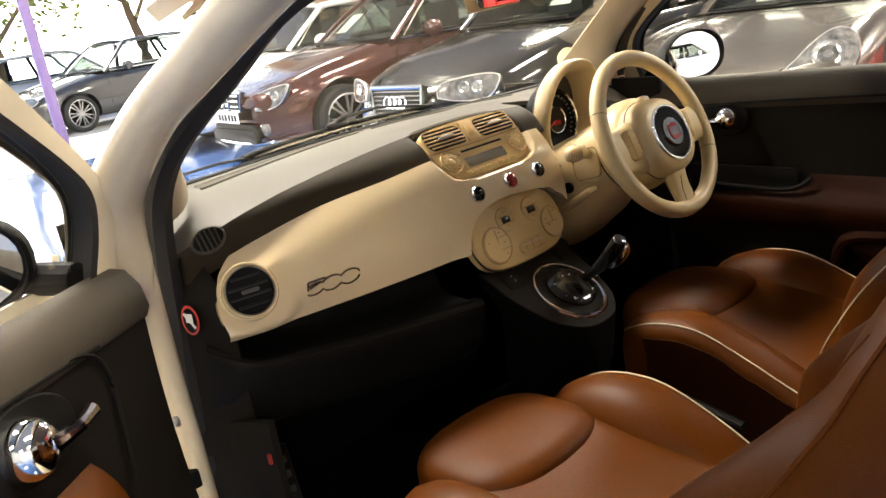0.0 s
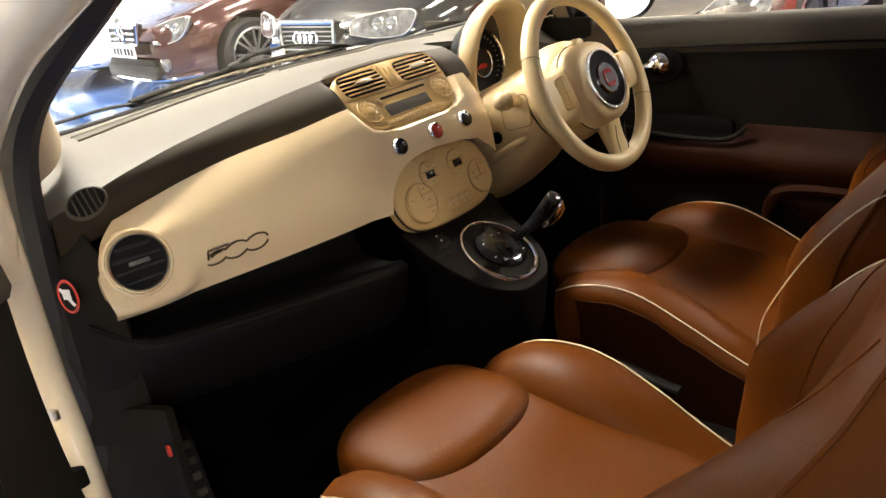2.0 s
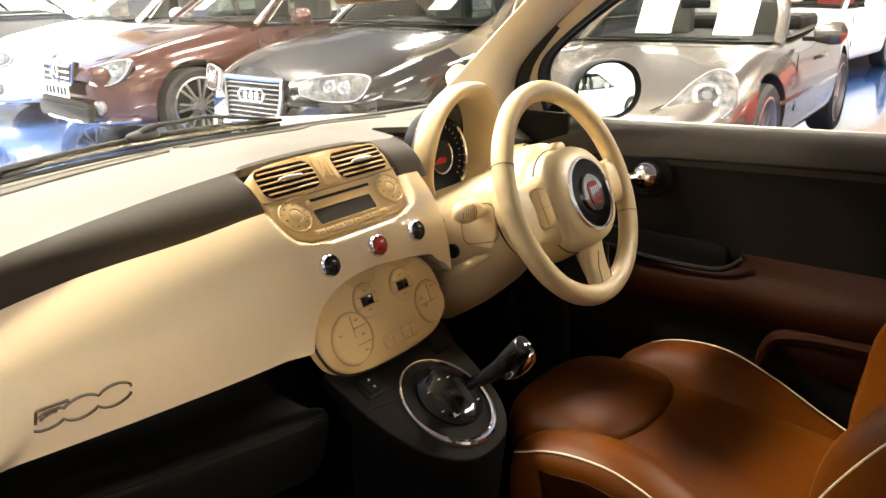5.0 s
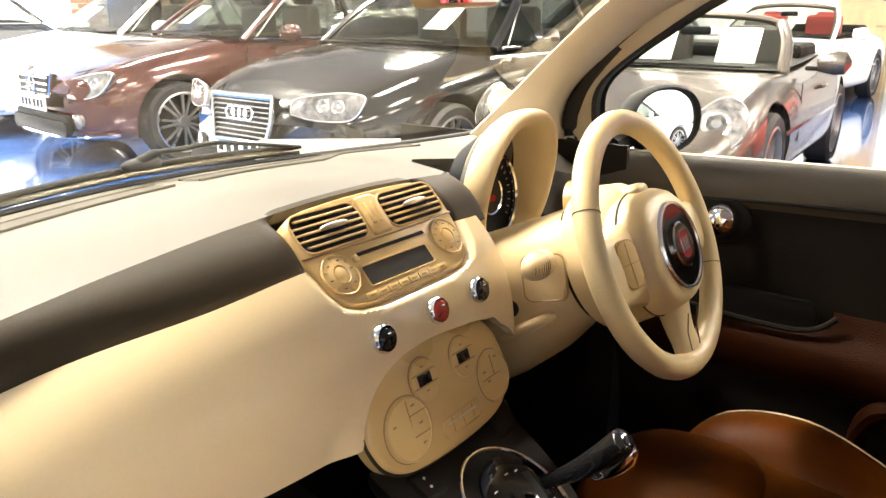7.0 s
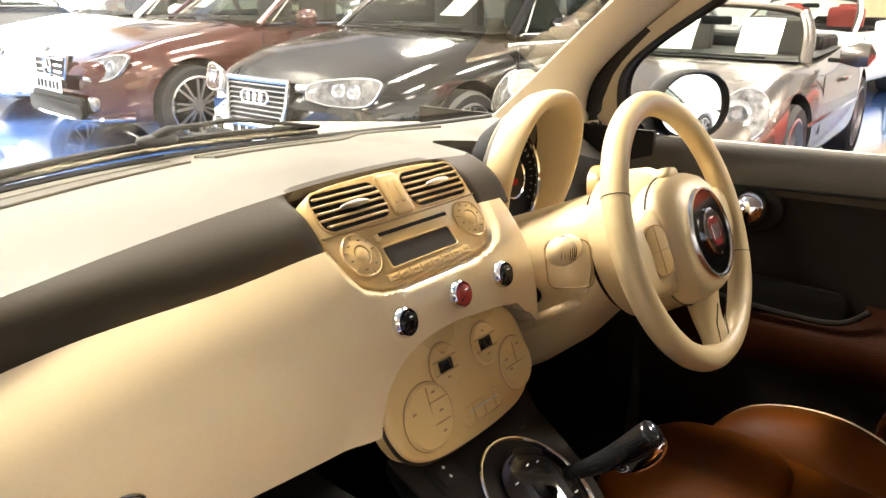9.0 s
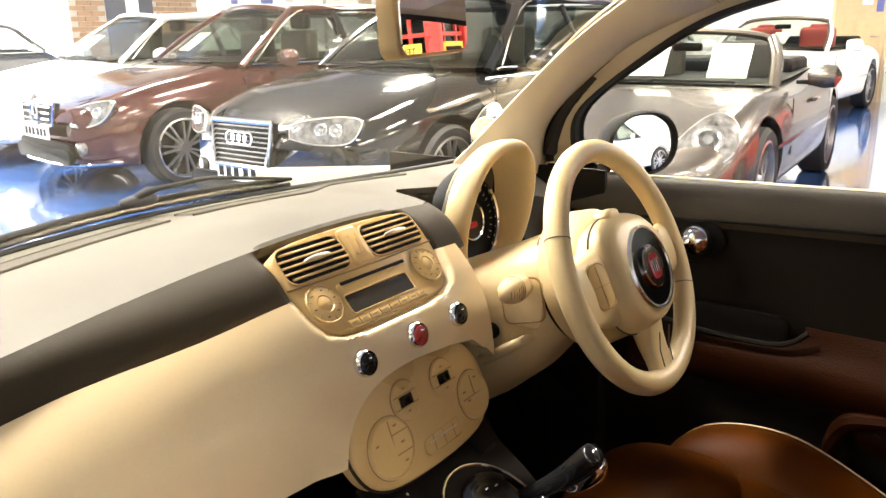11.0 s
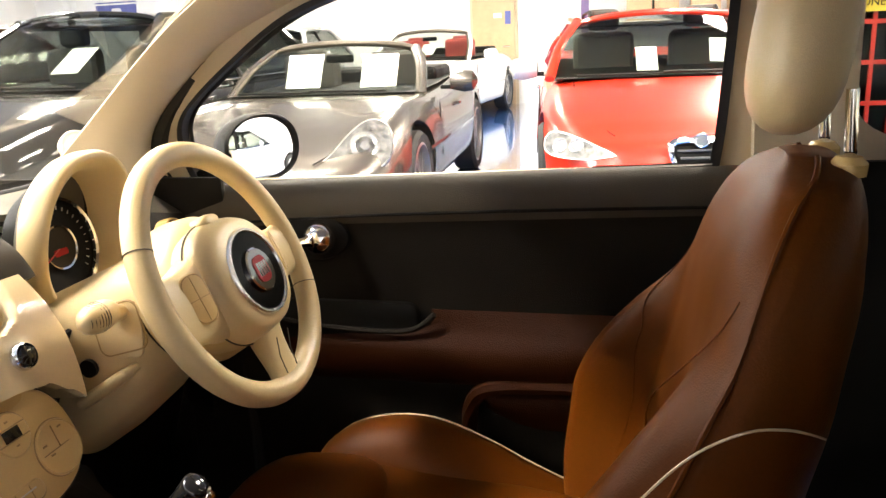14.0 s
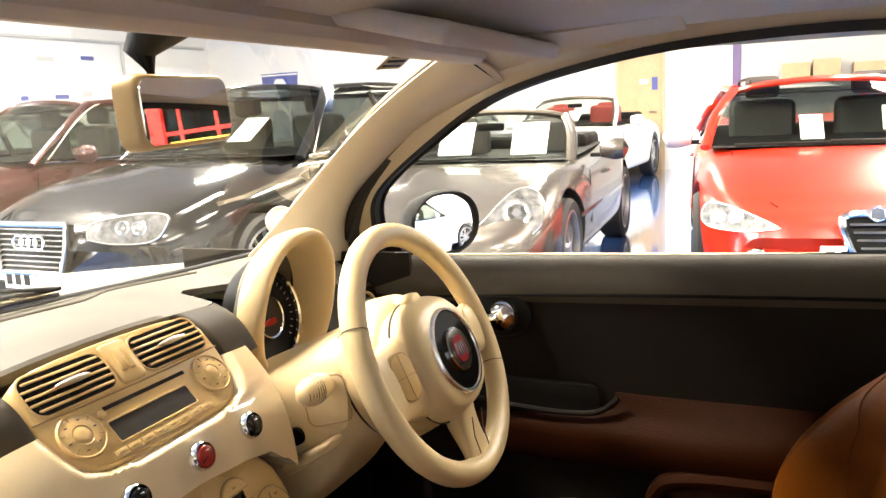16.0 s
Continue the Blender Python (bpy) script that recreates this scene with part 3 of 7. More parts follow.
        part("grille_surround", tube([(-0.34, -0.012, nose - 0.03), (0.34, -0.012, nose - 0.03), (0.29, 0.002, nose - 0.2), (-0.29, 0.002, nose - 0.2)], 0.012, closed=True, up=(0, 1, 0)), CHROME, g)
        bm = tube([(0.078 * math.cos(a), 0.022, nose - 0.115 + 0.078 * math.sin(a)) for a in [j * math.tau / 28 for j in range(28)]], 0.008, 8, closed=True, up=(0, 1, 0))
        for j in range(3):
            a = radians(90 + 120 * j)
            tube([(0, 0.026, nose - 0.115), (0.075 * math.cos(a), 0.022, nose - 0.115 + 0.075 * math.sin(a))], [0.014, 0.003], 6, bm=bm)
        part("badge", bm, CHROME, g, "round chrome badge")
        part("lower_bumper", plate(rrect(W * 0.60, 0.15, 0.06), 0.04, 0.015, m=frame_at((0, -0.058, 0.33), (-1, 0, 0), (0, 1, 0))), BLACK, car, "dark lower bumper insert")
        part("bumper_lip", tube(curve_pts([(x * hw, 0.004 - 0.42 * abs(x) ** 4, 0.235 + 0.03 * abs(x) ** 3) for x in (-0.92, -0.75, -0.5, -0.25, 0, 0.25, 0.5, 0.75, 0.92)], 30), 0.013, 8), CHROME, car, "chrome bumper lip")
    elif grille == "shield":
        g = part("grille", plate([(-0.15, 0.12), (0.15, 0.12), (0.10, -0.06), (0.0, -0.17), (-0.10, -0.06)], 0.05, 0.01, m=frame_at((0, -0.02, nose - 0.17), (-1, 0, 0), (0, 1, 0.15))), BLACK, car)
        part("grille_surround", tube(curve_pts([(0.0, 0.046, nose - 0.36), (-0.10, 0.046, nose - 0.23), (-0.155, 0.034, nose - 0.08), (-0.12, 0.026, nose - 0.035), (0.0, 0.022, nose - 0.03), (0.12, 0.026, nose - 0.035), (0.155, 0.034, nose - 0.08), (0.10, 0.046, nose - 0.23), (0.0, 0.046, nose - 0.36)], 40)[:-1], 0.019, closed=True, up=(0, 1, 0)), CHROME, g, "chrome shield surround")
        part("badge", lathe([(0.040, 0.0), (0.040, 0.012), (0.034, 0.016), (0.030, 0.013), (0.003, 0.013)], 24, frame_at((0, 0.030, nose - 0.035), (-1, 0, 0), (0, 1, 0.35))), CHROME, g, "round chrome badge")
        for k in range(5):
            part("grille_bar", box(0.24 - k * 0.035, 0.016, 0.010, (0, 0.035, nose - 0.085 - k * 0.04), 0.003), GRILLE_GREY, g)
    part("air_intake", plate(rrect(W * 0.62, 0.12, 0.05), 0.04, 0.01, m=frame_at((0, -0.035, 0.30), (-1, 0, 0), (0, 1, 0))), BLACK, car)
    plate_bars(car, 0.022 if grille != "none" else 0.01, plate_z)
    part("bonnet_seam", tube(curve_pts([(-hw * 0.72, -ws[0] + 0.05, cowl - 0.02), (-hw * 0.70, -0.6, lerp(nose, cowl, 0.35)), (-hw * 0.5, -0.16, nose - 0.02)], 10), 0.004), BLACK, car)
    part("bonnet_seam", tube(curve_pts([(hw * 0.72, -ws[0] + 0.05, cowl - 0.02), (hw * 0.70, -0.6, lerp(nose, cowl, 0.35)), (hw * 0.5, -0.16, nose - 0.02)], 10), 0.004), BLACK, car)
    part("wiper", tube([(-0.5, -ws[0] - 0.03, cowl + 0.02), (0.05, -ws[0], cowl + 0.03)], 0.009), BLACK, car)
    part("wiper", tube([(0.05, -ws[0] - 0.02, cowl + 0.02), (0.6, -ws[0] - 0.06, cowl + 0.02)], 0.009), BLACK, car)
    return car


def price_or_glare_sheet(car_pose, x, ws, cowl, roof, w=0.21, h=0.297, t=0.4, tilt=0.0, lean=1.0):
    d = Vector((0, -(ws[1] - ws[0]) * lean, roof - cowl)).normalized()
    n = Vector((0, d.z, -d.y))
    o = Vector((x, -lerp(ws[0], ws[1], t) - 0.13 * (x / 0.8) ** 2, lerp(cowl, roof, t))) - n * 0.02
    ob = part("price_or_glare_sheet", plate(rrect(w, h, 0.004, 2), 0.002, m=car_pose @ frame_at(o, (-1, tilt, 0), n)), PAPER)
    return tagged(ob, "white sheet standing inside a windscreen, for a price or a painted glare", "price sheet", "price sheets in windscreens")


def spot(x, y, theta):
    return pose(x, y, 0, 0, 0, 90 - theta)


SILVER = paint("silver_beige_metallic", (0.135, 0.121, 0.104), 0.75, 0.27, 0.7)
MAROON = paint("maroon_metallic", (0.070, 0.017, 0.010), 0.4, 0.2)
BLACK_PAINT = paint("black_metallic", (0.010, 0.010, 0.009), 0.2, 0.14)
WHITE_PAINT = paint("white_car_paint", (0.80, 0.80, 0.79), 0.0, 0.2)
RED_PAINT = paint("bright_red_paint", (0.50, 0.020, 0.006), 0.0, 0.28)
GREY_PAINT = paint("dark_grey_car_paint", (0.058, 0.058, 0.060), 0.3, 0.2)
LIGHT_PAINT = paint("light_silver_paint", (0.55, 0.56, 0.57), 0.4, 0.25)
SEAT_GREY = mat("grey_car_seat", (0.04, 0.036, 0.031), 0.6)
SCREEN_FRAME = mat("bronze_grey_frame", (0.075, 0.064, 0.050), 0.4, metal=0.4)
SEAT_RED = mat("red_car_seat", (0.34, 0.05, 0.04), 0.5)

POSE_BLACK = spot(2.50, 3.34, 2)
vehicle("black_saloon_car", "black executive saloon with a tall chrome-framed grille", BLACK_PAINT, POSE_BLACK, L=4.9, W=1.86, roof=1.45, cowl=0.97, nose=0.72, ws=(1.30, 2.05), rear=(3.75, 4.35), plate_z=0.385,
        grille="frame", wheels=(0.95, 3.8), lamp=((0.60, -0.13, 0.665), (1, -0.42, -0.05), (0.42, 1.0, 0.30), [(-0.22, -0.06), (-0.20, 0.03), (0.05, 0.085), (0.22, 0.085), (0.235, 0.03), (0.16, -0.065), (-0.05, -0.085)]), seat=SEAT_GREY)
price_or_glare_sheet(POSE_BLACK, -0.28, (1.30, 2.05), 0.98, 1.45)
POSE_MAROON = spot(2.55, 5.95, 7)
vehicle("maroon_saloon_car", "maroon saloon with a wide chrome bar grille and round star badge", MAROON, POSE_MAROON, L=4.58, W=1.77, roof=1.45, cowl=0.98, nose=0.74, ws=(1.30, 2.05), rear=(3.5, 4.1), grille="bars", wheels=(0.82, 3.58), seat=SEAT_GREY, plate_z=0.48,
        lamp=((0.60, -0.17, 0.625), (1, -0.50, 0.05), (0.45, 1.0, 0.30), [(-0.17, -0.085), (-0.16, 0.04), (-0.02, 0.085), (0.14, 0.105), (0.25, 0.10), (0.22, 0.02), (0.12, -0.07), (-0.04, -0.10)]))
price_or_glare_sheet(POSE_MAROON, 0.25, (1.30, 2.05), 0.98, 1.45)
WHITE = spot(2.75, 8.2, 7)
vehicle("white_saloon_car", "white saloon parked in the sun by the open doorway", WHITE_PAINT, WHITE, L=4.5, W=1.77, roof=1.43, grille="bars", seat=SEAT_GREY)
price_or_glare_sheet(WHITE, 0.2, (1.35, 2.05), 0.97, 1.43)
POSE_ROADSTER = spot(3.15, 1.46, -2.5)
vehicle("silver_roadster", "silver beige open two-seat sports roadster with rounded headlights", SILVER, POSE_ROADSTER, fender=0.055, L=4.3, W=1.74, roof=1.170, cowl=0.84, nose=0.585, belt=0.84, tail=0.88, ws=(1.50, 2.12), rear=(2.95, 3.3), open_top=True,
        wheels=(1.0, 3.41), grille="none", lenses=((0.06, 0.085),), lamp=((0.60, -0.33, 0.62), (1, -0.55, -0.12), (0.38, 1.0, 0.75), [(-0.28, -0.150), (-0.13, -0.045), (-0.01, 0.085), (0.09, 0.165), (0.17, 0.175), (0.235, 0.11), (0.235, -0.02), (0.15, -0.13), (-0.07, -0.180), (-0.22, -0.185)]), seat=SEAT_GREY, spokes=5, full=0.09)
price_or_glare_sheet(POSE_ROADSTER, -0.38, (1.50, 2.12), 0.84, 1.170, 0.27, 0.27, 0.47, 0.0, 0.35)
price_or_glare_sheet(POSE_ROADSTER, 0.19, (1.50, 2.12), 0.84, 1.170, 0.27, 0.28, 0.50, 0.0, 0.35)
POSE_RED = spot(3.76, -0.98, -6)
vehicle("red_hatchback", "bright red hatchback with a shield grille and roof rails", RED_PAINT, POSE_RED, mirror=LIGHT_PAINT, L=4.2, W=1.73, roof=1.290, cowl=0.89, nose=0.65, belt=0.91, tail=0.93, ws=(1.05, 1.75), rear=(3.6, 4.05), grille="shield", wheels=(0.85, 3.4), plate_z=0.40,
        lamp=((0.65, -0.15, 0.585), (1, -0.42, -0.05), (0.36, 1.0, 0.35), [(-0.25, -0.065), (-0.10, 0.005), (0.04, 0.06), (0.13, 0.075), (0.17, 0.04), (0.17, -0.02), (0.11, -0.065), (-0.08, -0.085)]), seat=SEAT_GREY)
for yy in (-0.46, 0.46):
    tagged(part("roof_rail", tube([POSE_RED @ Vector((yy, -1.95, 1.290)), POSE_RED @ Vector((yy, -2.05, 1.335)), POSE_RED @ Vector((yy, -3.2, 1.335)), POSE_RED @ Vector((yy, -3.3, 1.290))], 0.012), BLACK), "black roof rail on the red hatchback", "roof rail", "roof rails")
price_or_glare_sheet(POSE_RED, -0.40, (1.05, 1.75), 0.89, 1.290, tilt=0.15)
# This small white sheet paints the bright lamp glare on the windscreen.
price_or_glare_sheet(POSE_RED, 0.13, (1.05, 1.75), 0.89, 1.290, 0.14, 0.20, 0.30, 0.0, 0.5)
CONV = spot(9.2, 2.45, 4)
vehicle("white_convertible", "white open convertible with red seats parked behind the roadster", WHITE_PAINT, CONV, L=4.4, W=1.76, roof=1.28, cowl=0.90, nose=0.66, belt=0.90, tail=0.95, ws=(1.25, 1.95), rear=(3.1, 3.5), open_top=True, wheels=(0.85, 3.4), seat=SEAT_RED)
price_or_glare_sheet(CONV, -0.1, (1.25, 1.95), 0.90, 1.28)
BACK = spot(8.6, 4.6, -5)
vehicle("silver_saloon_car", "pale silver saloon parked behind the roadster", LIGHT_PAINT, BACK, roof=1.42, seat=SEAT_GREY)
FAR1 = spot(9.3, -4.6, -5)
vehicle("dark_hatchback", "dark hatchback in the back of the showroom", GREY_PAINT, FAR1, L=4.1, roof=1.43, rear=(3.5, 3.95), wheels=(0.85, 3.3), seat=SEAT_GREY)
FAR2 = spot(8.3, -7.0, -5)
vehicle("black_hatchback", "black hatchback in the back of the showroom", BLACK_PAINT, FAR2, L=4.1, roof=1.45, rear=(3.5, 3.95), wheels=(0.85, 3.3), seat=SEAT_GREY)

REAR1 = spot(3.5, -5.3, 176)
vehicle("white_hatchback", "white hatchback parked behind the small car", WHITE_PAINT, REAR1, L=4.0, roof=1.45, rear=(3.4, 3.85), wheels=(0.8, 3.2), seat=SEAT_GREY)

# ---- the small car: body shell ----
def dy(x):
    """How far the dashboard falls back towards its ends."""
    a = abs(x) - 0.12
    return 0.07 * (a / 0.46) ** 1.5 if a > 0 else 0.0


WIN = [(0.118, 0.949), (0.134, 1.02), (0.112, 1.090), (0.0, 1.172), (-0.14, 1.245), (-0.33, 1.288), (-0.51, 1.303), (-0.68, 1.302), (-0.745, 1.285), (-0.752, 1.20), (-0.748, 1.06), (-0.742, 0.990)]


def side_x(z):
    """The half width of the cabin's side at height z."""
    return interp(z, [(0.3, 0.70), (0.7, 0.715), (0.95, 0.70), (1.1, 0.665), (1.3, 0.60), (1.4, 0.5)])


car = thing("small_hatchback", "cream small hatchback with its passenger door wide open", "car")


def ws_base(x):
    return Vector((x, 0.475 - 0.57 * x * x, 0.980 + 0.19 * x ** 4))


def ws_top(x):
    return Vector((x, -0.085 - 0.06 * x * x, 1.322 - 0.02 * x * x))


part("windscreen", sheet(lambda u, v: ws_base((u * 2 - 1) * 0.60).lerp(ws_top((u * 2 - 1) * 0.505), v) + Vector((0, 0.02, 0.03)) * math.sin(v * 3.14), 20, 8), GLASS, car)
wp = ws_base(0.385).lerp(ws_top(0.385), 0.935)
wf = frame_at(wp + Vector((0, -0.004, -0.002)), (1, -0.1, 0), (0, -0.55, -0.83))
ws_st = part("windscreen_sticker", plate(rrect(0.062, 0.036, 0.004, 3), 0.001, m=wf), CARDBOARD, car, "small brown windscreen sticker")
for k in range(3):
    part("sticker_bar", box(0.045, 0.004, 0.001, rot=wf @ Matrix.Translation((0, -0.010 + k * 0.010, 0.0014))), DARK_TRIM, ws_st)
part("windscreen_seal", tube([ws_base((k / 12 - 1) * 0.6) + Vector((0, 0.002, -0.003)) for k in range(25)], 0.006, flat=0.7), RUBBER, car)
part("scuttle", sheet(lambda u, v: ws_base((u * 2 - 1) * 0.63) + Vector((0, 0.01 + v * 0.10, -0.012 - v * 0.035)), 16, 3, 0.01), BLACK, car, "black plastic scuttle panel")
part("bonnet", sheet(lambda u, v: Vector(((u * 2 - 1) * lerp(0.68, 0.52, v ** 2), 0.46 - 0.30 * ((u * 2 - 1) * 0.6) ** 2 + v * 0.72, 0.955 - 0.22 * v ** 1.6 - 0.10 * (u * 2 - 1) ** 4)), 16, 10, 0.01), CREAM_DAYLIT, car)


def on_glass(x, v, out=0.010):
    """A point just outside the windscreen, v of the way up it."""
    return ws_base(x).lerp(ws_top(x * 0.84), v) + Vector((0, 0.02, 0.03)) * math.sin(v * 3.14) + Vector((0, out * 0.8, out * 0.6))


w = part("wiper", tube(curve_pts([on_glass(-0.055, 0.030), on_glass(-0.02, 0.060, 0.016), on_glass(0.03, 0.064, 0.016), on_glass(0.08, 0.072, 0.014), on_glass(0.15, 0.052), on_glass(0.235, 0.016)], 24), [0.010] * 6 + [0.0065 - 0.0001 * k for k in range(19)], 10, flat=0.6), BLACK, car, "black windscreen wiper", 60)
part("spindle_cap", lump(on_glass(-0.035, 0.040, 0.010), (0.030, 0.012, 0.009), 2.4, 20, 12), RUBBER, w, "black spindle cap", 70)
part("wiper_blade", tube([on_glass(lerp(-0.30, 0.245, k / 16), 0.006 + 0.012 * math.sin(k / 16 * 3.14), 0.014) for k in range(17)], [0.0042] + [0.0055] * 15 + [0.003], 8), BLACK, w)
part("blade_rubber", tube([on_glass(lerp(-0.29, 0.24, k / 16), -0.004 + 0.012 * math.sin(k / 16 * 3.14), 0.007) for k in range(17)], 0.0035, 6), RUBBER, w)
w = part("wiper", tube(curve_pts([on_glass(-0.56, 0.016), on_glass(-0.46, 0.022), on_glass(-0.37, 0.021), on_glass(-0.30, 0.004), on_glass(-0.275, -0.006)], 24), 0.0042, 8, flat=0.7), BLACK, car, "black windscreen wiper", 60)
part("wiper_joint", box(0.030, 0.012, 0.012, on_glass(-0.285, -0.002, 0.012), 0.003), BLACK, w)

for s in (-1, 1):
    # windscreen pillar: outer skin, inner trim and door seal
    def edge_in(v):
        return ws_base(s * 0.60).lerp(ws_top(s * 0.505), v) + Vector((0, 0.02, 0.03)) * math.sin(v * 3.14)
    if s > 0:
        side = curve_pts([(0.672, 0.20, 0.96), (0.668, 0.195, 1.05), (0.655, 0.12, 1.13), (0.645, 0.02, 1.20), (0.625, -0.14, 1.262)], 20)
    else:
        side = curve_pts([(-0.622, 0.165, 0.96), (-0.62, 0.13, 1.03), (-0.615, 0.06, 1.09), (-0.605, -0.06, 1.16), (-0.59, -0.22, 1.245)], 20)

    def trim(u, v):
        a, b = edge_in(v) + Vector((-s * (0.140 if s > 0 else 0.095) * (1 - v) ** 3, -0.004, 0)), side[min(20, round(v * 20))]
        mid = a.lerp(b, u)
        bulge = math.sin(u * 3.14) * 0.022
        return mid + Vector((-s * bulge * 0.6, -bulge, -bulge * 0.2))
    part("pillar_trim", sheet(trim, 8, 20, 0.004), CREAM_TRIM, car, "beige pillar trim")

    if s > 0:
        def skin(u, v):
            a, b = edge_in(v) + Vector((0.01, 0.008, 0.006)), side[min(20, round(v * 20))] + Vector((0.035, 0.01, 0.01))
            return a.lerp(b, u) + Vector((0.02, 0.018, 0.012)) * math.sin(u * 3.14)
        part("pillar_skin", sheet(skin, 6, 20, 0.004), CREAM_DAYLIT, car, "cream painted windscreen pillar")
    else:
        pts = curve_pts([(-0.692, 0.098, 0.90), (-0.694, 0.092, 0.98), (-0.690, 0.062, 1.05), (-0.675, -0.07, 1.145), (-0.660, -0.21, 1.21), (-0.645, -0.40, 1.285), (-0.64, -0.62, 1.325)], 48)
        part("pillar_skin", tube(pts, [interp(p.z, [(0.90, 0.034), (0.95, 0.041), (1.02, 0.044), (1.15, 0.036), (1.3, 0.034)]) for p in pts], 18, flat=0.8), CREAM_DAYLIT, car, "cream painted windscreen pillar")
        post = []
        for k in range(34):
            z = lerp(0.28, 0.94, k / 33)
            px, py, pr = interp(z, [(0.28, -0.672), (0.65, -0.676), (0.80, -0.680), (0.90, -0.689), (0.94, -0.692)]), interp(z, [(0.28, 0.100), (0.65, 0.092), (0.94, 0.096)]), interp(z, [(0.28, 0.021), (0.70, 0.022), (0.80, 0.025), (0.90, 0.036), (0.94, 0.039)])
            post.append([Vector((px + pr * math.cos(q), py + 0.026 * math.sin(q), z)) for q in [j * math.tau / 20 for j in range(20)]])
        part("hinge_post", loft(post), CREAM_DAYLIT, car, "cream painted hinge post", 60)
        for zz in (0.46, 0.70):
            part("door_hinge", box(0.010, 0.012, 0.016, (-0.692, 0.070, zz), 0.004), SATIN, car, "small door hinge")
        part("body_pad", box(0.018, 0.02, 0.03, (-0.690, 0.07, 0.60), 0.005), BLACK, car)
    back = 0.0 if s > 0 else 0.27
    sp = [(s * 0.655, 0.05, 0.30), (s * 0.665, 0.06, 0.5), (s * 0.672, 0.10, 0.72), (s * 0.675, 0.16, 0.90), (s * 0.672, 0.19, 1.0), (s * 0.66, 0.14, 1.10), (s * 0.645, 0.03, 1.19), (s * 0.63, -0.13, 1.258), (s * 0.615, -0.33, 1.305), (s * 0.61, -0.52, 1.322), (s * 0.612, -0.70, 1.318), (s * 0.625, -0.79 - back, 1.29), (s * 0.655, -0.82 - back, 1.15), (s * 0.69, -0.85 - back, 0.95), (s * 0.70, -0.88 - back, 0.7), (s * 0.69, -0.88 - back, 0.45), (s * 0.66, -0.84 - back, 0.33)]
    if s < 0:
        sp = [(-0.60, 0.20, 0.30), (-0.605, 0.19, 0.50), (-0.613, 0.172, 0.66), (-0.617, 0.165, 0.80), (-0.620, 0.145, 0.91), (-0.620, 0.118, 1.0), (-0.617, 0.075, 1.06), (-0.612, 0.0, 1.115), (-0.605, -0.15, 1.19), (-0.60, -0.30, 1.26), (-0.60, -0.52, 1.30)] + sp[10:]
    part("door_seal", tube(curve_pts(sp, 64), 0.016 if s > 0 else 0.023), RUBBER, car, "black rubber door seal")
    # cant rail and roof side
    part("roof_rail", sheet(lambda u, v: Vector((s * lerp(0.575, 0.66, u), lerp(-0.11, -1.5, v), lerp(1.33, 1.315, u) - 0.05 * (1 - min(1, v * 5)) * 0.8 - 0.03 * (v * 1.2 - 0.3) ** 2 + 0.012 * math.sin(u * 3.14))), 6, 24, 0.02), HEADLINER, car, "beige roof side trim")
    # centre pillar
    part("centre_pillar", sheet(lambda u, v: Vector((s * (lerp(0.665, 0.60, v ** 1.4) + (0.0 if s > 0 else 0.03)), lerp(-0.775 if s > 0 else -1.12, -0.905 if s > 0 else -1.22, u) - 0.02 * (1 - v), lerp(0.94, 1.345, v))), 4, 8, 0.03), CREAM_TRIM, car, "beige centre pillar trim")
    # quarter panel with its window
    qy0, qy1, qz0, qz1 = -0.924 - back, -1.30 - back, 1.03, 1.285
    part("quarter_trim", sheet(lambda u, v: Vector((s * 0.665, lerp(-0.80 if s > 0 else -1.14, -1.9, u), lerp(0.35, 1.0, v))), 6, 8, 0.02), BLACK, car, "black rear side trim")
    ring0 = [(s * 0.655, qy0 + (qy1 - qy0) * (0.5 + 0.5 * x), qz0 + (qz1 - qz0) * (0.5 + 0.5 * y)) for x, y in [(a / 0.5, b / 0.5) for a, b in rrect(1.0, 1.0, 0.22, 6)]]
    ring1 = [(s * 0.662, -1.12 - back + (y + 1.12 + back) * 1.22, 1.157 + (z - 1.157) * 1.35) for x, y, z in ring0]
    part("quarter_window_frame", loft([ring0, ring1], True, False), CREAM_TRIM, car, "beige quarter window surround")
    part("quarter_window", sheet(lambda u, v: Vector((s * 0.672, lerp(qy0 + 0.01, qy1 - 0.01, u), lerp(qz0 - 0.01, qz1 + 0.01, v))), 2, 2), DIM_GLASS, car, "tinted quarter window")
    part("rear_side_skin", sheet(lambda u, v: Vector((s * (lerp(0.80, 0.74, v) - 0.08 * u * u), lerp(-1.0 if s > 0 else -1.16, -2.3, u), lerp(0.35, 1.0, v))), 8, 6, 0.01), CREAM_DAYLIT, car)
    part("rear_pillar", sheet(lambda u, v: Vector((s * lerp(0.668, 0.60, v), lerp(-1.36 - back, lerp(-2.06, -1.94, v), u), lerp(0.99, 1.335, v))), 4, 6, 0.03), CREAM_TRIM, car, "beige rear pillar trim")
    part("sill", box(0.11, 1.25, 0.16, (s * 0.715, -0.42, 0.30), 0.03, 3), CREAM_DAYLIT, car, "cream painted door sill")
    if s > 0:
        part("hinge_pillar", sheet(lambda u, v: Vector((s * lerp(0.668, 0.745, u), lerp(0.10, 0.135, u) + 0.055 * (v ** 2) + (0.02 if v > 0.9 else 0.0), lerp(0.28, 0.985, v))), 4, 12, 0.02), CREAM_DAYLIT, car, "cream painted hinge pillar")
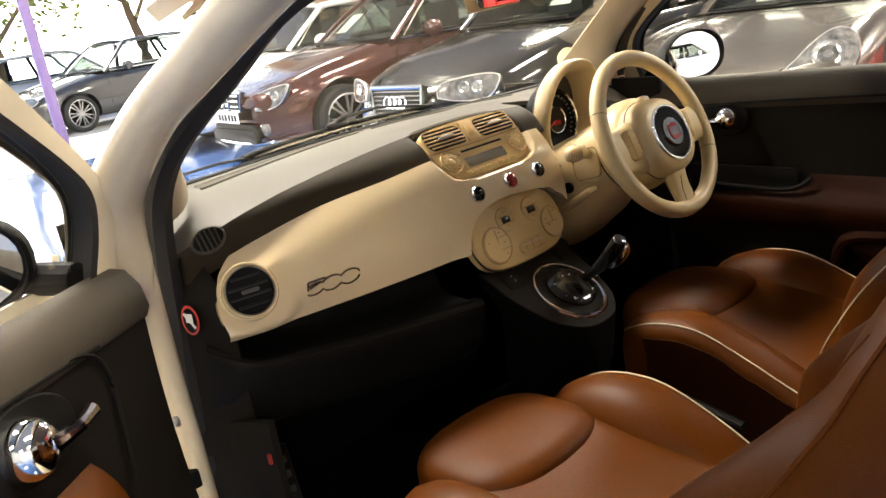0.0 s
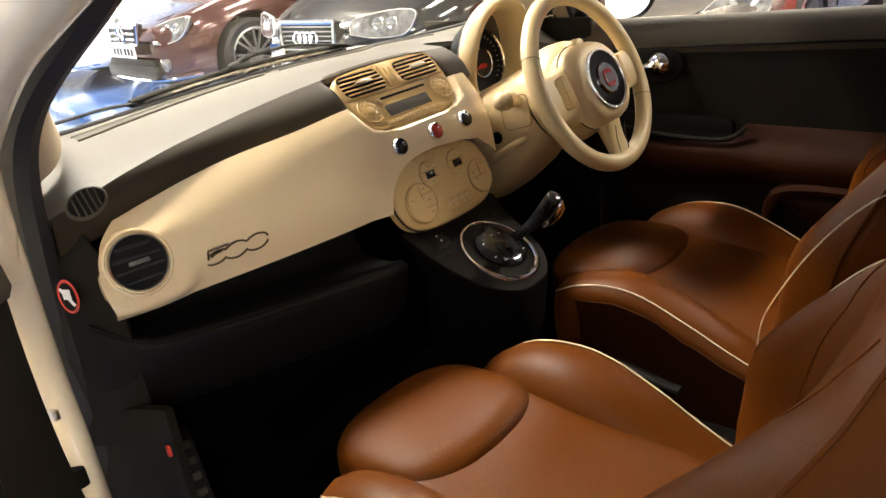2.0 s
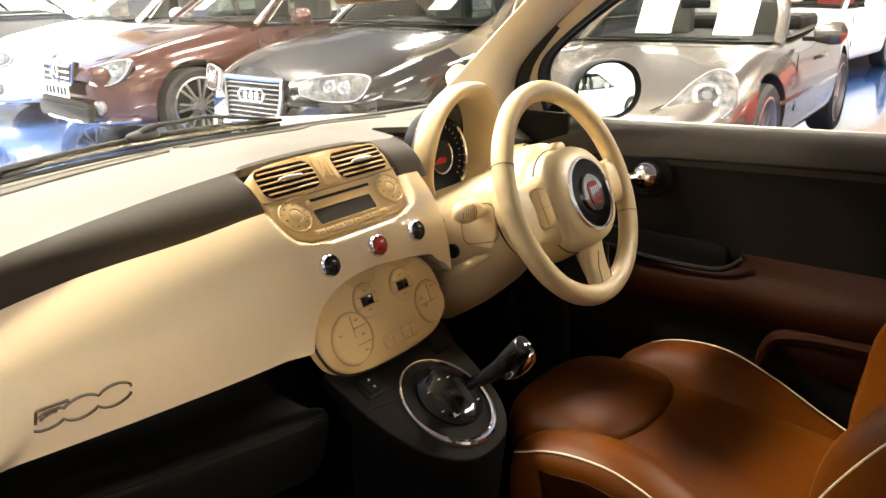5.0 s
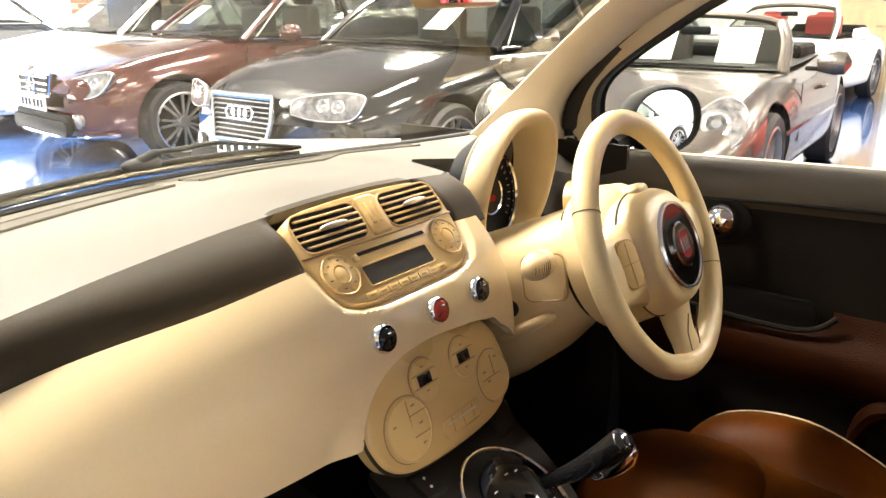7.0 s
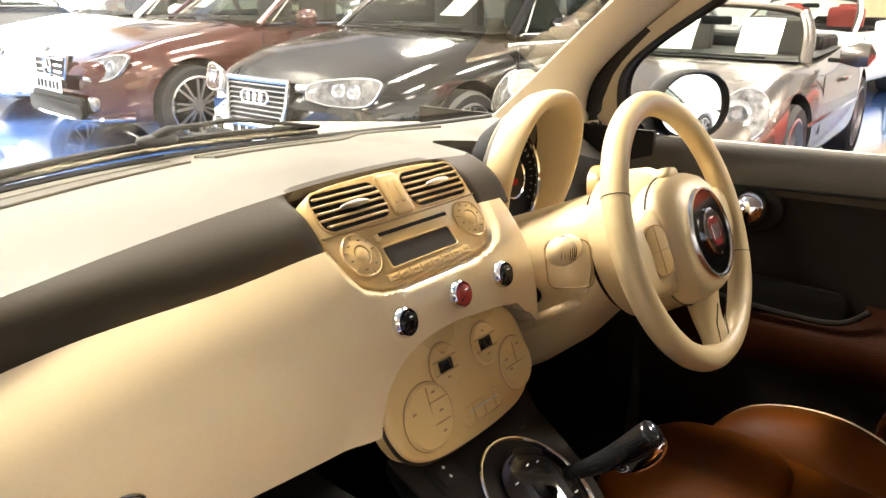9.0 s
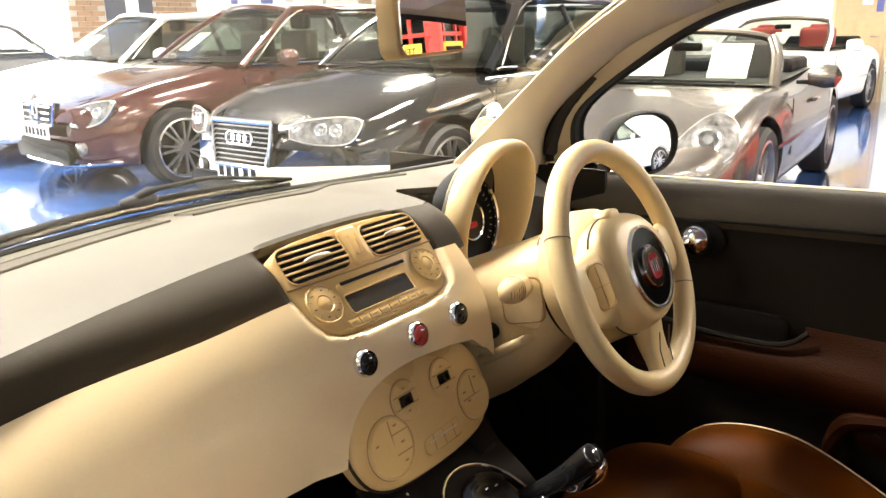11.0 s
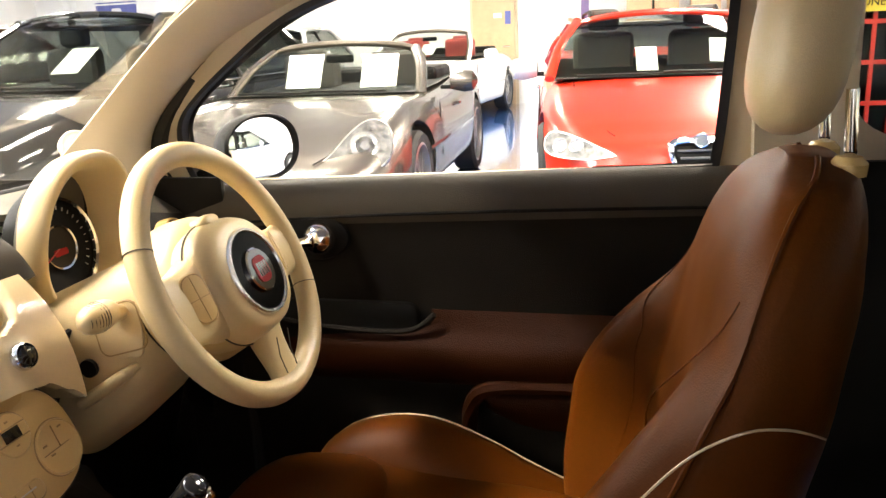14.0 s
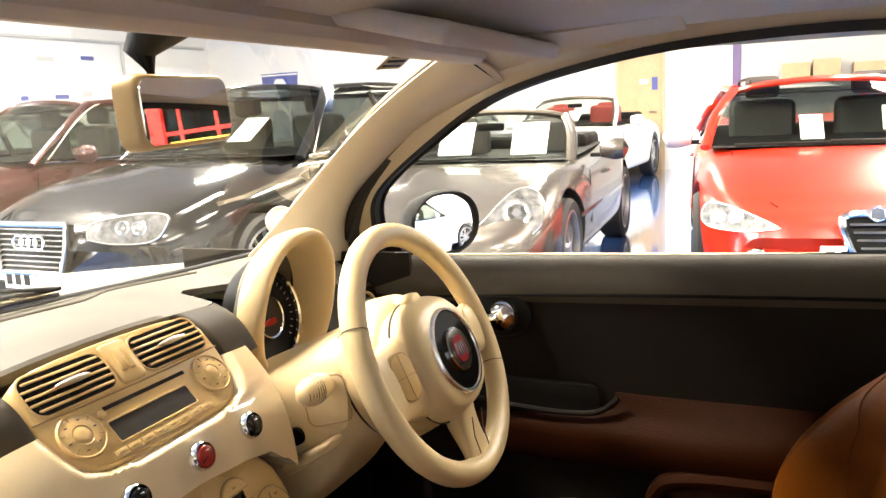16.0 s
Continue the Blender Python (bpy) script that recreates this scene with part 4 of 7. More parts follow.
    part("wing", sheet(lambda u, v: Vector((s * (0.76 + 0.04 * math.sin(v * 3.14)), lerp(0.18, 1.15, u), lerp(0.35, 0.97 - 0.10 * u, v))), 8, 6, 0.01), CREAM_DAYLIT, car, "cream front wing")
    part("footwell_side", sheet(lambda u, v: Vector((s * lerp(0.655 if s > 0 else 0.632, 0.63, u), lerp(0.06 if s > 0 else 0.19, 0.55, u), lerp(0.24, 0.98 if s > 0 else 0.90, v))), 6, 6, 0.01), DARK_TRIM, car, "dark footwell side panel")

part("roof_lining", sheet(lambda u, v: Vector(((u * 2 - 1) * 0.60, lerp(-0.105, -1.9, v) - 0.04 * (u * 2 - 1) ** 2 * (1 - v), 1.333 + 0.045 * (1 - (u * 2 - 1) ** 2) * min(1.0, v * 5) - 0.05 * (v - 0.4) ** 2 * min(1.0, v * 5))), 16, 28, 0.01), HEADLINER, car, "beige roof lining")
part("roof_skin", sheet(lambda u, v: Vector(((u * 2 - 1) * 0.66, lerp(-0.085, -1.95, v) - 0.06 * (u * 2 - 1) ** 2 * (1 - v), 1.352 + 0.06 * (1 - (u * 2 - 1) ** 2) - 0.06 * (v - 0.4) ** 2)), 16, 14, 0.01), CREAM_DAYLIT, car)
part("header_trim", tube([ws_top((k / 10 - 1) * 0.53) + Vector((0, -0.02, -0.008)) for k in range(21)], 0.024, 10, flat=0.8), CREAM_TRIM, car, "beige header trim")
for s in (-1, 1):
    part("corner_trim", sheet(lambda u, v: Vector((s * 0.495, -0.095, 1.318)).lerp(Vector((s * 0.632, -0.135, 1.258)), u).lerp(Vector((s * 0.50, -0.42, 1.338)).lerp(Vector((s * 0.632, -0.42, 1.312)), u), v) + Vector((0, 0, 0.012)) * math.sin(v * 3.14) * u, 8, 8, 0.006), CREAM_TRIM, car, "beige corner trim", 60)
    part("trim_seam", tube([Vector((s * 0.497, -0.097, 1.315)).lerp(Vector((s * 0.630, -0.137, 1.256)), k / 8) + Vector((-s * 0.016, -0.016, -0.006)) * math.sin(k / 8 * 3.14) for k in range(9)], 0.0012, 6), DARK_TRIM, car)
part("rear_bulkhead", sheet(lambda u, v: Vector(((u * 2 - 1) * 0.68, -1.95 - 0.1 * v, lerp(0.25, 0.95, v))), 4, 4, 0.02), DARK_TRIM, car)
# Unseen window; its dark tint is added to cut light from behind.
part("rear_window", sheet(lambda u, v: Vector(((u * 2 - 1) * lerp(0.64, 0.54, v), lerp(-2.06, -1.92, v), lerp(0.955, 1.33, v))), 6, 4), DIM_GLASS, car)
part("cabin_floor", box(1.34, 2.6, 0.04, (0, -0.75, 0.26)), CARPET, car, "black carpeted cabin floor")
part("firewall", sheet(lambda u, v: Vector(((u * 2 - 1) * 0.66, lerp(0.42, 0.50, v), lerp(0.25, 0.95, v))), 4, 4, 0.01), CARPET, car)
part("kick_plate", sheet(lambda u, v: Vector((-0.655 + 0.06 * math.sin(u * 1.57) + 0.015 * v, lerp(0.21, -0.02, u) + 0.03 * v, lerp(0.28, lerp(0.60, 0.66, u), v))), 8, 8, 0.012), DARK_TRIM, car, "grey plastic kick panel", 60)
rest = part("footrest", box(0.075, 0.02, 0.26, rot=pose(-0.548, 0.095, 0.42, -24, 0, -14), bevel=0.006), BLACK, car, "ribbed black footrest")
for k in range(9):
    part("rib", box(0.060, 0.006, 0.012, rot=pose(-0.548, 0.095, 0.42, -24, 0, -14) @ Matrix.Translation((0, -0.0125, -0.105 + k * 0.026)), bevel=0.002), DOOR_PAD, rest)
part("release_tab", box(0.006, 0.008, 0.018, (-0.590, 0.010, 0.600), 0.003), RED_PLASTIC, car, "small red release tab")
for sx in (-1, 1):
    for yy in (0.80, -1.62):
        wheel(car, sx * 0.68, yy, 0.285, 0.15, sx)
part("front_bumper", sheet(lambda u, v: Vector(((u * 2 - 1) * lerp(0.66, 0.56, v), 1.20 - 0.16 * (u * 2 - 1) ** 2 + 0.05 * math.sin(v * 3.14), lerp(0.24, 0.74, v))), 14, 8, 0.01), CREAM_DAYLIT, car, "cream painted front bumper", 60)
part("tailgate", sheet(lambda u, v: Vector(((u * 2 - 1) * 0.70, -2.30 - 0.10 * (1 - (u * 2 - 1) ** 2) + 0.25 * max(0.0, v - 0.8) / 0.2, lerp(0.26, 0.98, v))), 14, 10, 0.01), CREAM_DAYLIT, car, "cream painted tailgate", 60)
rear_seat = thing("bench_seat", "brown leather rear bench seat of the small car", "car seat")
part("cushion", box(1.1, 0.45, 0.22, (0, -1.35, 0.45), 0.07, 4), LEATHER, rear_seat)
part("backrest", box(1.1, 0.16, 0.55, (0, -1.68, 0.72), 0.06, 4, Matrix.Rotation(0.25, 4, "X")), LEATHER, rear_seat)


# ---- the doors ----
def car_door(s, label, at):
    """A door in the closed car's measures, hung in the pose at; s is the side."""
    hinge = Vector((s * 0.74, 0.12, 0))
    door = thing("car_door", label, "car door", "doors of the small car", at=at)

    def P(x, y, z):
        return Vector((s * x, y, z)) - hinge
    cx, cz = -0.30, 1.12

    def grow(k):
        return [(cx + (y - cx) * (1 + k / 0.45), cz + (z - cz) * (1 + k / 0.17)) for y, z in WIN]
    def rings(k, x):
        pts = curve_pts([(0, y, z) for y, z in grow(k)], 60)
        return [P(side_x(p.z) + x, p.y, p.z) for p in pts]
    part("window_frame", loft([rings(0.006, -0.013), rings(0.05, -0.015), rings(0.055, 0.03), rings(0.006, 0.03)], False, False), CREAM_TRIM if s > 0 else CREAM_DAYLIT, door, "cream window frame")
    part("window_seal", loft([rings(-0.002, -0.016), rings(0.008, -0.018), rings(0.008, 0.02), rings(-0.002, 0.02)], True, False), RUBBER, door, "black rubber window seal")
    part("window", sheet(lambda u, v: P(side_x(lerp(0.93, interp(-lerp(0.15, -0.75, u), [(-0.15, 1.09), (-0.02, 1.18), (0.14, 1.245), (0.33, 1.29), (0.51, 1.303), (0.75, 1.295)]), v)) + 0.004, lerp(0.15, -0.75, u), lerp(0.93, interp(-lerp(0.15, -0.75, u), [(-0.15, 1.09), (-0.02, 1.18), (0.14, 1.245), (0.33, 1.29), (0.51, 1.303), (0.75, 1.295)]), v)), 24, 6), GLASS, door)
    part("outer_skin", sheet(lambda u, v: P(0.735 + 0.055 * math.sin(v * 2.6), lerp(0.14, -0.92, u), lerp(0.36, 0.955 + 0.03 * u, v)), 10, 10, 0.006), CREAM_DAYLIT, door, "cream painted door skin")

    def pad(u, v):
        z = [0.952, 0.962, 0.958, 0.935, 0.905, 0.89][round(v * 5)] + 0.035 * u
        x = [0.715, 0.690, 0.662, 0.645, 0.640, 0.648][round(v * 5)]
        return P(x, lerp(0.185 if s > 0 else 0.164, -0.90, u), z)
    part("door_top_pad", sheet(pad, 24, 5, 0.006), DOOR_PAD, door, "dark grey padded door top", 60)
    part("door_panel", sheet(lambda u, v: P(0.650 + 0.012 * math.sin(v * 3.14), lerp(0.17 if s > 0 else 0.162 + 0.055 * (1 - v) ** 1.5, -0.90, u), lerp(0.34, 0.895 + 0.035 * u, v)), 12, 12, 0.01), DARK_TRIM, door, "dark grey door panel")
    part("door_end", sheet(lambda u, v: P(lerp(0.64, 0.75, u) if s > 0 else lerp(0.674, 0.735, u), (0.175 if s > 0 else 0.128) - 0.02 * u, lerp(0.36, 0.955 if s > 0 else 0.935, v)), 4, 6, 0.01), DARK_TRIM if s > 0 else CREAM_DAYLIT, door)
    # brown armrest band and its pull pocket
    def arm(u, v):
        k = min(1.0, max(0.0, (v - 0.50) / 0.30))
        y = lerp(lerp(0.0, -0.30, k * k * (3 - 2 * k)) if s > 0 else 0.034, -0.88, u)
        rise = 0.025 if s < 0 else 0.0
        return P(0.650 - (0.045 + rise) * math.sin(v * 3.14) ** 0.6 * (min(1, u * 1.6 + 0.15) if s > 0 else min(1.0, u * 7) ** 0.5), y - (0.05 * (2 * v - 1) ** 2 if s < 0 else 0.0), lerp(0.62 - 3 * rise, 0.755 + rise, v))
    # The driver's armrest takes the shaded leather colour, the passenger's the lit one.
    part("armrest", sheet(arm, 16, 10, 0.01), LEATHER_SHADED if s > 0 else LEATHER, door, "brown leather armrest band", 60)
    if s > 0:
        part("pull_pocket", plate(rrect(0.30, 0.05, 0.02), 0.012, 0.004, m=frame_at(P(0.650, -0.13, 0.742), (0, -s, 0), (-s, 0, 0))), BLACK, door, "black door pull pocket")
    if s > 0:
        part("pocket_lip", tube(curve_pts([P(0.638, 0.0, 0.735), P(0.632, -0.12, 0.722), P(0.628, -0.26, 0.722), P(0.632, -0.31, 0.752)], 14), 0.005), DARK_TRIM, door)
    else:
        part("panel_recess", tube(curve_pts([P(0.644, -0.75, 0.925), P(0.644, -0.30, 0.920), P(0.644, -0.06, 0.915), P(0.643, 0.022, 0.901), P(0.643, 0.049, 0.864), P(0.643, 0.048, 0.802), P(0.643, 0.040, 0.72)], 30), 0.0035, 6), BLACK, door)
    part("lower_insert", sheet(lambda u, v: P(0.648 - 0.012 * math.sin(v * 3.14), lerp(-0.37, -0.88, u), lerp(0.545 + 0.05 * (1 - min(1, u * 4)) ** 2, 0.618, v)), 14, 6, 0.008), LEATHER_SHADED, door, "brown leather lower insert", 60)
    part("insert_roll", tube(curve_pts([P(0.640, -0.36, 0.53), P(0.632, -0.37, 0.60), P(0.625, -0.42, 0.632), P(0.622, -0.6, 0.64), P(0.622, -0.86, 0.645)], 20), 0.014), LEATHER_SHADED, door)
    # chrome latch: round boss and lever
    m = frame_at(P(0.648, -0.116, 0.878) if s > 0 else P(0.646, -0.114, 0.861), (0, -1, 0) if s > 0 else (0, -1, 0.1), (-s, 0, 0)) @ Matrix.Scale(1.0 if s > 0 else 1.2, 4)
    h = part("latch_boss", lathe([(0.029, 0), (0.029, 0.012), (0.026, 0.024), (0.018, 0.033), (0.003, 0.037)], 28, m), CHROME, door, "round chrome latch boss")
    part("latch_plate", plate(ellipse(0.062, 0.040, 28, -0.012, 0), 0.006, 0.003, m=m), BLACK, h)
    part("latch_lever", tube(curve_pts([m @ Vector((-0.005, 0.0, 0.03)), m @ Vector((-0.035, -0.003, 0.036)), m @ Vector((-0.07, -0.006, 0.028))], 10), [0.012, 0.011, 0.010, 0.009, 0.008, 0.008, 0.008, 0.008, 0.009, 0.010, 0.006], 10), CHROME, h, "chrome latch lever")
    part("panel_seam", tube(curve_pts([P(0.646, 0.05, 0.90), P(0.642, -0.1, 0.912), P(0.640, -0.4, 0.925), P(0.642, -0.88, 0.938)], 20), 0.003), BLACK, door)
    # outside mirror
    mm = frame_at(P(0.822, 0.075, 1.007), (-s * 0.9, 0.45, 0), (-s * 0.5, -1, 0.03))
    house = [(x * 0.087, y * 0.0655) for x, y in [(math.copysign(abs(math.cos(a)) ** 0.9, math.cos(a)), math.copysign(abs(math.sin(a)) ** 0.9, math.sin(a))) for a in [k * math.tau / 28 for k in range(28)]]]
    mr = part("door_mirror", loft([[mm @ Vector((x * k, y * k, z)) for x, y in house] for k, z in ((0.25, -0.055), (0.6, -0.048), (0.88, -0.028), (1.0, 0.0), (1.0, 0.02), (0.95, 0.026), (0.9, 0.016))]), BLACK, door, "black door mirror housing")
    gm_ = mm @ Matrix.Translation((0, 0, 0.014)) @ Matrix.Rotation(0.035, 4, "X")
    part("mirror_glass", loft([[gm_ @ Vector((x * k, y * k, 0.006 - ((x * k) ** 2 + (y * k) ** 2) / 1.7)) for x, y in house] for k in (0.86, 0.72, 0.58, 0.44, 0.30, 0.16, 0.02)]), MIRROR, mr, "convex mirror glass", 80)
    part("mirror_foot", tube([P(0.70, 0.12, 0.965), P(0.76, 0.12, 0.97), P(0.80, 0.11, 0.985)], 0.022, 10), BLACK, mr)
    return door


car_door(1, "closed driver's door with dark padding, brown leather armrest and chrome latch", Matrix.Translation((0.74, 0.12, 0)))
car_door(-1, "open passenger door with dark padding, brown leather insert and chrome latch", pose(-0.80, 0.06, 0, 0, 0, -53))

# ---- the dashboard ----
dash = thing("dashboard", "cream gloss dashboard with dark band and grey-beige padded top", "dashboard")


def panel_half(up):
    """The half width of the radio panel at a height up along its face."""
    return interp(up, [(-0.0575, 0.060), (-0.053, 0.086), (-0.042, 0.107), (-0.020, 0.119), (0.012, 0.126), (0.036, 0.128)])


FASCIA_TOP = [(-0.60, 0.880), (-0.555, 0.893), (-0.50, 0.908), (-0.45, 0.921), (-0.385, 0.935), (-0.32, 0.944), (-0.23, 0.952), (-0.15, 0.961), (0.05, 0.966), (0.17, 0.956)]


def fascia_top(x):
    return sum(interp(x + 0.011 * d, FASCIA_TOP) for d in range(-3, 4)) / 7


def fascia_pt(x, v, out=0.0):
    arch_z = 0.786 + 0.078 * max(0.0, 1 - (abs(x) / 0.126) ** 3) ** 0.45 if x < 0 else interp(x, [(0.0, 0.864), (0.065, 0.858), (0.112, 0.850), (0.140, 0.830), (0.17, 0.806)])
    z = lerp(arch_z, fascia_top(x), v)
    w = max(0.0, (z - 0.787) / (fascia_top(x) - 0.787))
    # the middle stands proud of the passenger side, with a soft valley between them
    proud = max(soft_step((x + 0.150) / 0.040), soft_step((z - 0.903) / 0.034) * soft_step((x + 0.30) / 0.14))
    return Vector((x, 0.002 + dy(x) + 0.056 * w ** 3.2 - 0.008 * (1 - w) - 0.009 * proud - 0.010 * math.sin(min(1.0, w) * 3.14) * (1 - proud) - out, z + out * 0.3))


VENT = fascia_pt(-0.537, 0.60) + Vector((0, -0.004, 0))


def fascia(u, v):
    x = lerp(-0.583 - 0.007 * math.sin(min(1.0, v / 0.85) * 3.14) + 0.055 * max(0.0, (v - 0.55) / 0.45) ** 3, 0.163, u)
    p = fascia_pt(x, v)
    # a flat seat for the round vent
    flat = soft_step((0.078 - math.hypot(x - VENT.x, p.z - VENT.z)) / 0.034) * (1 - soft_step((v - 0.80) / 0.2)) * soft_step((v - 0.02) / 0.26)
    p.y = lerp(p.y, VENT.y + 0.40 * (p.z - VENT.z) - 0.20 * (x - VENT.x), flat)
    up = (p.z - 0.9558) / 0.733
    sunk = soft_step((panel_half(up) - abs(x)) / 0.012 + 0.3) * soft_step((up + 0.0575) / 0.012)
    return p + Vector((0, 0.012, -0.005)) * sunk


part("fascia_return", sheet(lambda u, v: fascia(1, v) + Vector((0.022 * math.sin(u * 1.57), 0.10 * u * u + 0.01 * u, -0.02 * u)), 8, 16, 0.004), CREAM_GLOSS, dash, "", 60)
part("fascia", sheet(fascia, 380, 40, 0.014), CREAM_GLOSS, dash, "cream gloss painted fascia", 50)


def band_top(x):
    a = abs(x)
    return Vector((x, 0.119 + 0.01 * a + 0.13 * soft_step((0.120 - abs(x - 0.357)) / 0.09), sum(interp(abs(a + 0.02 * d), [(0, 1.008), (0.10, 1.004), (0.22, 0.995), (0.34, 0.981), (0.447, 0.966), (0.52, 0.948), (0.62, 0.922), (0.8, 0.88)]) for d in range(-3, 4)) / 7))


def band(u, v):
    x = lerp(-0.60, 0.262, u)
    a, b = fascia_pt(max(-0.58, -abs(x)), 1.0), band_top(x)
    a = a + Vector((x - a.x, 0.004 + b.y - 0.119 - 0.01 * abs(x), -0.012))
    return a.lerp(b, v) + Vector((0, -0.0065, 0.0077)) * math.sin(v * 3.14) + Vector((0, 0.020, -0.014)) * soft_step((0.118 - abs(x)) / 0.02) * min(1.0, (1 - v) * 6)


part("dark_band", sheet(band, 96, 14, 0.008), BAND, dash, "padded dash front band with shade put into its colour", 60)


def dash_top(u, v):
    x = lerp(-0.625, 0.625, u)
    a, b = band_top(x), ws_base(x * 0.96) + Vector((0, -0.012, -0.003))
    return a.lerp(b, v) + Vector((0, 0, 0.006 * math.sin(v * 3.14)))


part("dark_band", sheet(lambda u, v: band_top(lerp(0.455, 0.625, u)).lerp(Vector((lerp(0.455, 0.63, u), 0.07 + 0.03 * u, 0.86)), v), 8, 6, 0.008), DARK_TRIM, dash, "padded dash front band with shade put into its colour", 60)
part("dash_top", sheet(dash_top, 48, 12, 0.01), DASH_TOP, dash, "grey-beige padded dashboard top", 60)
for x0, x1 in ((-0.485, -0.055), (-0.015, 0.425)):
    def slot(u, v):
        x = lerp(x0, x1, u)
        return dash_top((x + 0.625) / 1.25, lerp(0.72, 0.85, v)) + Vector((0, 0, 0.0012))
    ds = part("demist_slot", sheet(slot, 40, 3), SLOT, dash, "long grey demister slot", 60)
    part("slot_lip", tube([slot(k / 20, 0.0) for k in range(21)], 0.0022, 6), DASH_TOP, ds)
    part("slot_lip", tube([slot(k / 20, 1.0) for k in range(21)], 0.0018, 6), DASH_TOP, ds)
for s in (-1, 1):
    def cap(u, v):
        top = max(0.0, (v - 0.81) / 0.19)
        z = lerp(0.57, lerp(0.935, 0.965, u), v)
        y0 = fascia_pt(-0.575, min(1.0, max(0.0, (z - 0.787) / 0.11))).y + 0.010
        return Vector((s * (lerp(0.568, 0.640, u) - 0.02 * top * u), lerp(y0, 0.185, u) + 0.055 * top ** 1.6 * u, z))
    part("end_panel", sheet(cap, 10, 14, 0.006), DARK_TRIM, dash, "dark grey dashboard end panel", 70)
# side demister grille
m = frame_at((-0.553, 0.118, 0.934), (0.92, 0.15, 0.10), (-0.25, -0.80, 0.52))
dv = part("demist_vent", plate(ellipse(0.029, 0.021, 28), 0.005, 0.002, m=m), DASH_TOP, dash, "small oval demister vent")
part("vent_hole", plate(ellipse(0.025, 0.017, 28), 0.0015, m=m @ Matrix.Translation((0, 0, 0.0045))), BLACK, dv)
for k in range(5):
    x = -0.016 + k * 0.008
    hh = 0.0165 * math.sqrt(max(0.0, 1 - (x / 0.026) ** 2))
    part("slat", tube([m @ Vector((x - 0.003, -hh, 0.0065)), m @ Vector((x + 0.003, hh, 0.0065))], 0.0013, 6), DASH_TOP, dv)


def lump_on(m, half):
    """A small smooth lump in the pose m."""
    return loft([[m @ Vector((half[0] * math.cos(a) * math.cos(b), half[1] * math.sin(a) * math.cos(b), half[2] * math.sin(b))) for a in [i * math.tau / 16 for i in range(16)]] for b in [radians(-85 + 170 * j / 8) for j in range(9)]])


def ring_vent(parent, m, r, ring_mat, name="air_vent"):
    v = part(name, lathe([(r * 1.10, -0.012), (r * 1.10, 0.002), (r * 1.06, 0.007), (r * 1.01, 0.007), (r * 0.98, 0.0), (r * 0.98, -0.012)], 40, m), ring_mat, parent, "round air vent with a bright ring")
    part("vent_hole", lathe([(r * 0.99, -0.01), (r * 0.99, 0.002), (0.002, 0.002)], 32, m), BLACK, v)
    for k in range(4):
        y = -r * 0.62 + k * r * 0.42
        w = math.sqrt(max(0.0, (r * 0.92) ** 2 - y * y))
        part("slat", box(w * 1.96, 0.003, 0.006, rot=m @ Matrix.Translation((0, y, 0.005)) @ Matrix.Rotation(0.5, 4, "X")), RUBBER, v)
    part("vent_tab", box(0.028, 0.006, 0.006, rot=m @ Matrix.Translation((0, 0.0, 0.010)), bevel=0.002), GRILLE_GREY, v)
    return v


m = frame_at(VENT + Vector((0, -0.002, 0.001)), (0.98, -0.20, 0), (-0.20, -1, 0.40))
part("vent_bezel", lathe([(0.048, -0.008), (0.0465, -0.001), (0.0445, 0.002), (0.0425, 0.001), (0.0405, -0.004)], 40, m), CREAM_GLOSS, dash)
ring_vent(dash, m, 0.0360, CHROME)
ring_vent(dash, frame_at((0.540, 0.092, 0.890), (0.98, 0.12, 0), (0.1, -1, 0.25)), 0.040, CREAM)
# model number script in satin metal
LM = frame_at(fascia_pt(-0.4095, 0.30, 0.0050), (1, -0.12, 0.0), (-0.12, -1, 0.12))
def waves(y0, sign, x0, n):
    """A run of n shallow arcs that meet in cusps."""
    return [(x0 + 0.0375 * (k / 12), y0 + sign * 0.0085 * abs(math.sin(math.pi * (k / 12))) ** 0.7) for k in range(12 * n + 1)]


def script(pts, r):
    return tube([LM @ (0.9 * Vector((x + 0.18 * y, 0.76 * y, 0))) for x, y in pts], r, 8)


logo = part("model_number", script([(-0.014, 0.0150), (-0.0475, 0.0150), (-0.0485, 0.0140), (-0.0485, -0.0035)], 0.0017), LOGO_METAL, dash, "satin metal model number 500")
part("numeral", script([(-0.046, 0.0035), (-0.041, 0.0072), (-0.033, 0.0090), (-0.024, 0.0085), (-0.0185, 0.0055)] + waves(0.0055, 1, -0.0185, 2)[1:] + [(0.0572, 0.0015)], 0.0016), LOGO_METAL, logo)
part("numeral", script([(-0.050, -0.0115), (-0.044, -0.0150), (-0.034, -0.0160), (-0.024, -0.0140), (-0.0185, -0.0095)] + waves(-0.0095, -1, -0.0185, 2)[1:] + [(0.0572, -0.0060)], 0.0016), LOGO_METAL, logo)
part("numeral", script([(-0.044, -0.0010), (-0.038, 0.0035), (-0.032, 0.0050), (-0.026, 0.0048)], 0.0012), LOGO_METAL, logo)
# warning sticker on the end panel
m = frame_at((-0.6115, 0.120, 0.822), (-0.48, 0.877, 0), (-0.877, -0.48, 0.03))
st = part("warning_sticker", plate(ellipse(0.0155, 0.0245, 28), 0.0015, m=m), RED_PLASTIC, dash, "red ringed round warning sticker")
part("sticker_face", plate(ellipse(0.0120, 0.0205, 28), 0.001, m=m @ Matrix.Translation((0, 0, 0.0012))), BLACK, st)
